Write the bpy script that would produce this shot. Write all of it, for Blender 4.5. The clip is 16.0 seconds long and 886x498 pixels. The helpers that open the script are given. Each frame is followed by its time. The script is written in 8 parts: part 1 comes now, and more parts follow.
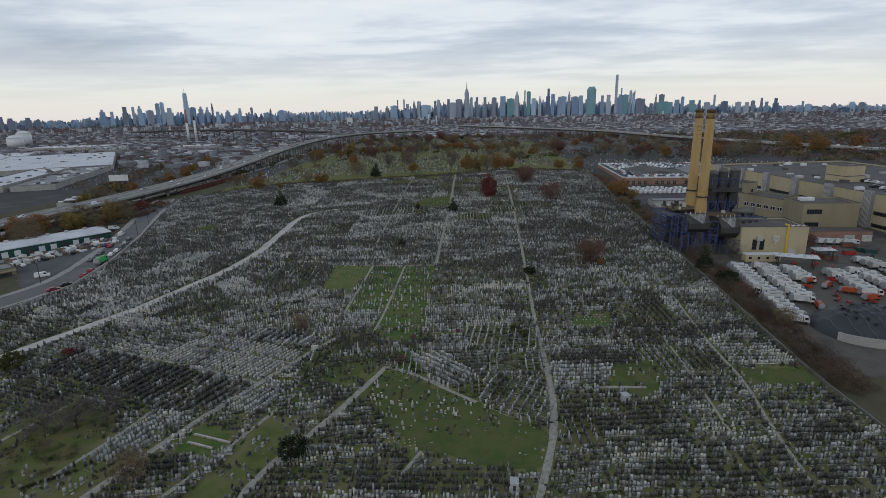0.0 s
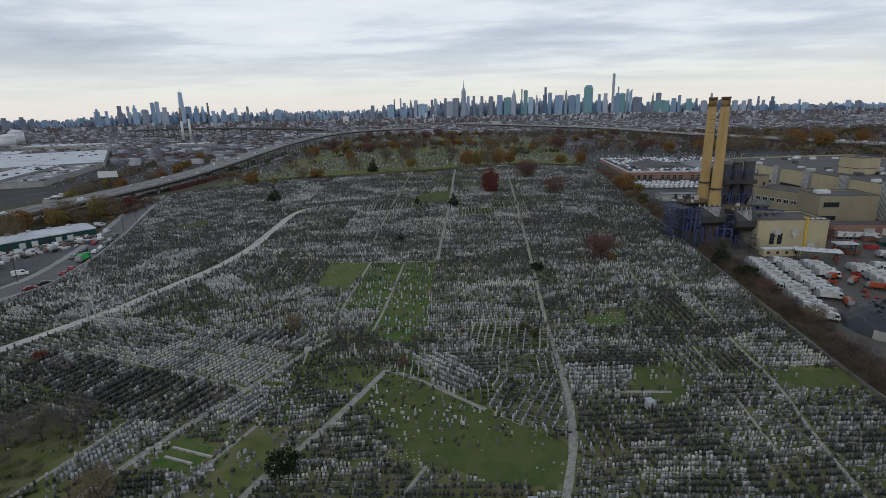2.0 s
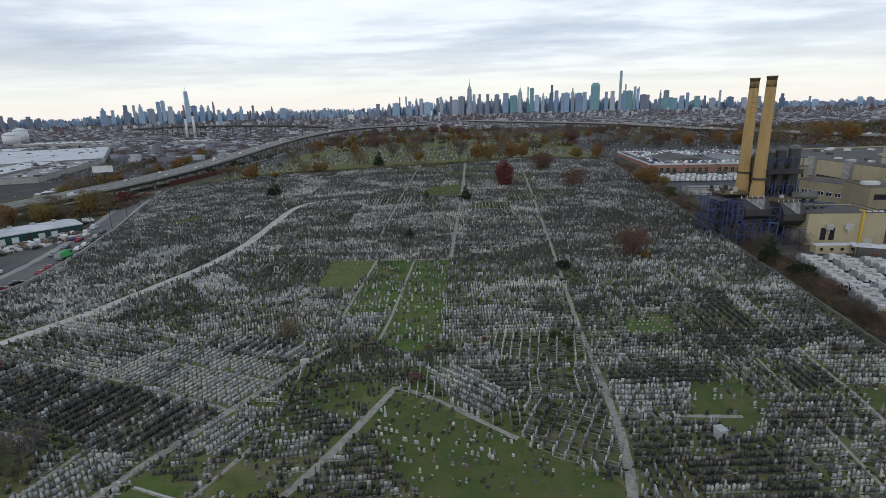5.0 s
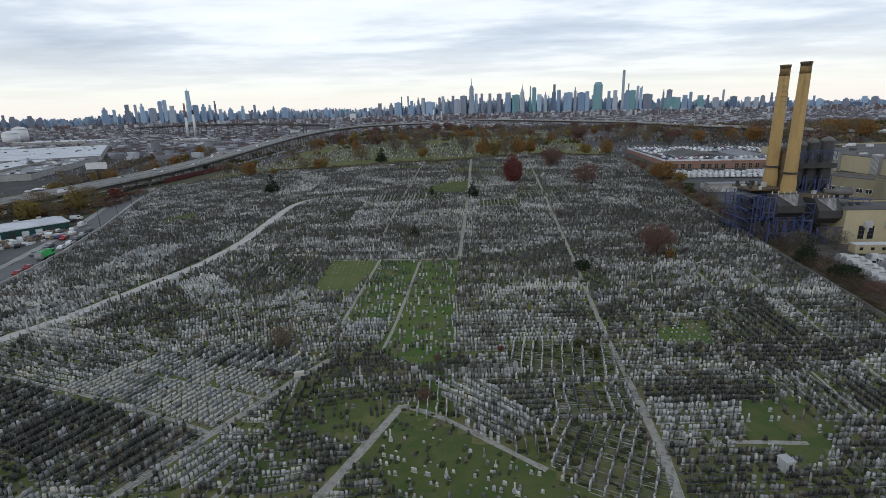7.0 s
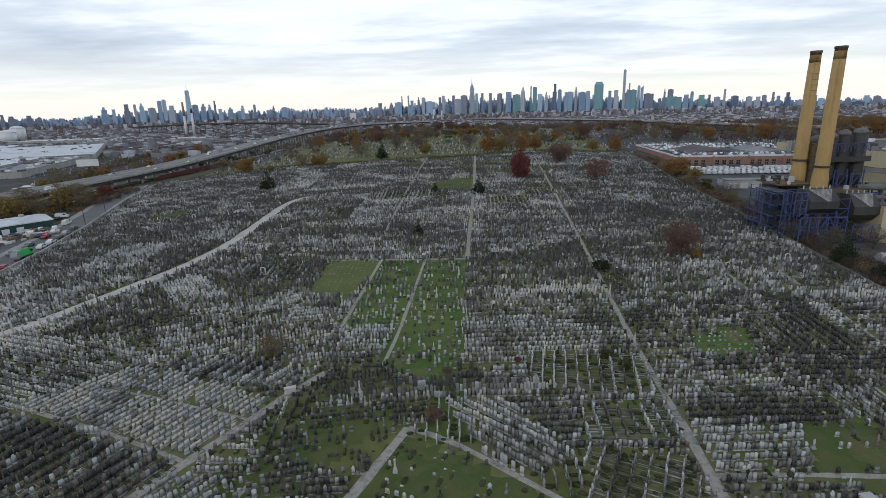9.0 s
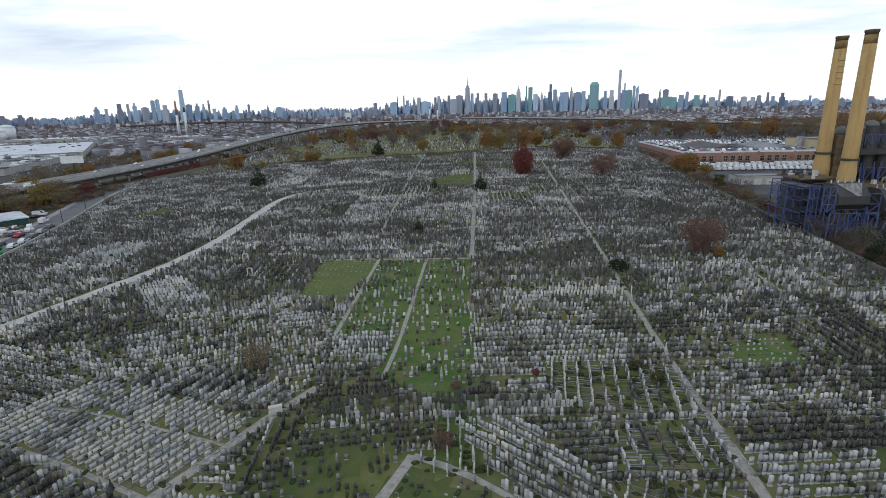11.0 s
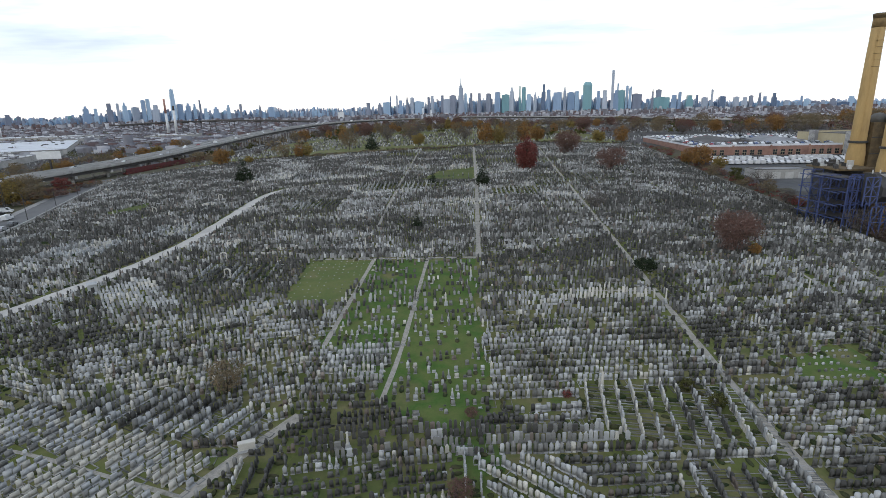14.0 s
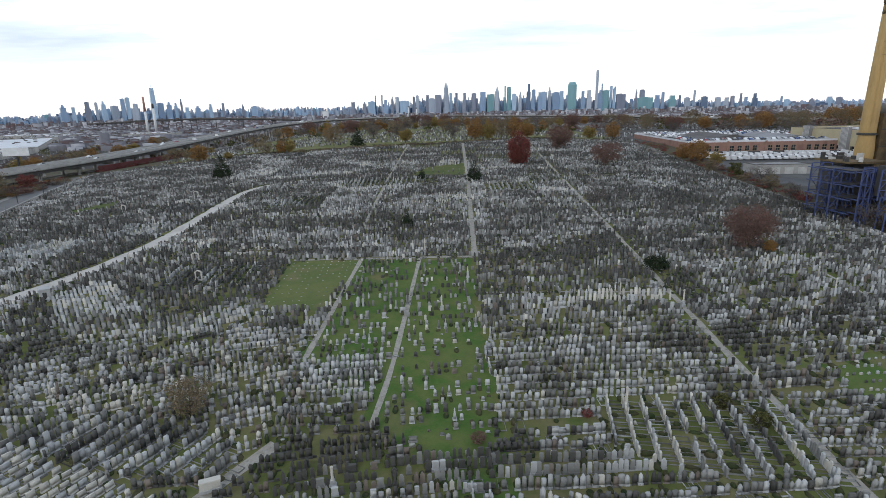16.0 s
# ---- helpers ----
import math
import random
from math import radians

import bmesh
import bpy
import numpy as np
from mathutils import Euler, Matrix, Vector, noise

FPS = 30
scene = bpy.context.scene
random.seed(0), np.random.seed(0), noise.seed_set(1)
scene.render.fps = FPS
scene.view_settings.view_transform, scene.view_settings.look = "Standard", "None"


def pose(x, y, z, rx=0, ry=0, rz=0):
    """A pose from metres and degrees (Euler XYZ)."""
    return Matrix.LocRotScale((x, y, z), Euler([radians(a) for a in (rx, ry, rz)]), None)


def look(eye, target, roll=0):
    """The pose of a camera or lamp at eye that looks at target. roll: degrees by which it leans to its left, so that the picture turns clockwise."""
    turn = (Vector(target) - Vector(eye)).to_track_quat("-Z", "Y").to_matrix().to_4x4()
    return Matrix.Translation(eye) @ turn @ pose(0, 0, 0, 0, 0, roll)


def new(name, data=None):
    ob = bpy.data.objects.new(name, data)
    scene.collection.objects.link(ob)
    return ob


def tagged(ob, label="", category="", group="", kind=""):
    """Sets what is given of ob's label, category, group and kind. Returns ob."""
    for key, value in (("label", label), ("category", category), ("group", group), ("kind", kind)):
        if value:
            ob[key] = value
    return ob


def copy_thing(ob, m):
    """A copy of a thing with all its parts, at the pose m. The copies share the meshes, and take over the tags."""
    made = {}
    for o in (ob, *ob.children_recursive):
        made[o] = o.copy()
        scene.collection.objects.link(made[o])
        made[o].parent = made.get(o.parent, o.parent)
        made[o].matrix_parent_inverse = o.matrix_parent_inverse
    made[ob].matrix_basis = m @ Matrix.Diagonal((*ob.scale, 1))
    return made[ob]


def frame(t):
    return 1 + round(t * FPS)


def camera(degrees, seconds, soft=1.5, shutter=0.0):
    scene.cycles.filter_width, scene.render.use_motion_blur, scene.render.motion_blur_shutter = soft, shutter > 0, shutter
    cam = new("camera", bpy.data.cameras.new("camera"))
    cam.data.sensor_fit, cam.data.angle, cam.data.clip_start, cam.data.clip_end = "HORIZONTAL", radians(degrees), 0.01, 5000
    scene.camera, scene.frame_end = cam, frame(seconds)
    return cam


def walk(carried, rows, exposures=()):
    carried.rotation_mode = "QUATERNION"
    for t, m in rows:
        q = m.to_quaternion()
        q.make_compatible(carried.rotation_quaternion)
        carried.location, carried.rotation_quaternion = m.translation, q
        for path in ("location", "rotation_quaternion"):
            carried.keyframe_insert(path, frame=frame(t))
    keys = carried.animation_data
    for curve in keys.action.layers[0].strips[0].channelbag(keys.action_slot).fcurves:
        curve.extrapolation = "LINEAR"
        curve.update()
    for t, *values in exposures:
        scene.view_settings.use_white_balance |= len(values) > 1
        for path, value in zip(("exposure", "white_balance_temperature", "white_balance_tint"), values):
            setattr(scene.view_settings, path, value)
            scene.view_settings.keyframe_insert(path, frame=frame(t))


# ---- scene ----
# ---- camera ----
cam = camera(80.9, 16.0, soft=0.78)
PATH = [
    (0.0, (3.71, -14.68, 63.38), (3.43, 81.88, 37.38), -1.24),
    (0.5, (3.29, -12.34, 62.30), (3.18, 84.21, 36.26), -1.25),
    (1.0, (2.86, -9.92, 61.23), (3.03, 86.63, 35.19), -1.26),
    (1.5, (2.42, -7.38, 60.18), (2.70, 89.16, 34.11), -1.30),
    (2.0, (1.95, -4.73, 59.14), (2.23, 91.80, 33.03), -1.34),
    (2.5, (1.48, -1.94, 58.16), (1.67, 94.58, 32.00), -1.36),
    (3.0, (1.05, 0.96, 57.22), (1.12, 97.47, 31.02), -1.39),
    (3.5, (0.62, 3.95, 56.30), (0.53, 100.45, 30.09), -1.42),
    (4.0, (0.16, 6.96, 55.38), (-0.15, 103.45, 29.15), -1.47),
    (6.5, (-2.51, 22.28, 50.83), (-3.61, 118.76, 24.55), -1.52),
    (7.0, (-2.99, 25.19, 50.01), (-4.06, 121.67, 23.74), -1.51),
    (7.5, (-3.48, 28.06, 49.18), (-4.54, 124.54, 22.90), -1.52),
    (8.0, (-3.95, 30.90, 48.36), (-5.07, 127.37, 22.06), -1.51),
    (8.5, (-4.42, 33.74, 47.52), (-5.56, 130.22, 21.25), -1.52),
    (9.0, (-4.87, 36.53, 46.66), (-5.98, 133.02, 20.42), -1.52),
    (11.5, (-7.35, 49.71, 42.57), (-7.33, 146.22, 16.38), -1.44),
    (12.0, (-7.74, 52.10, 41.83), (-7.49, 148.61, 15.65), -1.45),
    (12.5, (-8.15, 54.45, 41.09), (-7.52, 150.97, 14.95), -1.48),
    (13.0, (-8.53, 56.76, 40.37), (-7.57, 153.28, 14.24), -1.44),
    (13.5, (-8.88, 59.04, 39.64), (-7.91, 155.56, 13.51), -1.42),
    (14.0, (-9.23, 61.30, 38.94), (-8.19, 157.82, 12.81), -1.41),
    (14.5, (-9.60, 63.57, 38.26), (-8.37, 160.08, 12.12), -1.39),
    (15.0, (-9.98, 65.87, 37.61), (-8.39, 162.38, 11.46), -1.32),
    (15.5, (-10.35, 68.17, 36.95), (-7.79, 164.66, 10.80), -1.29),
    (16.0, (-10.72, 70.44, 36.25), (-6.96, 166.87, 10.04), -1.28),
]
EXPOSURES = [(t, stops, 6200, 7) for t, stops in ((0.0, -0.35), (2.0, -0.34), (3.5, -0.32), (4.0, -0.17), (6.5, -0.06), (9.0, 0.0), (11.5, 0.35), (12.5, 0.42), (16.0, 0.42))]
walk(cam, [(t, look(eye, target, roll)) for t, eye, target, roll in PATH], EXPOSURES)

# ---- sky and sun ----
SUN_EL, SUN_AZ = radians(32), radians(215)
world = bpy.data.worlds.new("sky")
scene.world = world
world.use_nodes = True
wn, wl = world.node_tree.nodes, world.node_tree.links
wn.clear()
w_out, w_bg = wn.new("ShaderNodeOutputWorld"), wn.new("ShaderNodeBackground")
w_sky = wn.new("ShaderNodeTexSky")
w_sky.sky_type, w_sky.sun_disc, w_sky.sun_elevation, w_sky.sun_rotation = "NISHITA", False, SUN_EL, SUN_AZ
w_sky.air_density, w_sky.dust_density = 1.0, 2.5
w_tc, w_sep = wn.new("ShaderNodeTexCoord"), wn.new("ShaderNodeSeparateXYZ")
wl.new(w_tc.outputs["Generated"], w_sep.inputs[0])


def w_math(op, a, b=None):
    n = wn.new("ShaderNodeMath")
    n.operation = op
    for i, v in enumerate((a, b)):
        if v is None:
            continue
        if isinstance(v, (int, float)):
            n.inputs[i].default_value = v
        else:
            wl.new(v, n.inputs[i])
    return n.outputs[0]


def w_ramp(fac, stops):
    n = wn.new("ShaderNodeValToRGB")
    e = n.color_ramp.elements
    e[0].position, e[0].color = stops[0][0], (*stops[0][1], 1)
    e[1].position, e[1].color = stops[-1][0], (*stops[-1][1], 1)
    for p, c in stops[1:-1]:
        k = e.new(p)
        k.color = (*c, 1)
    wl.new(fac, n.inputs[0])
    return n.outputs[0]


def w_mix(fac, a, b, mode="MIX"):
    n = wn.new("ShaderNodeMix")
    n.data_type, n.blend_type = "RGBA", mode
    for i, v in ((0, fac), (6, a), (7, b)):
        if isinstance(v, (int, float)):
            n.inputs[i].default_value = v
        elif isinstance(v, tuple):
            n.inputs[i].default_value = (*v, 1)
        else:
            wl.new(v, n.inputs[i])
    return n.outputs[2]


# cloud layer: the way to a flat cloud deck, so the banks flatten towards the horizon
w_up = w_math("ADD", w_math("MAXIMUM", w_sep.outputs["Z"], 0.0), 0.055)
w_vec = wn.new("ShaderNodeCombineXYZ")
wl.new(w_math("DIVIDE", w_sep.outputs["X"], w_up), w_vec.inputs[0])
wl.new(w_math("DIVIDE", w_sep.outputs["Y"], w_up), w_vec.inputs[1])


def w_noise(scale, detail, rough, stretch, seed):
    m = wn.new("ShaderNodeMapping")
    m.inputs["Scale"].default_value = (stretch, 1.0, 1.0)
    m.inputs["Location"].default_value = (seed, seed * 0.7, seed)
    wl.new(w_vec.outputs[0], m.inputs[0])
    n = wn.new("ShaderNodeTexNoise")
    n.inputs["Scale"].default_value, n.inputs["Detail"].default_value, n.inputs["Roughness"].default_value = scale, detail, rough
    wl.new(m.outputs[0], n.inputs["Vector"])
    return n.outputs[0]


w_big, w_fine = w_noise(0.42, 5, 0.55, 0.75, 3.1), w_noise(1.3, 6, 0.6, 0.6, 9.4)
w_cover = w_math("ADD", w_math("MULTIPLY", w_big, 0.72), w_math("MULTIPLY", w_fine, 0.28))
w_clouds = w_ramp(w_cover, [(0.36, (1.0, 1.0, 1.0)), (0.46, (0.88, 0.90, 0.94)), (0.53, (0.65, 0.695, 0.775)), (0.64, (0.47, 0.52, 0.61))])
w_low = w_ramp(w_sep.outputs["Z"], [(0.0, (0.98, 0.89, 0.82)), (0.03, (1.0, 0.945, 0.83)), (0.10, (0.96, 0.95, 0.92)), (0.2, (0.9, 0.92, 0.95))])
w_fade = w_ramp(w_sep.outputs["Z"], [(0.01, (0, 0, 0)), (0.115, (0.95, 0.95, 0.95))])
w_deck = w_mix(w_fade, w_low, w_clouds)
# above the view the deck is darkened and greyed to weaken the ground light
w_deck = w_mix(1.0, w_deck, w_ramp(w_sep.outputs["Z"], [(0.26, (1.0, 1.0, 1.0)), (0.6, (0.48, 0.53, 0.62))]), "MULTIPLY")
w_blue = w_mix(1.0, w_sky.outputs[0], (0.09, 0.09, 0.09), "MULTIPLY")
wl.new(w_mix(0.9, w_blue, w_deck), w_bg.inputs["Color"])
w_bg.inputs["Strength"].default_value = 1.18
wl.new(w_bg.outputs[0], w_out.inputs[0])

sun = new("sun", bpy.data.lights.new("sun", "SUN"))
sun.data.energy, sun.data.angle, sun.data.color = 0.5, radians(25), (1.0, 0.95, 0.88)
sun.matrix_world = look((0, 0, 300), (300 * math.sin(SUN_AZ) * -1, 300 * math.cos(SUN_AZ) * -1, 300 - 300 * math.tan(SUN_EL)))

# ---- materials ----


def material(name, colors, scale=1.0, rough=0.85, metal=0.0, bump=0.15, grain=18.0, island=0.0, obj_random=0.0, coords="Object", stain=0.0, stain_color=(0.05, 0.045, 0.04), stretch=(1, 1, 1), spec=0.3):
    """A surface whose colour wanders between colours, with fine grain, stains and relief. scale: patches a metre."""
    m = bpy.data.materials.new(name)
    m.use_nodes = True
    nt = m.node_tree
    n, l = nt.nodes, nt.links
    bsdf = n["Principled BSDF"]
    bsdf.inputs["Roughness"].default_value, bsdf.inputs["Metallic"].default_value = rough, metal
    bsdf.inputs["Specular IOR Level"].default_value = spec
    if coords == "World":
        vec = n.new("ShaderNodeNewGeometry").outputs["Position"]
    else:
        vec = n.new("ShaderNodeTexCoord").outputs["Object"]
    mp = n.new("ShaderNodeMapping")
    mp.inputs["Scale"].default_value = stretch
    l.new(vec, mp.inputs[0])
    vec = mp.outputs[0]

    def noise_node(s, detail=4.0, r=0.55):
        k = n.new("ShaderNodeTexNoise")
        k.inputs["Scale"].default_value, k.inputs["Detail"].default_value, k.inputs["Roughness"].default_value = s, detail, r
        l.new(vec, k.inputs["Vector"])
        return k.outputs[0]

    def math_node(op, a, b):
        k = n.new("ShaderNodeMath")
        k.operation = op
        for i, v in enumerate((a, b)):
            if isinstance(v, (int, float)):
                k.inputs[i].default_value = v
            else:
                l.new(v, k.inputs[i])
        return k.outputs[0]

    def mix_node(fac, a, b, mode="MIX"):
        k = n.new("ShaderNodeMix")
        k.data_type, k.blend_type = "RGBA", mode
        for i, v in ((0, fac), (6, a), (7, b)):
            if isinstance(v, (int, float)):
                k.inputs[i].default_value = v
            elif isinstance(v, tuple):
                k.inputs[i].default_value = (*v, 1)
            else:
                l.new(v, k.inputs[i])
        return k.outputs[2]

    fac = noise_node(scale)
    fac = math_node("ADD", math_node("MULTIPLY", math_node("SUBTRACT", fac, 0.5), 1.9), 0.5)
    if island:
        g = n.new("ShaderNodeNewGeometry")
        fac = math_node("ADD", math_node("MULTIPLY", fac, 1 - island), math_node("MULTIPLY", g.outputs["Random Per Island"], island))
    if obj_random:
        g = n.new("ShaderNodeObjectInfo")
        fac = math_node("ADD", math_node("MULTIPLY", fac, 1 - obj_random), math_node("MULTIPLY", g.outputs["Random"], obj_random))
    ramp = n.new("ShaderNodeValToRGB")
    e = ramp.color_ramp.elements
    k = len(colors)
    e[0].position, e[0].color = 0.1, (*colors[0], 1)
    e[1].position, e[1].color = 0.9, (*colors[-1], 1)
    for i, c in enumerate(colors[1:-1]):
        q = e.new(0.1 + 0.8 * (i + 1) / (k - 1))
        q.color = (*c, 1)
    l.new(fac, ramp.inputs[0])
    fine = noise_node(grain, 3.0, 0.6)
    col = mix_node(0.35, ramp.outputs[0], mix_node(1.0, ramp.outputs[0], mix_node(fine, (0.45, 0.45, 0.45), (1.55, 1.55, 1.55)), "MULTIPLY"))
    if stain:
        s = noise_node(scale * 2.3, 6.0, 0.65)
        s2 = n.new("ShaderNodeMapRange")
        s2.inputs[1].default_value, s2.inputs[2].default_value, s2.inputs[4].default_value = 0.52, 0.72, stain
        l.new(s, s2.inputs[0])
        col = mix_node(s2.outputs[0], col, stain_color)
    l.new(col, bsdf.inputs["Base Color"])
    if bump:
        b = n.new("ShaderNodeBump")
        b.inputs["Strength"].default_value, b.inputs["Distance"].default_value = bump, 0.05
        l.new(fine, b.inputs["Height"])
        l.new(b.outputs[0], bsdf.inputs["Normal"])
    return m


def glossy(name, color, rough=0.2, metal=0.0):
    m = bpy.data.materials.new(name)
    m.use_nodes = True
    b = m.node_tree.nodes["Principled BSDF"]
    b.inputs["Base Color"].default_value = (*color, 1)
    b.inputs["Roughness"].default_value, b.inputs["Metallic"].default_value = rough, metal
    return m


M = {}
M["ground"] = material("cemetery_ground", [(0.080, 0.094, 0.032), (0.112, 0.127, 0.040), (0.158, 0.144, 0.069), (0.088, 0.120, 0.034)], 0.14, grain=2.6, coords="World", stain=0.25, stain_color=(0.11, 0.095, 0.065), rough=0.95, spec=0.1)
M["scrub"] = material("scrub_earth", [(0.075, 0.062, 0.045), (0.10, 0.085, 0.06), (0.075, 0.078, 0.042), (0.12, 0.10, 0.075)], 0.1, grain=2.0, coords="World", stain=0.4, stain_color=(0.06, 0.05, 0.035), rough=0.95, spec=0.1)
M["city_ground"] = material("city_ground", [(0.055, 0.053, 0.057), (0.085, 0.08, 0.083), (0.07, 0.068, 0.06), (0.125, 0.122, 0.126)], 0.02, grain=0.3, coords="World", rough=0.95, spec=0.1)
M["lawn"] = material("mown_lawn", [(0.050, 0.116, 0.022), (0.108, 0.132, 0.042), (0.062, 0.114, 0.027), (0.140, 0.134, 0.058)], 0.11, grain=3.0, coords="World", stain=0.45, stain_color=(0.118, 0.108, 0.052), rough=0.95, spec=0.1)
M["old_lawn"] = material("rough_lawn", [(0.062, 0.090, 0.027), (0.098, 0.108, 0.039), (0.066, 0.094, 0.029), (0.128, 0.116, 0.055)], 0.13, grain=3.0, coords="World", stain=0.5, stain_color=(0.115, 0.098, 0.058), rough=0.95, spec=0.1)
M["path"] = material("worn_concrete_path", [(0.20, 0.187, 0.16), (0.335, 0.31, 0.27), (0.25, 0.228, 0.19)], 0.6, grain=5.0, coords="World", stain=0.75, stain_color=(0.11, 0.105, 0.06))
M["gravel"] = material("pale_gravel_road", [(0.40, 0.375, 0.34), (0.52, 0.49, 0.45)], 0.2, grain=6.0, coords="World", stain=0.4, stain_color=(0.2, 0.18, 0.14))
M["asphalt"] = material("asphalt", [(0.055, 0.055, 0.058), (0.085, 0.085, 0.087), (0.11, 0.108, 0.105)], 0.08, grain=4.0, coords="World", stain=0.5, stain_color=(0.045, 0.043, 0.042))
M["road"] = material("worn_street", [(0.10, 0.098, 0.097), (0.14, 0.137, 0.134), (0.12, 0.118, 0.115)], 0.08, grain=4.0, coords="World", stain=0.5, stain_color=(0.07, 0.068, 0.065))
M["old_wall"] = material("old_boundary_wall", [(0.13, 0.125, 0.11), (0.20, 0.19, 0.17)], 0.2, grain=4.0, coords="World", stain=0.5, stain_color=(0.07, 0.065, 0.05))
M["sidewalk"] = material("concrete_pavement", [(0.25, 0.24, 0.23), (0.33, 0.32, 0.30)], 0.2, grain=5.0, coords="World", stain=0.3)
M["concrete"] = material("weathered_concrete", [(0.28, 0.275, 0.258), (0.39, 0.38, 0.36)], 0.12, grain=3.0, coords="World", stain=0.45, stain_color=(0.12, 0.115, 0.105))
M["granite"] = material("grey_granite", [(0.107, 0.106, 0.099), (0.186, 0.184, 0.174), (0.290, 0.288, 0.275)], 0.5, grain=14.0, island=0.8, coords="World", stain=0.3)
M["dry_lawn"] = material("dry_lawn", [(0.088, 0.118, 0.036), (0.128, 0.140, 0.052), (0.094, 0.122, 0.040), (0.150, 0.142, 0.066)], 0.13, grain=3.0, coords="World", stain=0.4, stain_color=(0.125, 0.112, 0.058), rough=0.95, spec=0.1)
M["granite_pale"] = material("pale_granite", [(0.27, 0.274, 0.272), (0.36, 0.364, 0.362), (0.46, 0.464, 0.460)], 0.5, grain=14.0, island=0.8, coords="World", stain=0.25, stain_color=(0.2, 0.2, 0.18))
M["marble"] = material("white_marble", [(0.35, 0.335, 0.295), (0.45, 0.43, 0.38), (0.56, 0.535, 0.48)], 0.5, grain=10.0, island=0.8, coords="World", stain=0.3, stain_color=(0.28, 0.27, 0.24))
M["sooty"] = material("sooty_sandstone", [(0.042, 0.041, 0.038), (0.070, 0.068, 0.063), (0.109, 0.106, 0.098)], 0.5, grain=12.0, island=0.75, coords="World", stain=0.3)
M["brownstone"] = material("brown_stone", [(0.11, 0.09, 0.075), (0.16, 0.132, 0.112), (0.21, 0.18, 0.155)], 0.5, grain=12.0, island=0.75, coords="World", stain=0.3)
M["planting"] = material("grave_planting", [(0.026, 0.038, 0.018), (0.045, 0.056, 0.024), (0.075, 0.068, 0.038), (0.034, 0.05, 0.02)], 0.5, grain=9.0, island=0.7, coords="World", bump=0.6, rough=0.95, spec=0.1)
STONE_MATS = [M["granite"], M["granite_pale"], M["marble"], M["sooty"], M["brownstone"], M["planting"]]

# ---- mesh helpers ----


class Mesh:
    """Gathers vertices and faces of one part."""

    def __init__(self):
        self.v, self.f, self.m = [], [], []

    def add(self, verts, faces, mat=0):
        k = len(self.v)
        self.v.extend(verts)
        self.f.extend([tuple(i + k for i in f) for f in faces])
        self.m.extend([mat] * len(faces))

    def box(self, c, s, angle=0.0, mat=0, top=(1.0, 1.0)):
        """c: the middle of the foot, s: full sizes, angle: turn about z in radians, top: how far the top narrows."""
        ca, sa = math.cos(angle), math.sin(angle)
        vs = []
        for z, (tx, ty) in ((0, (1, 1)), (s[2], top)):
            for ux, uy in ((-1, -1), (1, -1), (1, 1), (-1, 1)):
                px, py = ux * s[0] / 2 * tx, uy * s[1] / 2 * ty
                vs.append((c[0] + px * ca - py * sa, c[1] + px * sa + py * ca, c[2] + z))
        self.add(vs, [(3, 2, 1, 0), (4, 5, 6, 7), (0, 1, 5, 4), (1, 2, 6, 5), (2, 3, 7, 6), (3, 0, 4, 7)], mat)

    def tube(self, p, q, r0, r1=None, n=8, mat=0, caps=True):
        r1 = r0 if r1 is None else r1
        p, q = Vector(p), Vector(q)
        d = (q - p).normalized()
        a = d.orthogonal().normalized()
        b = d.cross(a)
        vs = []
        for c, r in ((p, r0), (q, r1)):
            for i in range(n):
                t = 2 * math.pi * i / n
                vs.append(tuple(c + a * (r * math.cos(t)) + b * (r * math.sin(t))))
        fs = [(i, (i + 1) % n, n + (i + 1) % n, n + i) for i in range(n)]
        if caps:
            fs += [tuple(range(n))[::-1], tuple(range(n, 2 * n))]
        self.add(vs, fs, mat)

    def lathe(self, c, profile, n=16, mat=0):
        """profile: (radius, height) from the foot up."""
        vs = []
        for r, z in profile:
            for i in range(n):
                t = 2 * math.pi * i / n
                vs.append((c[0] + r * math.cos(t), c[1] + r * math.sin(t), c[2] + z))
        fs = []
        for j in range(len(profile) - 1):
            for i in range(n):
                fs.append((j * n + i, j * n + (i + 1) % n, (j + 1) * n + (i + 1) % n, (j + 1) * n + i))
        fs += [tuple(range(n))[::-1], tuple(range((len(profile) - 1) * n, len(profile) * n))]
        self.add(vs, fs, mat)

    def prism(self, poly, z0, z1, mat=0):
        n = len(poly)
        area = sum(poly[i][0] * poly[(i + 1) % n][1] - poly[(i + 1) % n][0] * poly[i][1] for i in range(n))
        poly = poly if area > 0 else poly[::-1]
        self.add([(x, y, z0) for x, y in poly] + [(x, y, z1) for x, y in poly],
                 [tuple(range(n))[::-1], tuple(range(n, 2 * n))] + [(i, (i + 1) % n, n + (i + 1) % n, n + i) for i in range(n)], mat)

    def data(self, name, mats, smooth=False):
        me = bpy.data.meshes.new(name)
        me.from_pydata(self.v, [], self.f)
        for m in mats if isinstance(mats, (list, tuple)) else [mats]:
            me.materials.append(m)
        if any(self.m):
            me.polygons.foreach_set("material_index", self.m)
        if smooth:
            me.polygons.foreach_set("use_smooth", [True] * len(self.f))
        me.update()
        return me


def thing(name, at, label, category, group="", kind="", angle=0.0):
    """An Empty at the foot of a thing; its parts hang under it."""
    ob = new(name)
    ob.matrix_world = Matrix.Translation(at) @ Matrix.Rotation(angle, 4, "Z")
    return tagged(ob, label, category, group, kind)


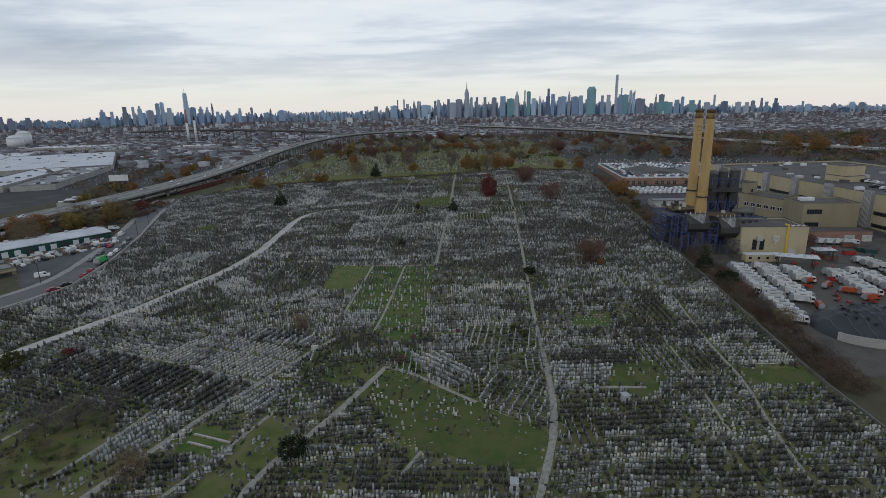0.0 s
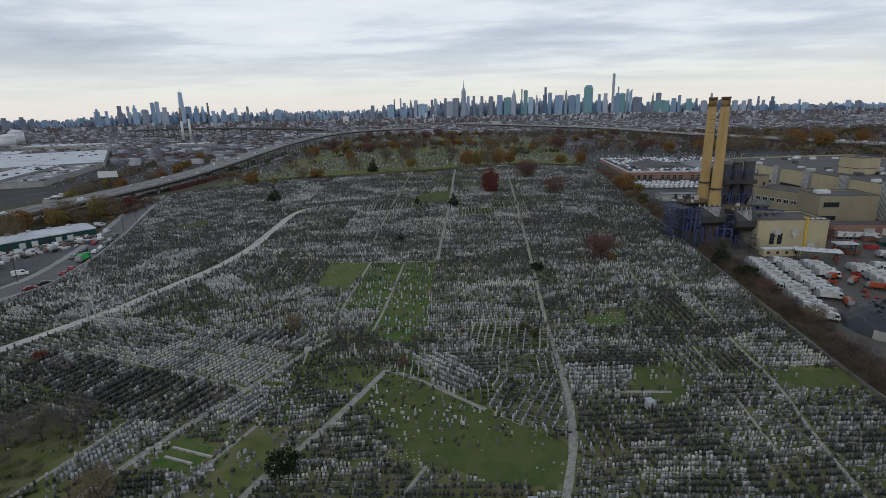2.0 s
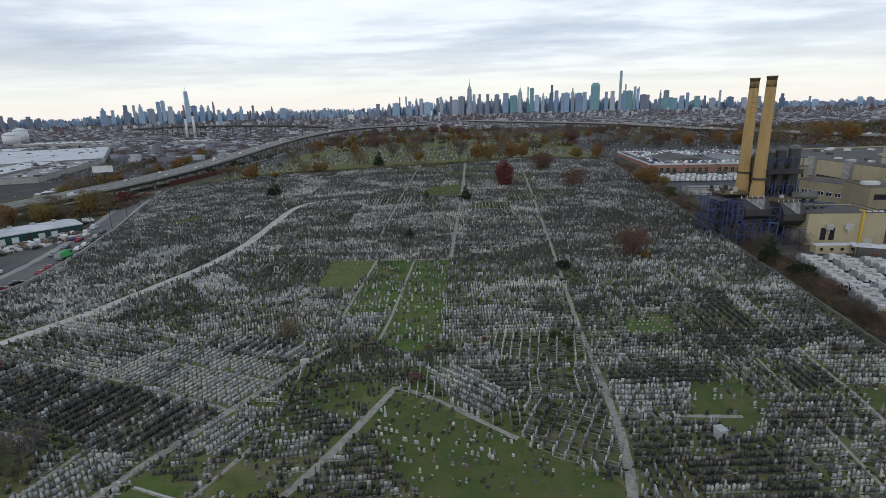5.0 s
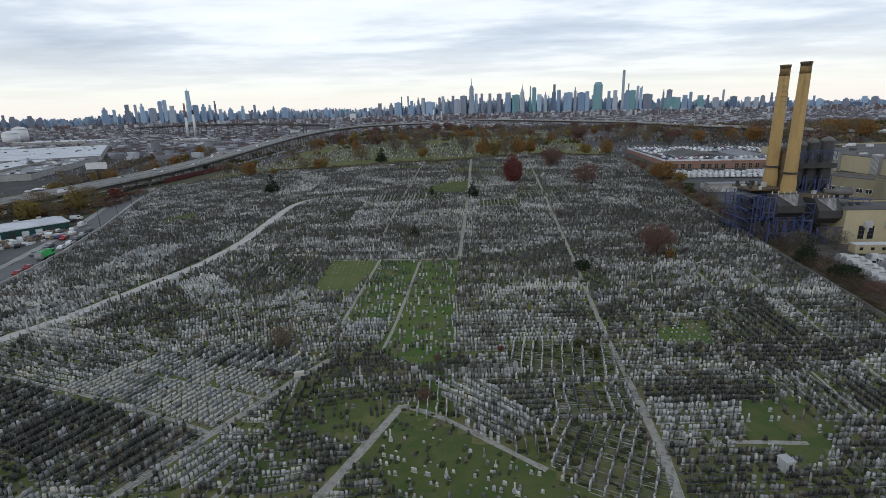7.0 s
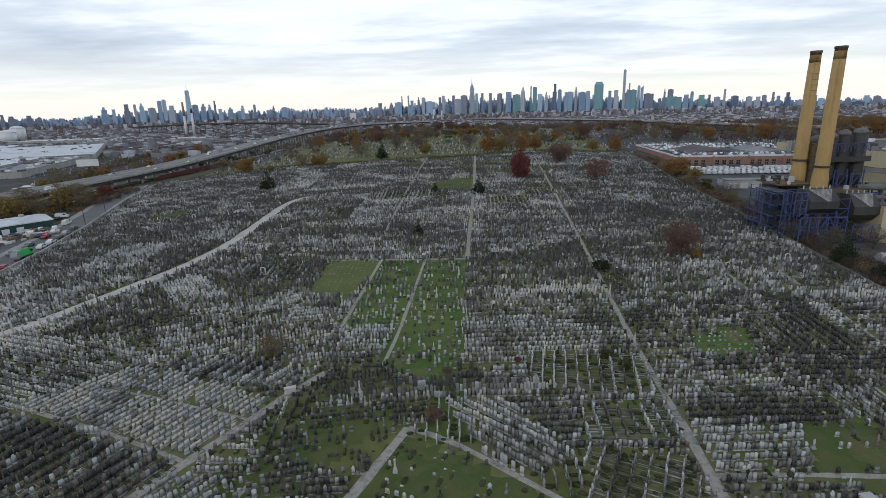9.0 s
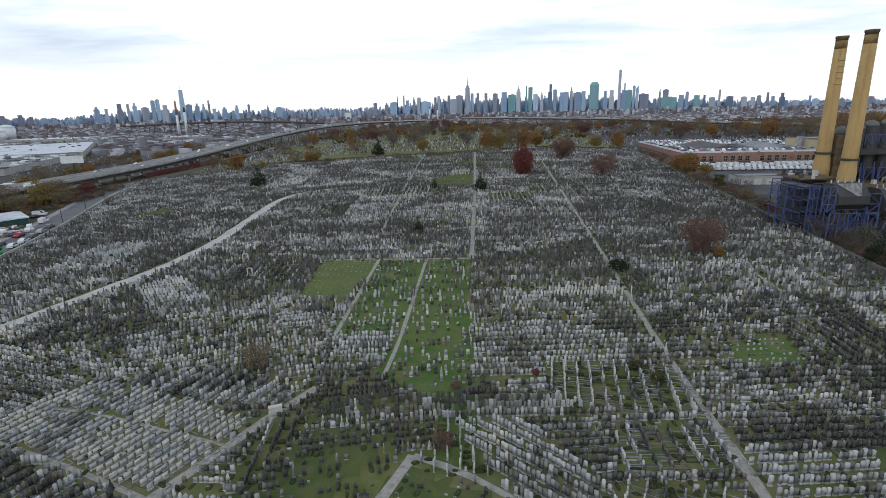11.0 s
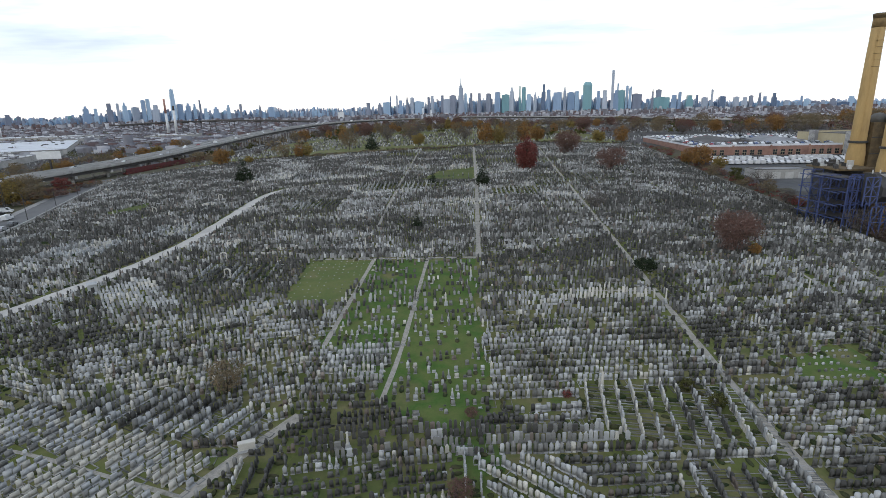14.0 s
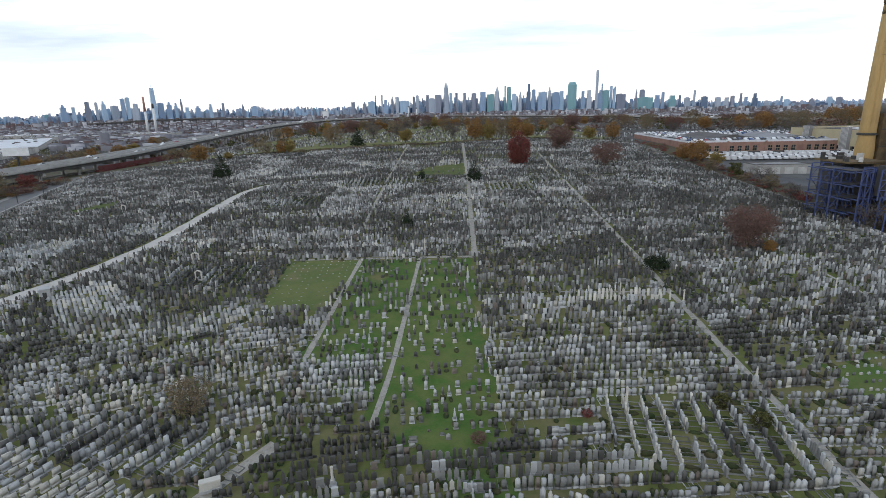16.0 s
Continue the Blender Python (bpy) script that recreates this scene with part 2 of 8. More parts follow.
def part(name, mb, mats, parent, label="", smooth=False):
    ob = new(name, mb.data(name, mats, smooth) if isinstance(mb, Mesh) else mb)
    ob.parent = parent
    return tagged(ob, label) if label else ob


def solid(name, mb, mats, label, category, kind="", group="", smooth=False):
    return tagged(new(name, mb.data(name, mats, smooth)), label, category, group, kind)


# ---- terrain ----


def softplus(v, k):
    return np.where(v / k > 30, v, k * np.log1p(np.exp(np.minimum(v / k, 30))))


def ease(v):
    v = np.clip(v, 0, 1)
    return v * v * (3 - 2 * v)


def height(x, y):
    """The lie of the land: a burial hill that climbs away from the start and drops to the street."""
    x, y = np.asarray(x, float), np.asarray(y, float)
    rise = 0.058 * (softplus(y - 85, 20) - softplus(y - 350, 10)) + 0.03 * (softplus(y - 290, 10) - softplus(y - 350, 10))
    rise = rise * (1 - 0.9 * ease((-x - 30) / 230) - 0.18 * ease((x - 45) / 70))
    rise = rise * (1 - ease((y - 600) / 900))
    return rise - 12 * ease((np.hypot(x, y - 200) - 500) / 1500)


def hz(x, y):
    return float(height(x, y))


def axis_steps(lo, hi, fine_lo, fine_hi, step):
    inner = list(np.arange(fine_lo, fine_hi + 0.01, step))
    out, d, v = [], step, fine_hi
    while v < hi:
        d *= 1.25
        v = min(v + d, hi)
        out.append(v)
    left, d, v = [], step, fine_lo
    while v > lo:
        d *= 1.25
        v = max(v - d, lo)
        left.append(v)
    return np.array(left[::-1] + inner + out)


def grid_sheet(name, xs, ys, lift, mats):
    X, Y = np.meshgrid(xs, ys)
    Z = height(X, Y) + lift
    nx, ny = len(xs), len(ys)
    idx = np.arange(nx * ny).reshape(ny, nx)
    quads = np.stack([idx[:-1, :-1], idx[:-1, 1:], idx[1:, 1:], idx[1:, :-1]], -1).reshape(-1, 4)
    me = bpy.data.meshes.new(name)
    me.from_pydata(np.stack([X.ravel(), Y.ravel(), Z.ravel()], 1).tolist(), [], quads.tolist())
    for m in mats:
        me.materials.append(m)
    me.polygons.foreach_set("use_smooth", [True] * len(quads))
    return me


ground_mesh = grid_sheet("ground", axis_steps(-4900, 4900, -240, 240, 5.0), axis_steps(-1500, 4950, -40, 430, 5.0), 0.0, [M["ground"], M["city_ground"], M["scrub"]])
centre = np.array([p.center[:2] for p in ground_mesh.polygons])
inside = (centre[:, 0] > -285) & (centre[:, 0] < 100 + 0.06 * (centre[:, 1] - 100)) & (centre[:, 1] > -60) & (centre[:, 1] < 1100)
inside &= ~((centre[:, 1] > 430) & (np.abs(centre[:, 0] - 40) > 190))
west = np.interp(centre[:, 1], [60, 118, 170, 205, 275, 345, 480, 1100], [-140, -158, -141, -144, -155, -163, -168, -260])
east = np.interp(centre[:, 1], [40, 91, 121, 150, 178, 206, 300, 372], [90, 90.5, 93, 96, 98, 101, 107, 113])
kind = np.where(inside & (centre[:, 0] < west), 2, (~inside).astype(np.int32))
kind = np.where((centre[:, 0] > east - 1) & (centre[:, 0] < east + 14) & (centre[:, 1] < 372), 2, kind)
ground_mesh.polygons.foreach_set("material_index", kind.astype(np.int32))
tagged(new("ground", ground_mesh), "rolling burial ground of grass and bare earth amid city land", "ground", kind="structure")


def strip(name, pts, width, mats, lift, label, category, step=3.0, thick=0.0):
    """A ribbon laid on the land along a line of points."""
    line = [Vector(p) for p in pts]
    fine = [line[0]]
    for a, b in zip(line, line[1:]):
        k = max(1, int((b - a).length / step))
        fine += [a.lerp(b, (i + 1) / k) for i in range(k)]
    for _ in range(3):
        fine = [fine[0]] + [(fine[i - 1] + fine[i] * 2 + fine[i + 1]) / 4 for i in range(1, len(fine) - 1)] + [fine[-1]]
    mb = Mesh()
    vs = []
    for i, p in enumerate(fine):
        d = (fine[min(i + 1, len(fine) - 1)] - fine[max(i - 1, 0)]).normalized()
        nrm = Vector((-d.y, d.x))
        wob = 1 + 0.10 * math.sin(i * 1.7) + 0.07 * math.sin(i * 0.61 + 2)
        for u in (-1, -0.33, 0.33, 1):
            q = p + nrm * (u * width / 2 * wob)
            vs.append((q.x, q.y, hz(q.x, q.y) + lift))
    fs = []
    for i in range(len(fine) - 1):
        for j in range(3):
            a = i * 4 + j
            fs.append((a + 1, a, a + 4, a + 5))
    mb.add(vs, fs)
    return solid(name, mb, mats, label, category, "structure", smooth=True), fine


def patch(name, poly, mats, lift, label, category, step=2.0):
    """A piece of ground cover inside a polygon, on the land."""
    xs, ys = [p[0] for p in poly], [p[1] for p in poly]
    bm = bmesh.new()
    gx, gy = np.arange(min(xs) - step, max(xs) + step, step), np.arange(min(ys) - step, max(ys) + step, step)
    rng = random.Random(len(poly) * 7 + int(xs[0] * 10))
    def wob(x, y):
        return noise.noise(Vector((x * 0.25, y * 0.25, 1.7))) * 1.1
    cache = {}
    def vert(x, y):
        key = (round(x, 3), round(y, 3))
        if key not in cache:
            jx, jy = x + rng.uniform(-0.35, 0.35) * step, y + rng.uniform(-0.35, 0.35) * step
            cache[key] = bm.verts.new((jx, jy, hz(jx, jy) + lift))
        return cache[key]
    for x in gx:
        for y in gy:
            cx, cy = x + step / 2, y + step / 2
            if inside_poly(cx + wob(cx, cy), cy + wob(cy, cx), poly):
                bm.faces.new([vert(x, y), vert(x + step, y), vert(x + step, y + step), vert(x, y + step)])
    me = bpy.data.meshes.new(name)
    bm.to_mesh(me)
    bm.free()
    me.materials.append(mats)
    me.polygons.foreach_set("use_smooth", [True] * len(me.polygons))
    return tagged(new(name, me), label, category, kind="structure")


def inside_poly(x, y, poly):
    c = False
    n = len(poly)
    for i in range(n):
        (x1, y1), (x2, y2) = poly[i], poly[i - 1]
        if (y1 > y) != (y2 > y) and x < (x2 - x1) * (y - y1) / (y2 - y1) + x1:
            c = not c
    return c


def inside_many(x, y, poly):
    c = np.zeros(len(x), bool)
    n = len(poly)
    for i in range(n):
        (x1, y1), (x2, y2) = poly[i], poly[i - 1]
        if y1 == y2:
            continue
        c ^= ((y1 > y) != (y2 > y)) & (x < (x2 - x1) * (y - y1) / (y2 - y1) + x1)
    return c


# ---- cemetery ways and lawns ----
GRAVEL = [(-128, 88), (-116.3, 112.7), (-106.8, 127.9), (-95.7, 144.6), (-87.7, 163), (-80.5, 177), (-75.2, 200), (-74.2, 230), (-73.2, 252), (-70.2, 263), (-62.5, 268), (-54.6, 271)]
WAYS = [
    ("mid", [(0.2, 177), (7.2, 271.5), (13.0, 366)], 1.3),
    ("second", [(16.0, 50), (19.3, 60), (21.9, 67), (25.0, 76), (27.3, 89), (28.5, 104)], 1.5),
    ("second_far", [(28.5, 104), (30.2, 130.8), (35.4, 188), (42.3, 270.5), (48.5, 362)], 1.05),
    ("first", [(-26.1, 203.6), (-23.1, 271.5), (-17.5, 350)], 1.0),
    ("cross_far", [(-54.6, 271), (-23.1, 271.8), (7.2, 271.8), (42.3, 270.6), (90, 270.6)], 0.6),
    ("cross_lawn", [(-38.5, 178.6), (0.2, 177.2)], 0.9),
    ("lawn_a", [(-24.0, 178), (-27.6, 137)], 0.85),
    ("lawn_b", [(-11.5, 178), (-15.6, 131.5), (-17.2, 121)], 0.75),
    ("apex", [(-33, 57), (-29.4, 68.5), (-21.9, 80.4), (-16.1, 93.1), (-11.4, 103.2)], 1.5),
    ("apex_right", [(-11.4, 103.2), (-6.2, 101.3), (3, 93), (10, 87)], 1.0),
    ("right_a", [(75.9, 314), (72.5, 262), (70, 219), (66.5, 180), (63.8, 133), (63.5, 122), (61.5, 93), (59, 70)], 0.6),
    ("right_b", [(80.5, 175), (78.2, 149), (73.6, 113.6), (72.6, 93), (68.8, 78), (66, 62), (63, 50)], 0.75),
    ("low_left", [(-60, 58), (-56.9, 65.4), (-54.8, 70.9), (-50.2, 81.0), (-41.2, 96.7), (-38.0, 101.5), (-32.6, 111.4), (-27, 119)], 1.55),
    ("low_cross", [(-92, 117), (-74.9, 110.7), (-52.4, 101.9), (-41.2, 96.7)], 0.8),
    ("low_inner", [(-67.3, 115.9), (-57.7, 113.9), (-47.5, 110.1), (-36.1, 106)], 0.55),
    ("cross_right", [(27.1, 92.3), (38.8, 92.3), (49.2, 91.6)], 0.9),
    ("low_b", [(-47, 57), (-44.9, 61.5), (-40.5, 70.4), (-36.7, 79.1), (-33.2, 86.2), (-30.8, 92.6)], 0.8),
    ("left_d", [(-88, 74), (-84, 83), (-81.7, 89)], 0.8),
    ("left_e", [(-70, 63), (-68, 67.3), (-65.3, 72.5), (-61.2, 85.5)], 0.8),
    ("lawn_c", [(-8.5, 57), (-6.8, 60.4), (-4, 66.5), (-1.5, 70.9)], 0.8),
    ("row_mid", [(0, 157.5), (14, 156.6), (33, 155)], 0.7),
]
way_lines = []
_, fine = strip("gravel_road", GRAVEL, 3.8, M["gravel"], 0.05, "pale gravel lane winding between the graves", "path")
way_lines.append((fine, 2.0))
for name, pts, width in WAYS:
    _, fine = strip("path_" + name, pts, width, M["path"], 0.045, "worn pale concrete footpath between grave rows", "path")
    way_lines.append((fine, width / 2 + 0.04))
LAWNS = [
    [(-38.8, 178), (-24.2, 176.8), (-28, 152.5), (-38.7, 154)],
    [(-23.5, 177), (-0.3, 176.8), (-2.5, 137.7), (-2.5, 112), (-4.5, 100), (-8.5, 100), (-8, 112), (-15, 119), (-28.6, 136)],
    [(-15.5, 270.6), (-7.7, 291), (8, 298), (6.5, 270)],
    [(41, 130), (53.3, 131.5), (51, 123), (40.7, 121.8)],
    [(44.7, 101.8), (53.9, 103.1), (56, 94.8), (47.9, 86.3), (40.6, 92.5)],
    [(74.4, 99.5), (92, 99.8), (91, 91.5), (73.2, 91.1)],
    [(-125, 244), (-117, 257), (-112, 246), (-122, 237)],
    [(-11.5, 102), (4.8, 91.3), (17, 81), (24.2, 75.5), (21.5, 66.5), (19.2, 63.3), (14.5, 65.6), (7.4, 67.4), (-1.6, 71.6), (-8.2, 78), (-15, 86), (-18.5, 91)],
    [(-36, 84), (-28, 84), (-14, 108), (-24, 116)],
]
for n, poly in enumerate(LAWNS):
    patch("lawn", poly, M["dry_lawn" if n == 0 else "lawn" if n in (1, 3) else "old_lawn"], 0.02, "green mown grass among the graves", "lawn")

# ---- gravestones ----
rs = np.random.RandomState(11)


def stone_mesh(kind):
    """A memorial one metre wide, deep and high: the plinth, then what stands on it."""
    foot, top = Mesh(), Mesh()

    def tablet(profile, y=0.36, z0=0.14):
        n = len(profile)
        vs = [(x, -y, z0 + z * (1 - z0)) for x, z in profile] + [(x, y, z0 + z * (1 - z0)) for x, z in profile]
        top.add(vs, [tuple(range(n)), tuple(range(n, 2 * n))[::-1]] + [((i + 1) % n, i, n + i, n + (i + 1) % n) for i in range(n)])

    if kind == "round":
        foot.box((0, 0, -0.1), (1, 1, 0.26))
        tablet([(-0.42, 0), (0.42, 0), (0.42, 0.78), (0.30, 0.94), (0, 1), (-0.30, 0.94), (-0.42, 0.78)])
    elif kind == "flat":
        foot.box((0, 0, -0.1), (1, 1, 0.28))
        tablet([(-0.44, 0), (0.44, 0), (0.43, 0.93), (0.30, 0.985), (0, 1), (-0.30, 0.985), (-0.43, 0.93)], 0.4)
    elif kind == "gothic":
        foot.box((0, 0, -0.1), (1, 1, 0.3))
        tablet([(-0.4, 0), (0.4, 0), (0.4, 0.66), (0.2, 0.88), (0, 1), (-0.2, 0.88), (-0.4, 0.66)])
    elif kind == "shoulder":
        foot.box((0, 0, -0.1), (1, 1, 0.26))
        tablet([(-0.43, 0), (0.43, 0), (0.43, 0.76), (0.27, 0.80), (0.17, 0.97), (0, 1), (-0.17, 0.97), (-0.27, 0.80), (-0.43, 0.76)])
    elif kind == "block":
        foot.box((0, 0, -0.1), (1, 1, 0.34))
        top.box((0, 0, 0.24), (0.84, 0.66, 0.66), top=(0.96, 0.94))
        top.box((0, 0, 0.9), (0.9, 0.74, 0.1), top=(0.7, 0.3))
    elif kind == "column":
        foot.box((0, 0, -0.1), (1, 1, 0.24))
        foot.box((0, 0, 0.14), (0.74, 0.74, 0.2), top=(0.92, 0.92))
        top.lathe((0, 0, 0.34), [(0.27, 0), (0.22, 0.04), (0.2, 0.56), (0.26, 0.6), (0.24, 0.66)], 9)
    elif kind == "obelisk":
        foot.box((0, 0, -0.1), (1, 1, 0.2))
        foot.box((0, 0, 0.1), (0.76, 0.76, 0.16), top=(0.92, 0.92))
        top.box((0, 0, 0.26), (0.46, 0.46, 0.66), top=(0.72, 0.72))
        top.box((0, 0, 0.92), (0.34, 0.34, 0.08), top=(0.05, 0.05))
    elif kind == "figure":
        foot.box((0, 0, -0.1), (1, 1, 0.24))
        foot.box((0, 0, 0.14), (0.7, 0.7, 0.38), top=(0.9, 0.9))
        top.lathe((0, 0, 0.52), [(0.27, 0), (0.24, 0.12), (0.17, 0.25), (0.2, 0.34), (0.12, 0.39), (0.11, 0.45), (0.03, 0.48)], 7)
    elif kind == "marker":
        foot.box((0, 0, -0.2), (1, 1, 0.35))
        top.box((0, 0, 0.15), (0.9, 0.86, 0.85), top=(0.9, 0.6))
    elif kind == "slab":
        foot.box((0, 0, -0.1), (1, 1, 0.32))
        top.box((0, 0, 0.22), (0.94, 0.6, 0.74), top=(1.0, 0.86))
        top.box((0, 0, 0.96), (0.94, 0.52, 0.04), top=(0.97, 0.7))
    elif kind == "bed":
        foot.lathe((0, 0, -0.1), [(0.5, 0), (0.52, 0.5), (0.38, 0.95)], 7)
        top.lathe((0.12, 0.1, 0.5), [(0.34, 0), (0.3, 0.4), (0.12, 0.62)], 6)
    elif kind == "kerb":
        for sx in (-1, 1):
            foot.box((sx * 0.47, 0, -0.2), (0.06, 1, 1.1))
        for sy in (-1, 1):
            top.box((0, sy * 0.48, -0.2), (0.88, 0.04, 1.2))
    return foot, top


KINDS = ["round", "flat", "gothic", "shoulder", "block", "column", "obelisk", "figure", "marker", "kerb", "slab", "bed"]
FOOTS = {k: stone_mesh(k) for k in KINDS}
#            w            d            h
SIZES = {"round": ((0.5, 0.7), (0.22, 0.3), (1.05, 1.6)), "flat": ((0.52, 0.85), (0.24, 0.34), (1.0, 1.5)), "gothic": ((0.45, 0.62), (0.22, 0.3), (1.2, 1.85)),
         "shoulder": ((0.52, 0.76), (0.24, 0.32), (1.05, 1.6)), "block": ((0.7, 1.2), (0.36, 0.5), (1.0, 1.5)), "column": ((0.5, 0.7), (0.5, 0.7), (1.4, 2.2)),
         "obelisk": ((0.55, 0.8), (0.55, 0.8), (1.8, 3.0)), "figure": ((0.55, 0.75), (0.55, 0.75), (1.7, 2.5)), "marker": ((0.4, 0.6), (0.2, 0.35), (0.2, 0.45)), "kerb": ((0.95, 1.15), (1.8, 2.2), (0.14, 0.22)),
         "slab": ((0.92, 1.12), (0.3, 0.4), (1.0, 1.3)), "bed": ((0.45, 0.8), (0.6, 1.5), (0.12, 0.38))}
MIX_PLAIN = [0.15, 0.44, 0.09, 0.19, 0.065, 0.0, 0.02, 0.008, 0.03, 0.0]
MIX_SLAB = [0.02, 0.12, 0, 0.03, 0.05, 0, 0, 0, 0, 0, 0.78, 0]
MIX_TABLET = [0.13, 0.62, 0.05, 0.18, 0.02, 0, 0, 0, 0, 0]
MIX_FLAT = [0.12, 0.80, 0, 0.08, 0, 0, 0, 0, 0, 0]
MIX_OLD = [0.22, 0.28, 0.15, 0.20, 0.06, 0.0, 0.03, 0.01, 0.05, 0.0]
#               granite pale marble sooty brown
GREY, PALE, DARK, BROWN, MIXED = [.50, .22, .05, .20, .03], [.28, .54, .12, .05, .01], [.38, .06, .02, .51, .03], [.32, .13, .08, .36, .11], [.43, .17, .06, .31, .03]
EDGE = ((-184, 350), (-150, 362), (-127, 361), (-100, 357), (-69, 345), (-35, 349), (0, 358), (19, 366), (50, 380), (80, 391), (113, 395))
BOUND = [(-137, 20), (-139, 95), (-141, 143), (-132.4, 167), (-134.2, 182), (-136.8, 200), (-146.3, 237), (-156, 266), (-166, 296), (-178, 326), *EDGE, (106, 300), (99.5, 206), (96.5, 178), (94.5, 150), (91.6, 121), (90, 105), (89, 91), (88.5, 20)]
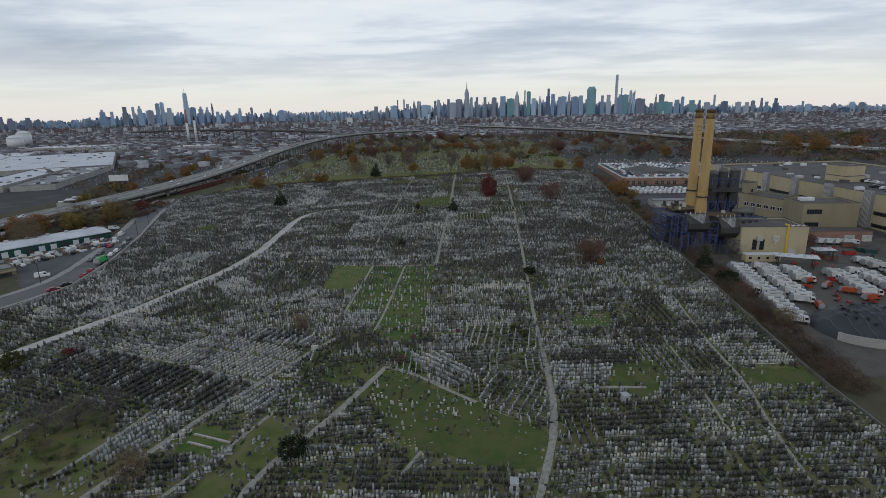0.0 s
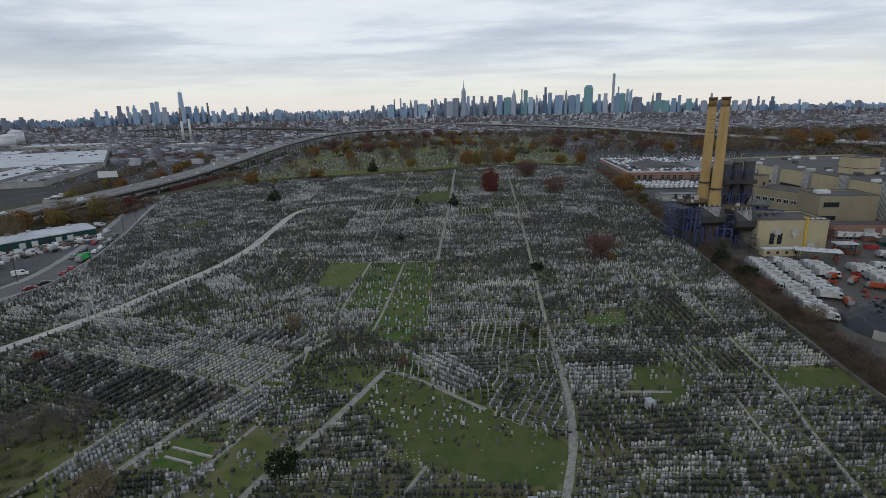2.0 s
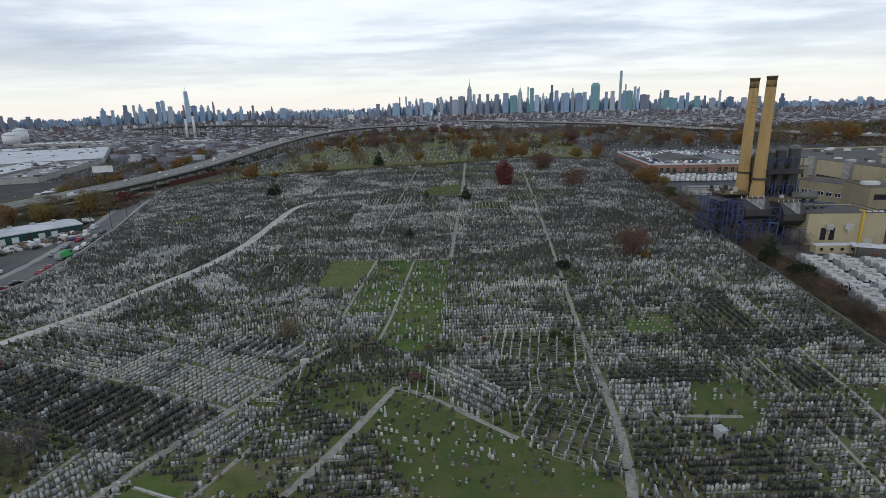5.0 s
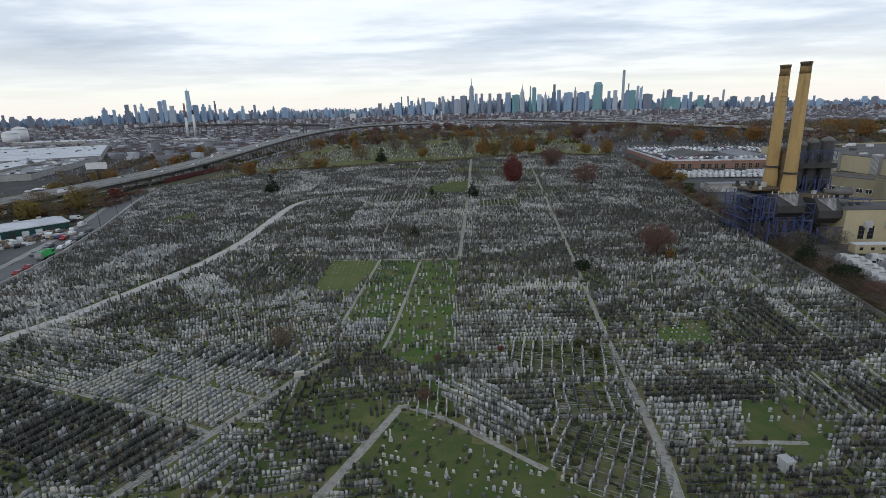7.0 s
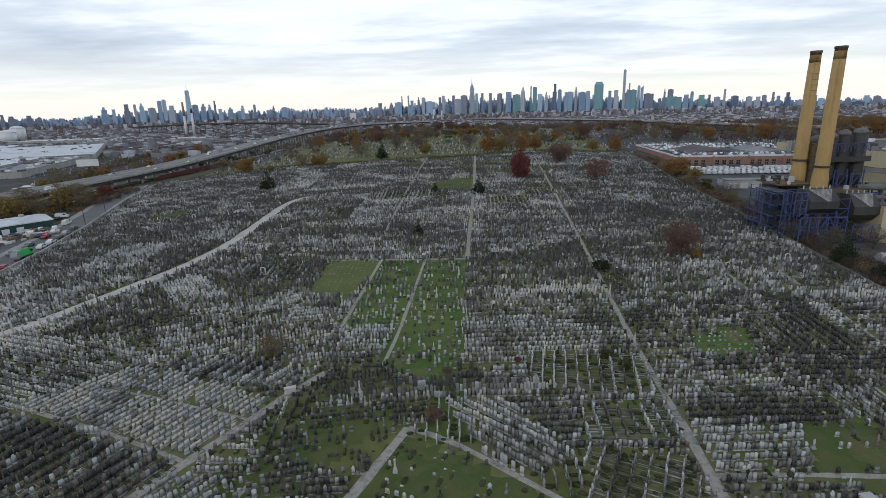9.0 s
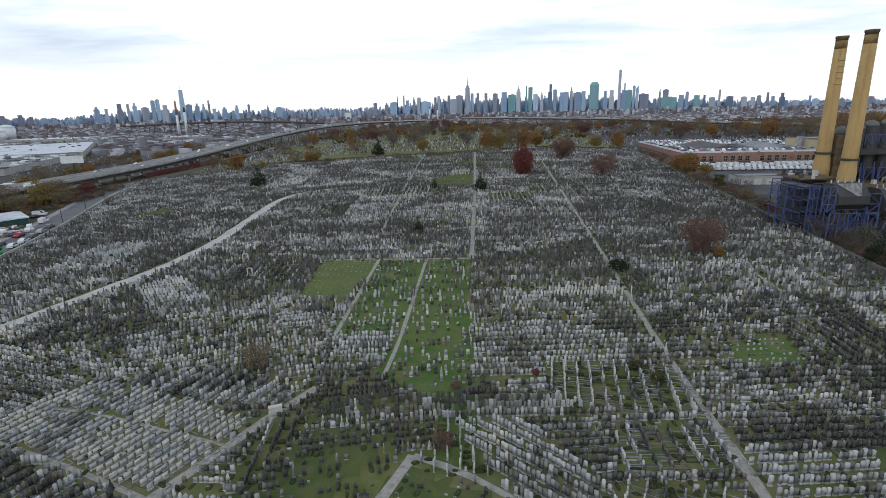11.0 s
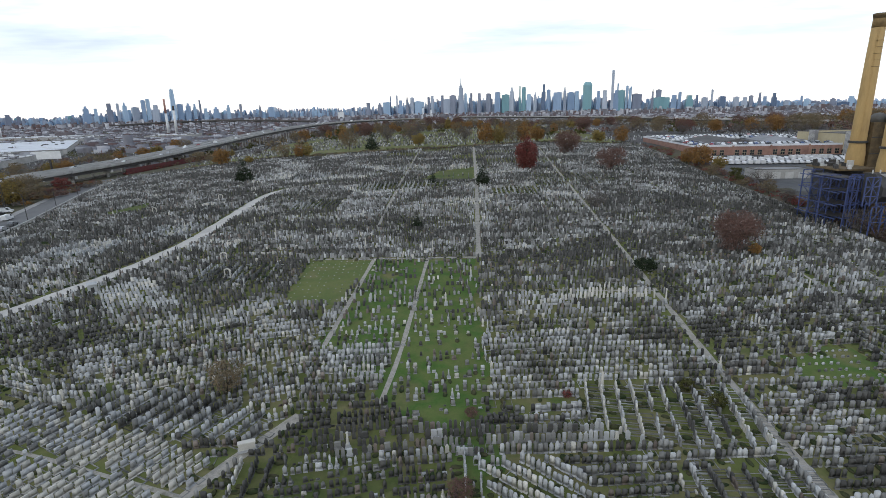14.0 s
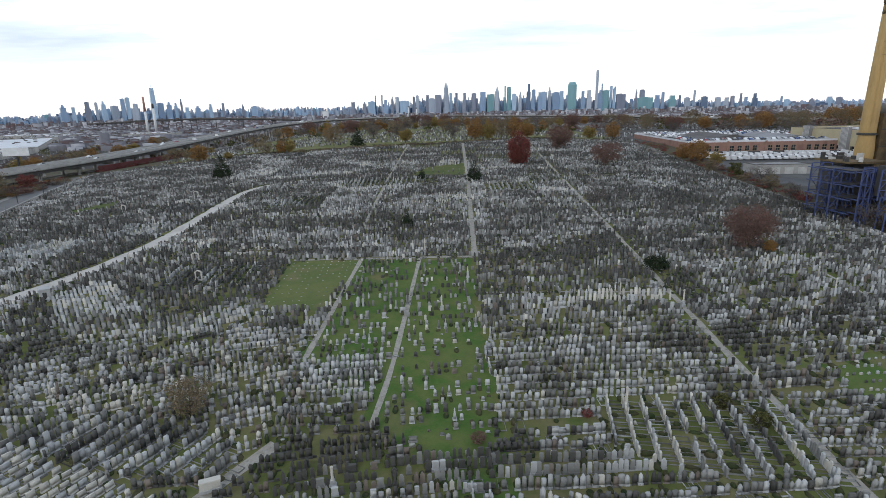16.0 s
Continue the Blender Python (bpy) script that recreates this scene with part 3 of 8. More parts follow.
# outline, row direction, row and stone spacing, share kept, colours, kinds, height, share with kerbs
SECTIONS = [
    ([(-28.2, 136), (-16.6, 136.6), (-17.6, 124.0), (-25.8, 127.5)], 4, 1.7, 0.74, 0.95, [.3, .6, .06, .04, 0], MIX_TABLET, 1.1, 0.05),
    ([(-64.9, 71.2), (-60.6, 85.0), (-53.1, 82.5), (-54.8, 70.9), (-61.7, 68.8)], 62, 2.0, 0.8, 0.97, [.2, .72, .08, 0, 0], MIX_FLAT, 1.25, 0),
    ([(-46, 89.5), (-42, 94.5), (-33, 92.5), (-38.5, 83.6), (-43.5, 84.6)], 60, 2.0, 0.8, 0.97, [.2, .7, .1, 0, 0], MIX_FLAT, 1.25, 0),
    ([(-30.0, 86.1), (-29.4, 92.6), (-23.7, 88.2), (-23.4, 82.9), (-28.3, 83.1)], 10, 1.9, 0.8, 0.9, PALE, MIX_TABLET, 1.05, 0),
    ([(-49.4, 72.5), (-48.0, 80.9), (-38.8, 77.2), (-42.1, 70.5)], 10, 3.0, 3.0, 0.0, PALE, MIX_TABLET, 1.05, 0),
    ([(-86, 74), (-81.0, 91.3), (-69.8, 86.1), (-65.2, 80.1), (-66.1, 72.4), (-68.7, 66.3), (-78, 56)], 30, 2.4, 1.5, 0.22, MIXED, MIX_OLD, 0.9, 0.1),
    ([(-42, 60), (-36.9, 74.5), (-34.0, 83.3), (-28.1, 82.3), (-27.1, 74.2), (-36, 56)], 60, 2.6, 1.5, 0.5, GREY, [.2, .3, 0, .1, .4, 0, 0, 0, 0, 0], 0.85, 0.6),
    ([(-24.2, 75.4), (-21.6, 82.8), (-15.6, 89.6), (-9.7, 81.7), (-9.3, 76.2)], 4, 1.8, 0.72, 0.93, [.42, .22, .06, .27, .03], MIX_PLAIN, 1.0, 0),
    ([(-9.2, 73.0), (-8.6, 75.8), (-2.0, 74.9), (-2.7, 70.4)], 8, 1.1, 1.0, 0.85, [0, .4, .6, 0, 0], None, 0.5, 0),
    ([(-20.1, 88.2), (-13.8, 89.7), (-11.5, 82.4), (-20.4, 82.6)], 10, 1.7, 0.75, 0.85, MIXED, MIX_OLD, 0.9, 0),
    ([(-27.3, 104.2), (-16.6, 104.7), (-12.5, 102.1), (-18.5, 93.0), (-26.5, 97.3)], 10, 1.9, 1.0, 0.42, MIXED, MIX_OLD, 0.9, 0),
    (LAWNS[0], 0, 2.0, 1.3, 0.75, PALE, None, 0.30, 0),
    ([(-23.5, 177), (-0.3, 176.8), (-2.5, 137.7), (-4, 117), (-14, 117), (-28.6, 136)], 2, 1.8, 0.95, 0.52, [.46, .16, .06, .28, .04], MIX_OLD, 0.78, 0.0),
    (LAWNS[2], 0, 3.0, 2.0, 0.06, PALE, MIX_PLAIN, 0.9, 0),
    (LAWNS[3], 2, 1.9, 1.0, 0.8, PALE, None, 1.2, 0),
    (LAWNS[4], 0, 2.6, 1.2, 0.42, GREY, MIX_PLAIN, 0.9, 0),
    (LAWNS[5], 0, 4.0, 3.0, 0.05, PALE, MIX_PLAIN, 0.8, 0),
    (LAWNS[6], 0, 3.0, 2.0, 0.1, GREY, MIX_PLAIN, 0.9, 0),
    ([(-11.5, 102), (4.8, 91.3), (17, 81), (8, 74), (-6, 78), (-18, 88)], -20, 1.7, 1.05, 0.44, [.35, .30, .14, .18, .03], [.2, .3, .1, .15, .04, .02, .02, 0, .3, 0], 0.64, 0),
    (LAWNS[7], -20, 2.4, 1.4, 0.13, PALE, None, 0.9, 0),
    (LAWNS[8], 10, 1.6, 0.78, 0.85, MIXED, MIX_OLD, 0.95, 0),
    ([(-57, 121.5), (-56, 125), (-43.4, 124.5), (-30.5, 119.5), (-31, 113.5), (-45.4, 116.2)], 62, 2.3, 0.72, 0.96, [.42, .34, .10, .13, .01], MIX_FLAT, 1.2, 0.6),
    ([(-68, 117), (-63, 123), (-54, 120), (-35.6, 111.7), (-33.6, 110), (-41, 97), (-76, 111.5)], 62, 1.5, 0.98, 0.97, [.14, .36, .48, .02, 0], MIX_SLAB, 0.84, 0.5),
    ([(-95, 117), (-41.5, 95.5), (-50, 84.5), (-60.5, 86), (-66, 90.7), (-74, 95), (-100, 104)], 62, 2.4, 0.66, 0.96, [.18, .06, .02, .62, .12], MIX_FLAT, 1.1, 0.75),
    ([(-110, 92), (-52, 74), (-62, 50), (-125, 60)], 62, 2.3, 0.95, 0.6, MIXED, MIX_TABLET, 1.0, 0.2),
    ([(-6, 108.5), (3.2, 110), (12, 96), (2, 91.5)], -42, 1.95, 0.74, 0.98, [.26, .64, .1, 0, 0], MIX_FLAT, 1.15, 0.05),
    ([(13, 98), (25.6, 95), (25, 79), (9, 84)], 62, 2.15, 0.74, 0.92, [.35, .45, .15, .05, 0], MIX_FLAT, 1.0, 0.7),
    ([(15, 107.6), (28.0, 107.2), (27.3, 99), (13, 99)], 86, 2.0, 0.72, 0.88, [.42, .15, .02, .35, .06], MIX_FLAT, 1.05, 0.7),
    ([(-5, 116.6), (8, 116.2), (13.6, 111.3), (27.9, 109.2), (28.2, 107.4), (-4, 108.5)], 0, 2.0, 0.7, 0.93, [.42, .2, .03, .3, .05], MIX_TABLET, 1.1, 0.25),
    ([(9.0, 124), (29.3, 122.5), (28.5, 109.4), (13.6, 111.6), (8.3, 116.5)], 78, 2.15, 0.72, 0.92, [.34, .42, .14, .1, 0], MIX_FLAT, 1.1, 0.6),
    ([(-1, 120), (30, 120), (29, 109), (3, 110)], 2, 1.9, 0.74, 0.9, [.34, .36, .06, .22, .02], MIX_TABLET, 1.0, 0.2),
    ([(-2, 138), (31, 138), (30, 120.5), (-3, 120)], 0, 2.0, 0.8, 0.95, [.46, .15, .03, .32, .04], MIX_TABLET, 1.05, 0.05),
    ([(-1.5, 156), (33, 155), (31, 138.5), (-2.5, 138)], 0, 2.2, 0.82, 0.93, MIXED, MIX_PLAIN, 1.1, 0),
    ([(0, 176), (34, 176), (33, 157), (-1, 158)], 0, 2.2, 0.82, 0.93, DARK, MIX_PLAIN, 1.05, 0),
    ([(-67, 136.6), (-61.9, 139.1), (-54.2, 131.4), (-60.4, 127.3)], 24, 1.9, 0.82, 0.9, PALE, MIX_TABLET, 1.05, 0),
    ([(28.6, 103), (45, 102.6), (41.5, 93.2), (28, 93)], 2, 2.0, 0.7, 0.95, [.40, .42, .06, .12, 0], MIX_TABLET, 1.1, 0),
    ([(28.2, 91.6), (44.6, 91.2), (40.7, 80), (26.3, 80)], 2, 2.0, 0.74, 0.9, [.4, .24, .04, .28, .04], MIX_PLAIN, 1.05, 0.2),
    ([(72, 114), (88, 120), (90, 101), (73, 100)], 0, 2.0, 0.8, 0.95, PALE, MIX_TABLET, 1.0, 0),
    ([(-80, 163), (-73, 170.3), (-58, 155), (-53, 141), (-60, 142), (-69, 150.3)], 14, 2.0, 0.86, 0.9, PALE, MIX_TABLET, 0.95, 0),
    ([(-41.5, 146), (-34.4, 145.4), (-31.4, 139.5), (-38.5, 139)], 8, 1.9, 0.74, 0.92, PALE, MIX_TABLET, 1.0, 0),
    ([(-90, 135), (-66, 166), (-30, 160), (-40, 146), (-62, 132)], 26, 1.9, 0.74, 0.85, DARK, MIX_PLAIN, 1.0, 0.05),
    ([(-62, 131), (-30, 150), (-28, 120), (-32, 114)], 20, 1.6, 0.78, 0.86, BROWN, MIX_OLD, 1.0, 0.04),
    ([(-40, 120), (-14, 119), (-8, 113), (-8, 104), (-12, 103), (-30, 112)], 5, 1.5, 0.76, 0.9, BROWN, MIX_OLD, 1.0, 0),
]


def lattice(poly, angle, row, step):
    """Grave rows that fill an outline."""
    P = np.array(poly, float)
    c, (ca, sa) = P.mean(0), (math.cos(radians(angle)), math.sin(radians(angle)))
    R = max(np.hypot(*(P - c).T)) + 3
    if step < 0.9:
        step = max(0.6, step * 0.87)
    u, v = np.meshgrid(np.arange(-R, R, step), np.arange(-R, R, row * 0.9))
    v = v + 0.25 * np.sin(u * 0.07 + c[0])
    u = u + rs.uniform(-0.13, 0.13, u.shape) * step
    v = v + rs.uniform(-0.035, 0.035, u.shape) * row
    x, y = (c[0] + u * ca - v * sa).ravel(), (c[1] + u * sa + v * ca).ravel()
    keep = inside_many(x, y, poly)
    return x[keep], y[keep]


def clear_of_ways(x, y):
    ok = np.ones(len(x), bool)
    for fine_line, half in way_lines:
        q = np.array([(p.x, p.y) for p in fine_line])
        mid = (q[1:] + q[:-1]) / 2
        q = np.concatenate([q, mid])
        box = (x > q[:, 0].min() - 3) & (x < q[:, 0].max() + 3) & (y > q[:, 1].min() - 3) & (y < q[:, 1].max() + 3)
        i = np.where(box)[0]
        if len(i):
            d = np.min((x[i, None] - q[None, :, 0]) ** 2 + (y[i, None] - q[None, :, 1]) ** 2, 1)
            ok[i] &= d > (half + 0.25) ** 2
    return ok


DRIFT = np.random.RandomState(29).normal(0, 1, (257, 257))


def drift(x, y, angle, along, across):
    """A smooth random field, drawn out along the rows, so that neighbours share an age and a stone."""
    ca, sa = math.cos(radians(angle)), math.sin(radians(angle))
    u, v = (x * ca + y * sa) / along + 61.3, (y * ca - x * sa) / across + 47.9
    i, j = np.floor(u).astype(int), np.floor(v).astype(int)
    f, g = ease(u - i), ease(v - j)
    w = lambda a, b: DRIFT[a % 257, b % 257]
    return (w(i, j) * (1 - f) + w(i + 1, j) * f) * (1 - g) + (w(i, j + 1) * (1 - f) + w(i + 1, j + 1) * f) * g


DARK_TO_PALE = np.array([3, 4, 0, 1, 2])
stones = {k: [] for k in range(len(KINDS))}  # rows of x, y, z, angle, w, d, h, material, lean
taken = []


def sow(x, y, angle, colours, mix, tall, kerbs, keep):
    ok = clear_of_ways(x, y) & (rs.rand(len(x)) < keep)
    x, y = x[ok], y[ok]
    n = len(x)
    if not n:
        return
    kind = np.full(n, KINDS.index("marker")) if mix is None else rs.choice(len(KINDS), n, p=np.array(list(mix) + [0] * (len(KINDS) - len(mix))) / sum(mix))
    # neighbours tend to match, as families and years go together
    swap = (rs.rand(n) < 0.5) & (kind < 5)
    kind[1:][swap[1:]] = kind[:-1][swap[1:]]
    # pale and dark stones come in drifts along the rows
    lean_pale = 0.85 * drift(x, y, angle, 7.0, 2.1) + 0.65 * drift(x, y, angle, 24.0, 7.0) + 0.62 * rs.normal(0, 1, n)
    share = np.cumsum(np.array(colours)[DARK_TO_PALE] / sum(colours))
    rank = 1 / (1 + np.exp(-1.75 * lean_pale))
    mat = DARK_TO_PALE[np.minimum(np.searchsorted(share, rank), 4)]
    rise = 1 + 0.13 * drift(x + 40, y, angle, 6.0, 2.1)
    z = height(x, y)
    face = radians(angle) + rs.normal(0, 0.05, n) + np.where(rs.rand(n) < 0.5, math.pi, 0)
    for k in range(len(KINDS)):
        i = np.where(kind == k)[0]
        if not len(i):
            continue
        (w0, w1), (d0, d1), (h0, h1) = SIZES[KINDS[k]]
        small = 0.6 if tall < 0.6 else 0.82
        w, d, h = rs.uniform(w0, w1, len(i)) * small, rs.uniform(d0, d1, len(i)) * small, rs.uniform(h0, h1, len(i)) * tall * 0.84 * rise[i]
        stones[k].append(np.stack([x[i], y[i], z[i], face[i], w, d, h, mat[i], rs.normal(0, 0.035, len(i))], 1))
    if mix is not None and n > 8:
        i = np.where(rs.rand(n) < (0.42 if mix is not MIX_SLAB else 0.15))[0]
        a = radians(angle) + math.pi / 2 + rs.normal(0, 0.1, len(i))
        off = rs.uniform(0.5, 1.0, len(i)) * rs.choice((-1, 1), len(i))
        bx_, by_ = x[i] + np.cos(a) * off, y[i] + np.sin(a) * off
        (w0, w1), (d0, d1), (h0, h1) = SIZES["bed"]
        stones[KINDS.index("bed")].append(np.stack([bx_, by_, height(bx_, by_), a - math.pi / 2, rs.uniform(w0, w1, len(i)), rs.uniform(d0, d1, len(i)), rs.uniform(h0, h1, len(i)) * rs.choice((0.6, 1.0, 1.6), len(i), p=(0.6, 0.3, 0.1)), np.full(len(i), 5), np.zeros(len(i))], 1))
    if mix is not None and n > 8:
        i = np.where(rs.rand(n) < 0.09)[0]
        bx_, by_ = x[i] + rs.uniform(-0.9, 0.9, len(i)), y[i] + rs.uniform(-0.9, 0.9, len(i))
        stones[KINDS.index("marker")].append(np.stack([bx_, by_, height(bx_, by_), face[i], rs.uniform(0.3, 0.7, len(i)), rs.uniform(0.2, 0.45, len(i)), rs.uniform(0.12, 0.4, len(i)), rs.choice((0, 1, 2), len(i)), np.zeros(len(i))], 1))
    if kerbs:
        i = np.where(rs.rand(n) < kerbs)[0]
        a = radians(angle) + math.pi / 2
        ox, oy = math.cos(a) * 1.0, math.sin(a) * 1.0
        k = KINDS.index("kerb")
        stones[k].append(np.stack([x[i] - ox, y[i] - oy, height(x[i] - ox, y[i] - oy), np.full(len(i), radians(angle)), rs.uniform(0.85, 1.0, len(i)),
                                   np.full(len(i), 1.8), rs.uniform(0.08, 0.13, len(i)), np.where(mat[i] == 2, 0, np.where(rs.rand(len(i)) < 0.5, 0, mat[i])), np.zeros(len(i))], 1))


for n, (poly, angle, row, step, keep, colours, mix, tall, kerbs) in enumerate(SECTIONS):
    x, y = lattice(poly, angle, row, step)
    free = np.ones(len(x), bool)
    for other in taken:
        free &= ~inside_many(x, y, other)
    sow(x[free], y[free], angle, colours, mix, tall, kerbs, keep)
    taken.append(poly)
# the rest of the hill: blocks of rows, each of its own age and stone
for bx in np.arange(-209, 120, 17.0):
    for by in np.arange(20, 396, 13.0):
        sx, sy = bx + by * 0.065, by
        w, h = 17.0, 13.0
        poly = [(sx, sy), (sx + w, sy), (sx + w + 0.85, sy + h), (sx + 0.85, sy + h)]
        angle = (-18 if sx < -78 else 1) + rs.uniform(-4, 4)
        if rs.rand() < 0.10:
            angle += 88
        colours = [GREY, MIXED, DARK, MIXED, MIXED, GREY, DARK, BROWN, DARK, MIXED][rs.randint(10)]
        if colours is PALE and (sx > 40 or rs.rand() < 0.4):
            colours = GREY
        if (sx > 38 and rs.rand() < 0.5) or (sy > 165 and rs.rand() < 0.75):
            colours = DARK
        x, y = lattice(poly, angle, rs.uniform(1.65, 2.0), rs.uniform(0.68, 0.82))
        free = inside_many(x, y, BOUND)
        for other in taken:
            free &= ~inside_many(x, y, other)
        sow(x[free], y[free], angle, colours, [MIX_PLAIN, MIX_PLAIN, MIX_TABLET, MIX_OLD][rs.randint(4)], rs.uniform(0.85, 1.1), 0.22 * (rs.rand() < 0.5), rs.uniform(0.82, 0.98))

# a stretch by the lawn corner is built stone by stone
NEAR = (-26.0, 28.0, 111.0, 122.0)
bulk_v, bulk_loops, bulk_tot, bulk_mat, base = [], [], [], [], 0
near_rows, bulk_sets = [], []
FAR_FORMS = {}
for name, prof in (("round", [(-0.44, 0), (0.44, 0), (0.42, 0.85), (0, 1), (-0.42, 0.85)]), ("flat", [(-0.46, 0), (0.46, 0), (0.44, 0.97), (-0.44, 0.97)]), ("gothic", [(-0.42, 0), (0.42, 0), (0.38, 0.72), (0, 1), (-0.38, 0.72)]), ("shoulder", [(-0.45, 0), (0.45, 0), (0.42, 0.8), (0, 1), (-0.42, 0.8)])):
    far_form, q = Mesh(), len(prof)
    far_form.add([(x, -0.38, z) for x, z in prof] + [(x, 0.38, z) for x, z in prof], [tuple(range(q)), tuple(range(q, 2 * q))[::-1]] + [((i + 1) % q, i, q + i, q + (i + 1) % q) for i in range(q)])
    FAR_FORMS[name] = far_form
FAR_FORMS["bed"] = Mesh()
FAR_FORMS["bed"].box((0, 0, 0), (1.1, 1.1, 1.1), top=(0.6, 0.6))
near_y = np.concatenate([np.concatenate(v)[:, :2] for k, v in stones.items() if v and KINDS[k] != "bed"])
near_y = np.sort(near_y[(near_y[:, 0] > NEAR[0]) & (near_y[:, 0] < NEAR[1]) & (near_y[:, 1] > NEAR[2]), 1])[299]
for k, lists in stones.items():
    if not lists:
        continue
    A = np.concatenate(lists)
    sel = (KINDS[k] != "bed") & (A[:, 0] > NEAR[0]) & (A[:, 0] < NEAR[1]) & (A[:, 1] > NEAR[2]) & (A[:, 1] <= near_y)
    for r in A[sel]:
        near_rows.append((k, *r))
    A = A[~sel]
    for far in (False, True):
        part_rows = A[(A[:, 1] > 146) == far]
        if KINDS[k] == "bed" and far:
            part_rows = part_rows[part_rows[:, 1] < 290]
        if len(part_rows):
            bulk_sets.append((k, far, part_rows))
for k, far, A in bulk_sets:
    foot, top = FOOTS[KINDS[k]]
    if far and KINDS[k] in FAR_FORMS:
        foot, top = Mesh(), FAR_FORMS[KINDS[k]]
    V = np.array(foot.v + top.v, float)
    faces = list(foot.f) + [tuple(i + len(foot.v) for i in f) for f in top.f]
    faces = [f for f in faces if max(V[i, 2] for i in f) > 0.001]  # nothing is needed under the soil
    n = len(A)
    S = V[None] * A[:, None, 4:7]
    S[:, :, 1] += S[:, :, 2] * A[:, None, 8]
    c, s = np.cos(A[:, 3])[:, None], np.sin(A[:, 3])[:, None]
    W = np.stack([S[:, :, 0] * c - S[:, :, 1] * s + A[:, None, 0], S[:, :, 0] * s + S[:, :, 1] * c + A[:, None, 1], S[:, :, 2] + A[:, None, 2]], -1)
    bulk_v.append(W.reshape(-1, 3))
    loop = np.concatenate([np.array(f) for f in faces])
    tot = np.array([len(f) for f in faces])
    bulk_loops.append((loop[None] + (base + np.arange(n) * len(V))[:, None]).ravel())
    bulk_tot.append(np.tile(tot, n))
    bulk_mat.append(np.repeat(A[:, 7].astype(np.int32), len(faces)))
    base += n * len(V)


def bulk_mesh(name, v, loops, tot, mat, mats):
    me = bpy.data.meshes.new(name)
    me.vertices.add(len(v))
    me.vertices.foreach_set("co", v.ravel())
    me.loops.add(len(loops))
    me.loops.foreach_set("vertex_index", loops.astype(np.int32))
    me.polygons.add(len(tot))
    me.polygons.foreach_set("loop_start", np.concatenate([[0], np.cumsum(tot)[:-1]]).astype(np.int32))
    me.polygons.foreach_set("loop_total", tot.astype(np.int32))
    for m in mats:
        me.materials.append(m)
    me.polygons.foreach_set("material_index", mat.astype(np.int32))
    me.update(calc_edges=True)
    me.validate()
    return me


tagged(new("gravestones", bulk_mesh("gravestones", np.concatenate(bulk_v), np.concatenate(bulk_loops), np.concatenate(bulk_tot), np.concatenate(bulk_mat), STONE_MATS)),
       "thousands of grey, pale and sooty headstones in close rows on the hill", "gravestones", kind="stuff")

STONE_WORDS = ["grey granite", "pale granite", "white marble", "soot-darkened sandstone", "brown stone"]
KIND_WORDS = {"round": "round-topped headstone", "flat": "flat-topped headstone", "gothic": "pointed headstone", "shoulder": "shouldered headstone", "block": "broad block monument", "column": "tall round column on a plinth",
              "obelisk": "tapering obelisk on a plinth", "figure": "plain carved monument on a pedestal", "marker": "low grave marker", "slab": "broad low headstone", "kerb": "low kerb round a grave plot"}
KIND_PARTS = {"column": "shaft", "obelisk": "shaft", "figure": "carving", "kerb": "rail", "block": "die"}
near_meshes = {}
near_rows.sort(key=lambda r: r[2])
for k, x, y, z, a, w, d, h, mat, lean in near_rows[:300]:
    kind, mat = KINDS[k], int(mat)
    if (kind, mat) not in near_meshes:
        near_meshes[kind, mat] = [mb.data(nm, STONE_MATS[mat]) for nm, mb in zip(("plinth", "tablet"), FOOTS[kind])]
    ob = thing("grave_kerb" if kind == "kerb" else "gravestone", (x, y, z), "weathered %s %s in a row" % (STONE_WORDS[mat], KIND_WORDS[kind]) if kind != "kerb" else "low %s kerb round a grassy grave plot" % STONE_WORDS[mat],
               "grave kerb" if kind == "kerb" else "gravestone", "graves near the lawn corner", angle=a)
    ob.matrix_world = Matrix.Translation((x, y, z)) @ Matrix.Rotation(a, 4, "Z") @ Matrix.Rotation(-lean, 4, "X") @ Matrix.Diagonal((w, d, h, 1))
    part("plinth", near_meshes[kind, mat][0], None, ob)
    part(KIND_PARTS.get(kind, "tablet"), near_meshes[kind, mat][1], None, ob)

# ---- materials of the works and the city ----
M["stack"] = material("yellow_stack_paint", [(0.32, 0.212, 0.085), (0.40, 0.272, 0.115), (0.35, 0.235, 0.098)], 0.25, grain=3.0, coords="World", stain=0.35, stain_color=(0.20, 0.14, 0.075), stretch=(1, 1, 0.25))
M["stack_top"] = material("smoked_stack_paint", [(0.05, 0.036, 0.022), (0.14, 0.095, 0.042), (0.25, 0.168, 0.07), (0.34, 0.23, 0.095)], 0.3, grain=3.0, coords="World", stain=0.6, stain_color=(0.05, 0.037, 0.024), stretch=(1, 1, 0.5))
M["soot"] = material("sooty_brick", [(0.075, 0.056, 0.036), (0.17, 0.122, 0.062)], 0.6, grain=5.0, coords="World")
M["dark_steel"] = material("dark_cladding", [(0.034, 0.033, 0.034), (0.062, 0.059, 0.056)], 0.15, grain=2.0, coords="World", stain=0.5, stain_color=(0.075, 0.055, 0.04), rough=0.6, stretch=(1, 1, 0.3))
M["streaked"] = material("rust_streaked_sheet", [(0.10, 0.095, 0.09), (0.22, 0.215, 0.21), (0.36, 0.355, 0.35)], 0.5, grain=4.0, coords="World", stain=0.8, stain_color=(0.09, 0.06, 0.045), stretch=(1.6, 0.5, 0.5))
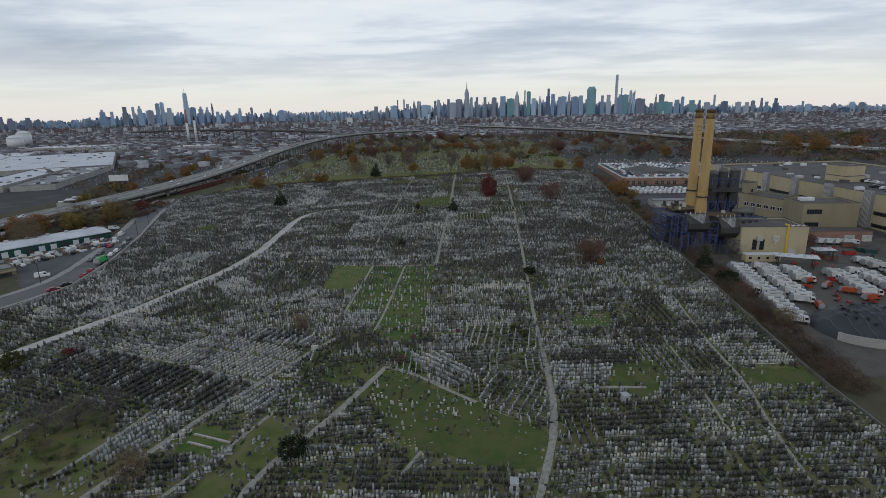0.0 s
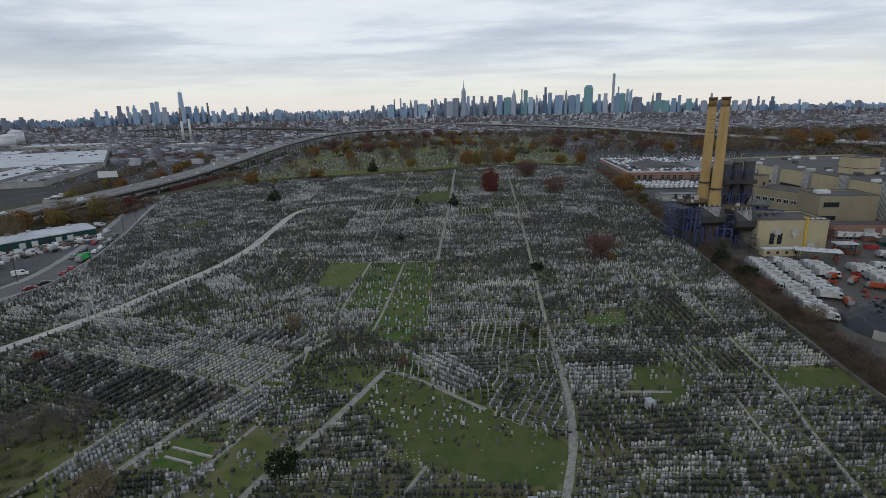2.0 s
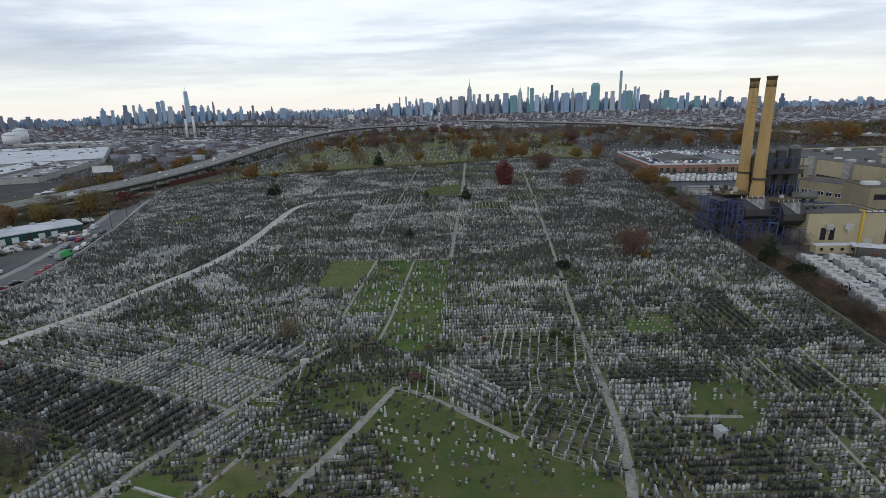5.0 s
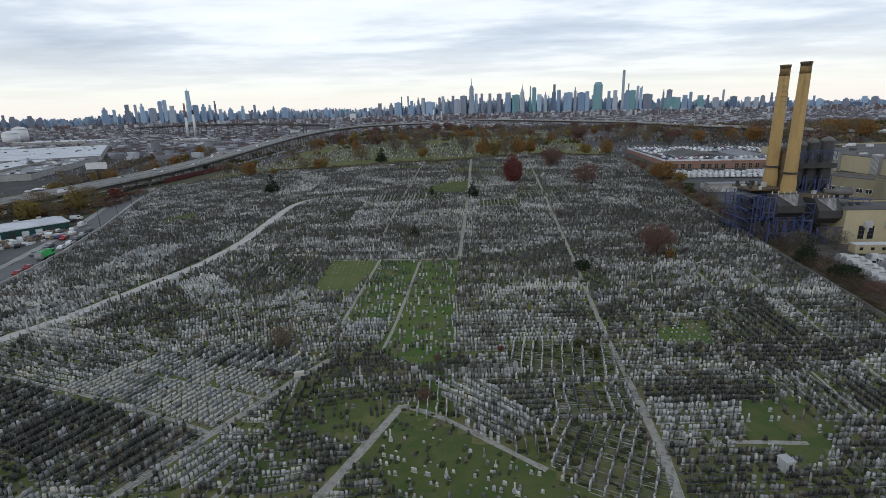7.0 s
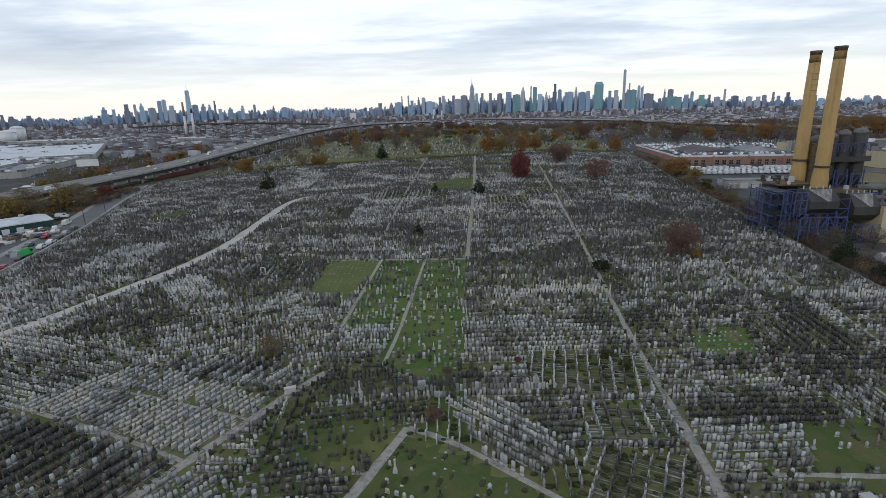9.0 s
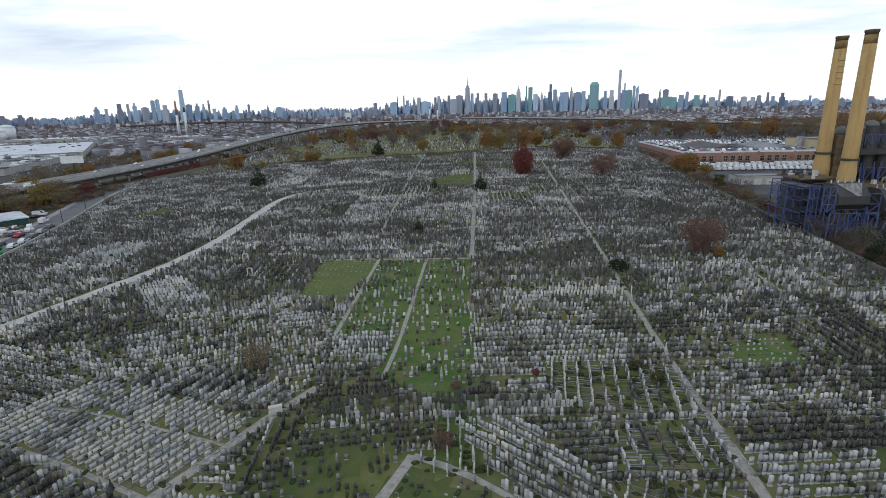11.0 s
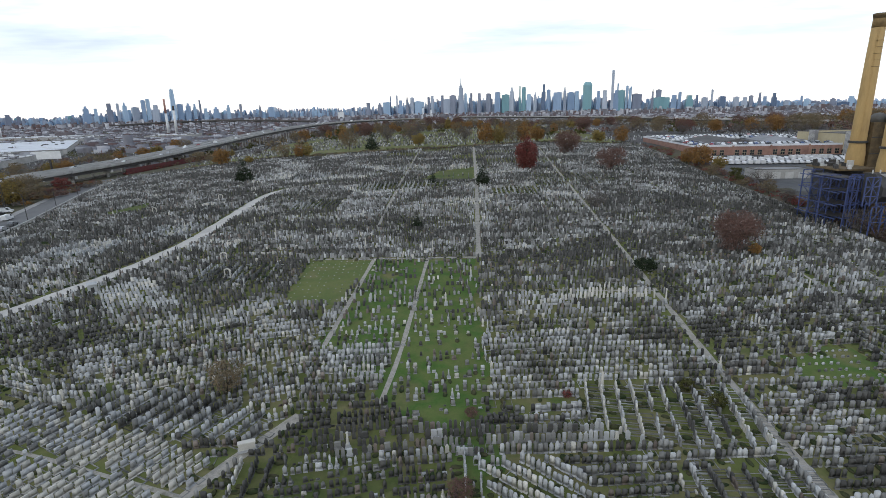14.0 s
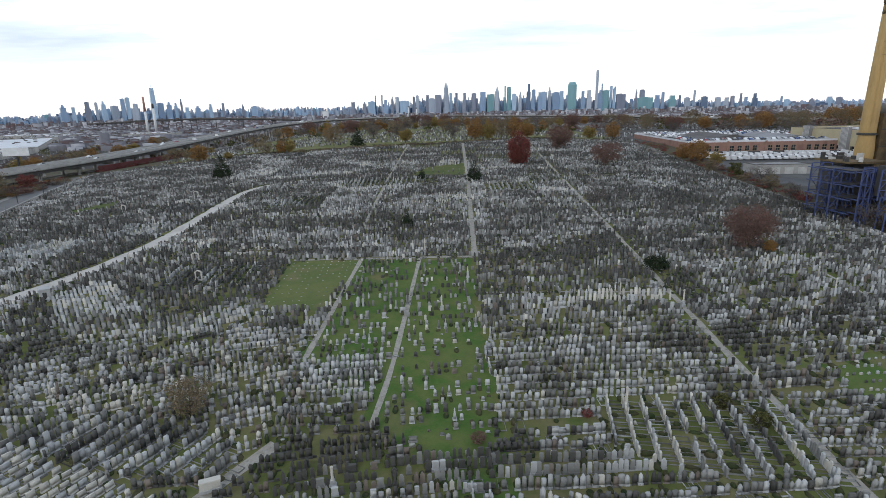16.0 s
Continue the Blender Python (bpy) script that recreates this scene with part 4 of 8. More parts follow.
M["blue_steel"] = material("blue_painted_steel", [(0.04, 0.058, 0.145), (0.07, 0.092, 0.205)], 0.6, grain=5.0, coords="World", stain=0.4, stain_color=(0.06, 0.05, 0.06), rough=0.55)
M["pale_metal"] = material("galvanised_sheet", [(0.36, 0.36, 0.35), (0.52, 0.51, 0.49)], 0.2, grain=4.0, coords="World", stain=0.45, stain_color=(0.2, 0.16, 0.12), rough=0.5)
M["cream"] = material("cream_brick_wall", [(0.36, 0.31, 0.195), (0.43, 0.372, 0.245), (0.39, 0.335, 0.215)], 0.12, grain=4.0, coords="World", stain=0.3, stain_color=(0.28, 0.23, 0.15), stretch=(1, 1, 0.4))
M["cream_dim"] = material("dull_cream_wall", [(0.235, 0.203, 0.135), (0.30, 0.262, 0.175)], 0.12, grain=4.0, coords="World", stain=0.35, stain_color=(0.2, 0.165, 0.11), stretch=(1, 1, 0.4))
M["tar_roof"] = material("tar_roof", [(0.07, 0.065, 0.062), (0.12, 0.11, 0.105)], 0.1, grain=2.0, coords="World", stain=0.5, stain_color=(0.05, 0.047, 0.045))
M["white_roof"] = material("pale_roof_sheet", [(0.45, 0.46, 0.48), (0.60, 0.61, 0.63), (0.52, 0.53, 0.55)], 0.05, grain=1.0, coords="World", stain=0.4, stain_color=(0.22, 0.22, 0.22))
M["grey_roof"] = material("dull_grey_roof", [(0.16, 0.16, 0.165), (0.25, 0.25, 0.255), (0.20, 0.2, 0.205)], 0.04, grain=1.0, coords="World", stain=0.5, stain_color=(0.10, 0.10, 0.10))
M["brick"] = material("red_brick_wall", [(0.22, 0.125, 0.10), (0.28, 0.165, 0.13), (0.19, 0.11, 0.09)], 0.2, grain=5.0, coords="World", stain=0.3, stain_color=(0.12, 0.07, 0.05))
M["window"] = glossy("dark_window_glass", (0.02, 0.024, 0.03), 0.12)
M["white_paint"] = material("white_vehicle_paint", [(0.55, 0.555, 0.56), (0.68, 0.685, 0.69)], 0.3, grain=3.0, coords="World", stain=0.2, stain_color=(0.4, 0.39, 0.37), rough=0.35, bump=0.0)
M["orange_paint"] = material("orange_plough_paint", [(0.30, 0.05, 0.022), (0.40, 0.085, 0.032)], 0.4, grain=3.0, coords="World", rough=0.45, stain=0.3, bump=0.0)
M["red_paint"] = material("red_paint", [(0.32, 0.03, 0.03), (0.40, 0.05, 0.045)], 0.4, grain=3.0, coords="World", rough=0.45, bump=0.0)
M["green_paint"] = material("bright_green_paint", [(0.05, 0.36, 0.09), (0.07, 0.44, 0.12)], 0.4, grain=3.0, coords="World", rough=0.45, bump=0.0)
M["yellow_paint"] = material("yellow_pipe_paint", [(0.60, 0.40, 0.03), (0.66, 0.45, 0.05)], 0.4, grain=3.0, coords="World", rough=0.5)
M["rust_red"] = material("rust_red_steel", [(0.13, 0.05, 0.035), (0.2, 0.09, 0.06), (0.1, 0.06, 0.05)], 0.6, grain=5.0, coords="World", stain=0.4)
M["dome"] = material("weathered_dome_sheet", [(0.10, 0.10, 0.095), (0.18, 0.175, 0.165)], 0.3, grain=3.0, coords="World", stain=0.5, stain_color=(0.07, 0.06, 0.05))
M["mud"] = material("muddy_yard", [(0.075, 0.068, 0.06), (0.11, 0.098, 0.083), (0.09, 0.085, 0.078)], 0.12, grain=3.0, coords="World", stain=0.6, stain_color=(0.055, 0.05, 0.045))
M["tyre"] = material("tyre_rubber", [(0.018, 0.018, 0.018), (0.03, 0.03, 0.03)], 2.0)
M["tarp"] = material("black_tarpaulin", [(0.02, 0.022, 0.027), (0.035, 0.038, 0.045)], 0.3, grain=2.0, coords="World", rough=0.5, spec=0.5)
M["dark_green"] = material("dark_green_cladding", [(0.012, 0.05, 0.045), (0.022, 0.075, 0.066)], 0.2, grain=4.0, coords="World", rough=0.6)
CAR_PAINTS = [glossy("car_" + n, c, 0.28, 0.15) for n, c in (("black", (0.02, 0.02, 0.023)), ("grey", (0.11, 0.115, 0.12)), ("silver", (0.35, 0.36, 0.37)), ("white", (0.62, 0.62, 0.62)), ("red", (0.22, 0.02, 0.025)), ("blue", (0.03, 0.06, 0.16)))]
CAR_NAMES = ["black", "dark grey", "silver", "white", "dark red", "dark blue"]

# ---- chimneys ----
for sx, sy, lines in ((112.9, 212.1, True), (110.8, 198.4, False)):
    ob = thing("chimney", (sx, sy, hz(sx, sy)), "tall yellow-painted chimney with a soot-blackened top", "chimney", "twin chimneys of the works")
    h = 61.0 - hz(sx, sy)
    body, cap, ring = Mesh(), Mesh(), Mesh()
    body.lathe((0, 0, 0), [(2.3, 0), (2.3, 17), (2.02, 19.5), (2.0, 21.2), (1.6, h - 3.6)], 32)
    smoked = Mesh()
    smoked.lathe((0, 0, h - 3.6), [(1.6, 0), (1.57, 2.3)], 32)
    cap.lathe((0, 0, h - 1.3), [(1.575, 0), (1.57, 0.6), (1.72, 0.7), (1.72, 1.3), (1.35, 1.3), (1.3, 0.2)], 32)
    ring.lathe((0, 0, 20.4), [(2.0, 0), (2.4, 0.1), (2.4, 0.6), (2.0, 0.7)], 32)
    part("shaft", body, M["stack"], ob, smooth=True)
    part("collar", smoked, M["stack_top"], ob, "smoke-stained upper shaft", smooth=True)
    part("cap", cap, M["soot"], ob, "soot-blackened brick cap", smooth=True)
    part("ring", ring, M["dark_steel"], ob, "dark steel ring")
    if lines:
        for i in range(5):
            band = Mesh()
            z = h - 7.0 - i * 1.7
            r = 1.6 + (h - 3.6 - z) * 0.0106
            n = 20
            a0 = math.pi * (1.25 + 0.06 * (i % 2))
            vs = []
            for j in range(n + 1):
                t = a0 + (j / n) * 1.7
                for rr, dz in ((r - 0.05, 0), (r + 0.07, 0), (r + 0.05, 0.09), (r - 0.05, 0.09)):
                    vs.append((rr * math.cos(t), rr * math.sin(t), z + dz))
            band.add(vs, [(j * 4 + k, j * 4 + (k + 1) % 4, j * 4 + 4 + (k + 1) % 4, j * 4 + 4 + k) for j in range(n) for k in range(4)])
            part("band", band, M["soot"], ob, "dark iron band")
    rail = Mesh()
    for j in range(2):
        a = -2.2 + j * 0.16
        rail.tube((2.06 * math.cos(a), 2.06 * math.sin(a), 21), (1.67 * math.cos(a), 1.67 * math.sin(a), h - 3.6), 0.03, n=5)
    part("ladder", rail, M["stack"], ob)

# ---- boiler works: hoppers, ducts and blue lattice ----


def lattice_tower(ob, x0, x1, y, z0, z1, bays, tiers, r=0.16):
    """A braced steel frame in one upright plane, each member a bar."""
    xs, zs = np.linspace(x0, x1, bays + 1), np.linspace(z0, z1, tiers + 1)
    for x in xs:
        m = Mesh()
        m.box((x, y, z0), (r * 1.5, r * 1.5, z1 - z0))
        part("column", m, M["blue_steel"], ob)
    for j, z in enumerate(zs[1:]):
        m = Mesh()
        m.box(((x0 + x1) / 2, y, z - r / 2), (x1 - x0, r * 1.2, r * 1.3))
        part("beam", m, M["blue_steel"], ob)
    for i in range(bays):
        for j in range(tiers):
            m = Mesh()
            a, b = (xs[i], xs[i + 1]) if (i + j) % 2 else (xs[i + 1], xs[i])
            m.tube((a, y, zs[j]), (b, y, zs[j + 1]), r * 0.55, n=5)
            part("brace", m, M["blue_steel"], ob)


def hopper(at, sx, sy, h, label):
    """A dark plate hopper: a box whose face slopes down to a chute, with a pale sheet on the slope."""
    ob = thing("dust_hopper", at, label, "hopper", "dust hoppers of the works")
    m = Mesh()
    poly = [(-sy * 0.5, h * 0.35), (-sy * 0.5, h * 0.62), (-sy * 0.05, h), (sy * 0.5, h), (sy * 0.5, 0.1 * h), (-sy * 0.1, 0.1 * h)]
    n = len(poly)
    m.add([(-sx / 2, y, z) for y, z in poly] + [(sx / 2, y, z) for y, z in poly], [tuple(range(n)), tuple(range(n, 2 * n))[::-1]] + [((i + 1) % n, i, n + i, n + (i + 1) % n) for i in range(n)])
    part("casing", m, M["dark_steel"], ob)
    m = Mesh()
    a, b = (-sy * 0.5, h * 0.62), (-sy * 0.05, h)
    m.add([(sx * 0.08, a[0] - 0.08, a[1] + 0.08), (sx * 0.2, a[0] - 0.08, a[1] + 0.08), (sx * 0.4, b[0] - 0.08, b[1] + 0.08), (-sx * 0.4, b[0] - 0.08, b[1] + 0.08)], [(0, 1, 2, 3)])
    m.add([(sx * 0.08, a[0], a[1] - 0.05), (sx * 0.2, a[0], a[1] - 0.05), (sx * 0.4, b[0], b[1] - 0.05), (-sx * 0.4, b[0], b[1] - 0.05)], [(3, 2, 1, 0)])
    part("sheet", m, M["streaked"], ob, "pale streaked metal sheet")
    for i in range(5):
        m = Mesh()
        x = -sx * 0.45 + sx * 0.9 * i / 4
        m.tube((x, sy * 0.2, h), (x, sy * 0.2, h + 0.9), 0.16, n=7)
        part("vent", m, M["pale_metal"], ob)
    return ob


bz = 5.2
works = thing("boiler_house", (106, 203, bz), "dark steel boiler house with a flat cluttered top", "industrial building")
m = Mesh()
m.box((1.5, 8, 3), (8, 9, 11.6))
part("casing", m, M["dark_steel"], works)
m = Mesh()
m.box((14, 4.5, 0), (13, 16, 12.5))
part("casing", m, M["dark_steel"], works)
m = Mesh()
m.box((0.5, 5.5, 14.6), (11, 13, 0.5))
part("deck", m, M["soot"], works)
m = Mesh()
m.box((14, 4.5, 12.5), (13.6, 17, 0.5))
part("deck", m, M["soot"], works)
rw = random.Random(5)
for i in range(26):
    m = Mesh()
    x, y = rw.uniform(-6, 19), rw.uniform(-2, 11)
    z = 15.1 if x < 6 else 13.0
    x = max(x, -4.5)
    if 3 < x < 10 and -7 < y < 14:
        continue
    if i % 2:
        m.box((x, y, z), (rw.uniform(0.6, 2), rw.uniform(0.6, 1.6), rw.uniform(0.5, 1.8)), rw.uniform(0, 0.4))
    else:
        m.lathe((x, y, z), [(0.5, 0), (0.5, 0.8), (0.2, 1.2)], 8)
    part("roof_unit", m, M["pale_metal"] if i % 3 == 0 else M["dark_steel"], works)
hopper((105.5, 190.4, bz + 7.0), 8.6, 6.4, 8.2, "dark plate dust hopper with a pale sloping sheet on steel legs")
hopper((118.0, 190.2, bz + 4.8), 7.6, 6.4, 8.8, "dark plate dust hopper with rusty streaks beside the works")
frame_1 = thing("steel_frame", (0, 0, 0), "blue-painted braced steel frame carrying the hoppers", "steel frame", "blue frames of the works")
lattice_tower(frame_1, 98.5, 112.0, 186.2, bz - 0.3, bz + 7.6, 5, 2)
lattice_tower(frame_1, 97.0, 100.5, 187.6, bz + 7.6, bz + 14.8, 2, 3)
frame_2 = thing("steel_frame", (0, 0, 0), "blue-painted braced steel frame against the dark boiler house", "steel frame", "blue frames of the works")
lattice_tower(frame_2, 99.5, 112.0, 195.5, bz - 0.3, bz + 14.5, 4, 4)
lattice_tower(frame_2, 96.6, 99.3, 192.5, bz - 0.3, bz + 14.5, 2, 4)
lattice_tower(frame_2, 94.5, 99.3, 199.0, bz - 0.3, bz + 14.0, 2, 4)
lattice_tower(frame_2, 94.5, 104.0, 203.0, bz - 0.3, bz + 13.0, 4, 4)
lattice_tower(frame_2, 95.5, 104.0, 208.0, bz - 0.3, bz + 14.5, 3, 4)
for j in range(4):
    for x in (94.8, 97.0, 99.4, 102.0):
        m = Mesh()
        m.box((x, 200.5, bz + 3.2 + j * 3.4), (0.24, 15.5, 0.24))
        part("beam", m, M["blue_steel"], frame_2)
    m = Mesh()
    m.box((98.6, 201, bz + 3.45 + j * 3.4), (5.0, 11.0, 0.1))
    part("grating", m, M["dark_steel"], frame_2)
frame_3 = thing("steel_frame", (0, 0, 0), "low blue-painted steel frame under a hopper", "steel frame", "blue frames of the works")
lattice_tower(frame_3, 113.8, 122.5, 186.0, bz - 0.3, bz + 5.0, 3, 1)
lattice_tower(frame_3, 111.0, 123.0, 193.8, bz - 0.3, bz + 8.0, 4, 2)
lattice_tower(frame_1, 99.5, 111.5, 189.5, bz - 0.3, bz + 8.0, 4, 2)
lattice_tower(frame_1, 110.2, 113.6, 188.4, bz + 4.0, bz + 12.5, 1, 3)
for i, (tx, ty, tr, top_z) in enumerate(((120.3, 209.5, 2.0, 35.6), (124.6, 209.8, 2.0, 36.4), (129.2, 209.0, 2.2, 36.8))):
    ob = thing("dust_collector", (tx, ty, hz(tx, ty)), "dark domed dust collector tower with blue steel legs", "industrial tower", "dust collectors of the works")
    base_z = hz(tx, ty)
    m = Mesh()
    m.lathe((0, 0, 19.5 - base_z), [(tr * 0.7, 0), (tr, 1.8), (tr, top_z - 19.5 - 1.6)], 18)
    part("shell", m, M["dark_steel"], ob, smooth=True)
    m = Mesh()
    m.lathe((0, 0, top_z - base_z - 1.6), [(tr * 1.02, 0), (tr * 0.9, 0.9), (tr * 0.55, 1.55), (tr * 0.1, 1.8)], 18)
    part("dome", m, M["dome"], ob, "weathered grey dome", smooth=True)
    m = Mesh()
    m.box((0, tr * 0.9, 13 - base_z), (tr * 1.5, tr * 1.2, 18))
    part("duct", m, M["dark_steel"], ob)
    for lx in (-1, 1):
        m = Mesh()
        m.tube((lx * tr * 0.8, -tr * 0.9, 0), (lx * tr * 0.8, -tr * 0.9, 24 - base_z), 0.22, n=6)
        part("leg", m, M["blue_steel"], ob)
ob = thing("filter_casing", (118.2, 213.5, hz(118.2, 213.5)), "tall rust-brown filter casing beside the collector towers", "industrial tower")
m = Mesh()
m.box((0, 0, 0), (6.0, 6.5, 32.2 - hz(118.2, 213.5)), top=(1.0, 0.97))
part("casing", m, M["soot"], ob)
for i in range(4):
    m = Mesh()
    m.box((0, -3.32, 8.0 + 4.6 * i), (6.1, 0.16, 0.3))
    part("rib", m, M["dark_steel"], ob)
m = Mesh()
m.lathe((0.6, 0, 32.2 - hz(118.2, 213.5)), [(2.3, 0), (2.2, 1.2), (1.4, 2.2), (0.2, 2.6)], 16)
part("dome", m, M["dome"], ob, smooth=True)
frame_4 = thing("steel_frame", (0, 0, 0), "blue-painted braced legs before the collector towers", "steel frame", "blue frames of the works")
for x in (117.4, 121.6, 125.8):
    lattice_tower(frame_4, x, x + 3.0, 205.6, 14.0, 22.6, 1, 2, 0.18)
lattice_tower(frame_4, 116.5, 131.0, 206.2, 29.6, 32.4, 7, 1, 0.14)
for i, (x, y, z, l, r) in enumerate(((131.5, 203.5, 17.2, 8, 1.0), (130.2, 200.5, 14.6, 5, 0.8), (134.5, 205.5, 17.8, 6, 0.9))):
    ob = thing("vessel", (x, y, z), "grey horizontal steel vessel on a saddle frame", "vessel", "vessels on the works' roofs", angle=-0.3 + 0.2 * i)
    m = Mesh()
    m.tube((-l / 2, 0, r + 0.3), (l / 2, 0, r + 0.3), r, n=14)
    part("shell", m, M["dome"], ob, smooth=True)
    for u in (-0.3, 0.3):
        m = Mesh()
        m.box((u * l, 0, -2.0), (0.4, r * 1.6, 2.6))
        part("saddle", m, M["dark_steel"], ob)
ob = thing("duct_bridge", (124.6, 206, 30), "dark duct and walkway linking the collector towers", "duct")
m = Mesh()
m.box((0, 0.5, -3.4), (13, 2.2, 1.6))
part("duct", m, M["dark_steel"], ob)
for i in range(6):
    m = Mesh()
    m.box((-6 + i * 2.4, -0.8, -1.8), (0.12, 0.12, 1.1))
    part("post", m, M["blue_steel"], ob)

# ---- buildings of the works ----


def window_block(parent, x, y, z, w, h, nx, nz, out, depth=0.12, frame=None):
    """A framed window standing a little proud of a wall that faces -y (out=-1), +y (1), or -x (2)."""
    fr = Mesh()
    if out == 2:
        fr.box((x, y, z), (depth, w, h))
    else:
        fr.box((x, y, z), (w, depth, h))
    f = part("window", fr, frame or M["dark_steel"], parent)
    for i in range(nx):
        for j in range(nz):
            g = Mesh()
            cx, cz = -w / 2 + w * (i + 0.5) / nx, z + h * (j + 0.08) / nz
            if out == 2:
                g.box((x - depth * 0.6, y + cx, cz), (0.06, w / nx * 0.84, h / nz * 0.84))
            else:
                g.box((x + cx, y + out * depth * 0.6, cz), (w / nx * 0.84, 0.06, h / nz * 0.84))
            part("pane", g, M["window"], f)


def hall(name, at, sx, sy, h, angle, wall, roof, label, parapet=0.7):
    """A flat-roofed building: four walls, a roof deck sunk behind its parapet, a coping."""
    ob = thing(name, at, label, "building", angle=angle)
    m = Mesh()
    m.box((0, 0, -1.5), (sx, sy, h + 1.5 - parapet))
    part("wall", m, wall, ob)
    m = Mesh()
    for cx, cy, wx, wy in ((0, -sy / 2 + 0.2, sx, 0.4), (0, sy / 2 - 0.2, sx, 0.4), (-sx / 2 + 0.2, 0, 0.4, sy - 0.8), (sx / 2 - 0.2, 0, 0.4, sy - 0.8)):
        m.box((cx, cy, h - parapet), (wx, wy, parapet))
    part("parapet", m, wall, ob)
    m = Mesh()
    m.box((0, 0, h - parapet), (sx - 0.82, sy - 0.82, 0.12))
    part("roof", m, roof, ob)
    m = Mesh()
    for cx, cy, wx, wy in ((0, -sy / 2 + 0.18, sx + 0.2, 0.55), (0, sy / 2 - 0.18, sx + 0.2, 0.55), (-sx / 2 + 0.18, 0, 0.55, sy - 0.92), (sx / 2 - 0.18, 0, 0.55, sy - 0.92)):
        m.box((cx, cy, h), (wx, wy, 0.18))
    part("coping", m, M["tar_roof"], ob)
    return ob


yb = hall("yellow_brick_hall", (135.0, 193.6, 4.2), 25.2, 18.0, 11.6, radians(-4.5), M["cream"], M["tar_roof"], "cream brick hall with tall windows and a yellow pipe")
for wx in (-7.2, -4.4):
    window_block(yb, wx, -9.05, 2.4, 1.7, 4.2, 2, 3, -1)
for wx in (-5.8, 0.4):
    m = Mesh()
    m.box((wx, -9.5, 6.2), (2.2, 1.0, 1.9))
    v = part("vent_box", m, M["pale_metal"], yb, "pale sheet metal vent box")
    m = Mesh()
    m.tube((wx, -9.6, 4.8), (wx, -9.6, 6.2), 0.3, n=8)
    part("pipe", m, M["pale_metal"], v)
m = Mesh()
m.tube((4.6, -9.35, 0.6), (4.6, -9.35, 12.6), 0.34, n=10)
m.tube((4.6, -9.35, 12.3), (4.6, -7.0, 12.3), 0.34, n=10)
part("pipe", m, M["yellow_paint"], yb, "bright yellow gas pipe")
m = Mesh()
m.box((7.4, -9.05, -0.2), (2.6, 0.14, 3.0))
part("door", m, M["pale_metal"], yb, "grey roller door")
for i in range(4):
    m = Mesh()
    m.box((5.0 + i * 1.9, -8.2, 11.78), (1.2, 0.6, 0.45))
    part("roof_light", m, M["white_paint"], yb)
for i in range(4):
    m = Mesh()
    m.box((-10.8 + 3.1 * i, -0.2 + i, 10.9), (0.8, 0.8, rw.uniform(0.8, 2.2)))
    part("roof_unit", m, M["dark_steel"], yb)
pr = thing("pipe_rack", (133.5, 201.5, 15.1), "low blue steel pipe rack on the hall roof", "pipe rack", angle=-0.7)
for i in range(9):
    m = Mesh()
    m.tube((-6 + i * 1.5, -1.3, 0), (-6 + i * 1.5, 1.3, 1.6), 0.09, n=5)
    part("brace", m, M["blue_steel"], pr)
for y in (-1.3, 1.3):
    m = Mesh()
    m.box((0, y, 1.5), (13, 0.25, 0.25))
    part("beam", m, M["blue_steel"], pr)
    m = Mesh()
    m.box((0, y, 0), (13, 0.25, 0.2))
    part("beam", m, M["blue_steel"], pr)
blk = hall("cream_block", (180, 225, 4.5), 24, 17, 14.2, radians(-6), M["cream_dim"], M["tar_roof"], "cream brick block with a dark flat roof and ribbon window")
window_block(blk, -7, -8.55, 9.2, 6.4, 2.2, 6, 1, -1)
window_block(blk, -7.5, -8.55, 3.4, 6.0, 2.0, 6, 1, -1)
m = Mesh()
m.box((-5, 3, 13.6), (6, 3, 1.4))
part("roof_unit", m, M["white_paint"], blk)
mid = hall("cream_wing", (172, 248, 5.0), 16, 27, 12.4, radians(22), M["cream_dim"], M["tar_roof"], "cream brick wing with small upper windows", 0.6)
for i in range(6):
    window_block(mid, -8.05, -10 + i * 3.6, 6.6, 2.4, 1.9, 2, 1, 2, frame=M["white_paint"])
window_block(mid, -3, -13.55, 7.6, 1.4, 2.0, 1, 1, -1)
tow = hall("stair_tower", (165.5, 262.5, 5.5), 8, 8, 17.0, radians(22), M["cream_dim"], M["tar_roof"], "square cream brick stair tower with small windows", 0.5)
for j in range(3):
    window_block(tow, 0.5, -4.05, 4.0 + j * 4, 1.3, 1.6, 1, 1, -1)
longb = hall("long_factory", (246, 262, 4.0), 96, 190, 18.0, radians(3), M["cream"], M["tar_roof"], "long cream factory with sheet metal shafts and a pale roof", 0.9)
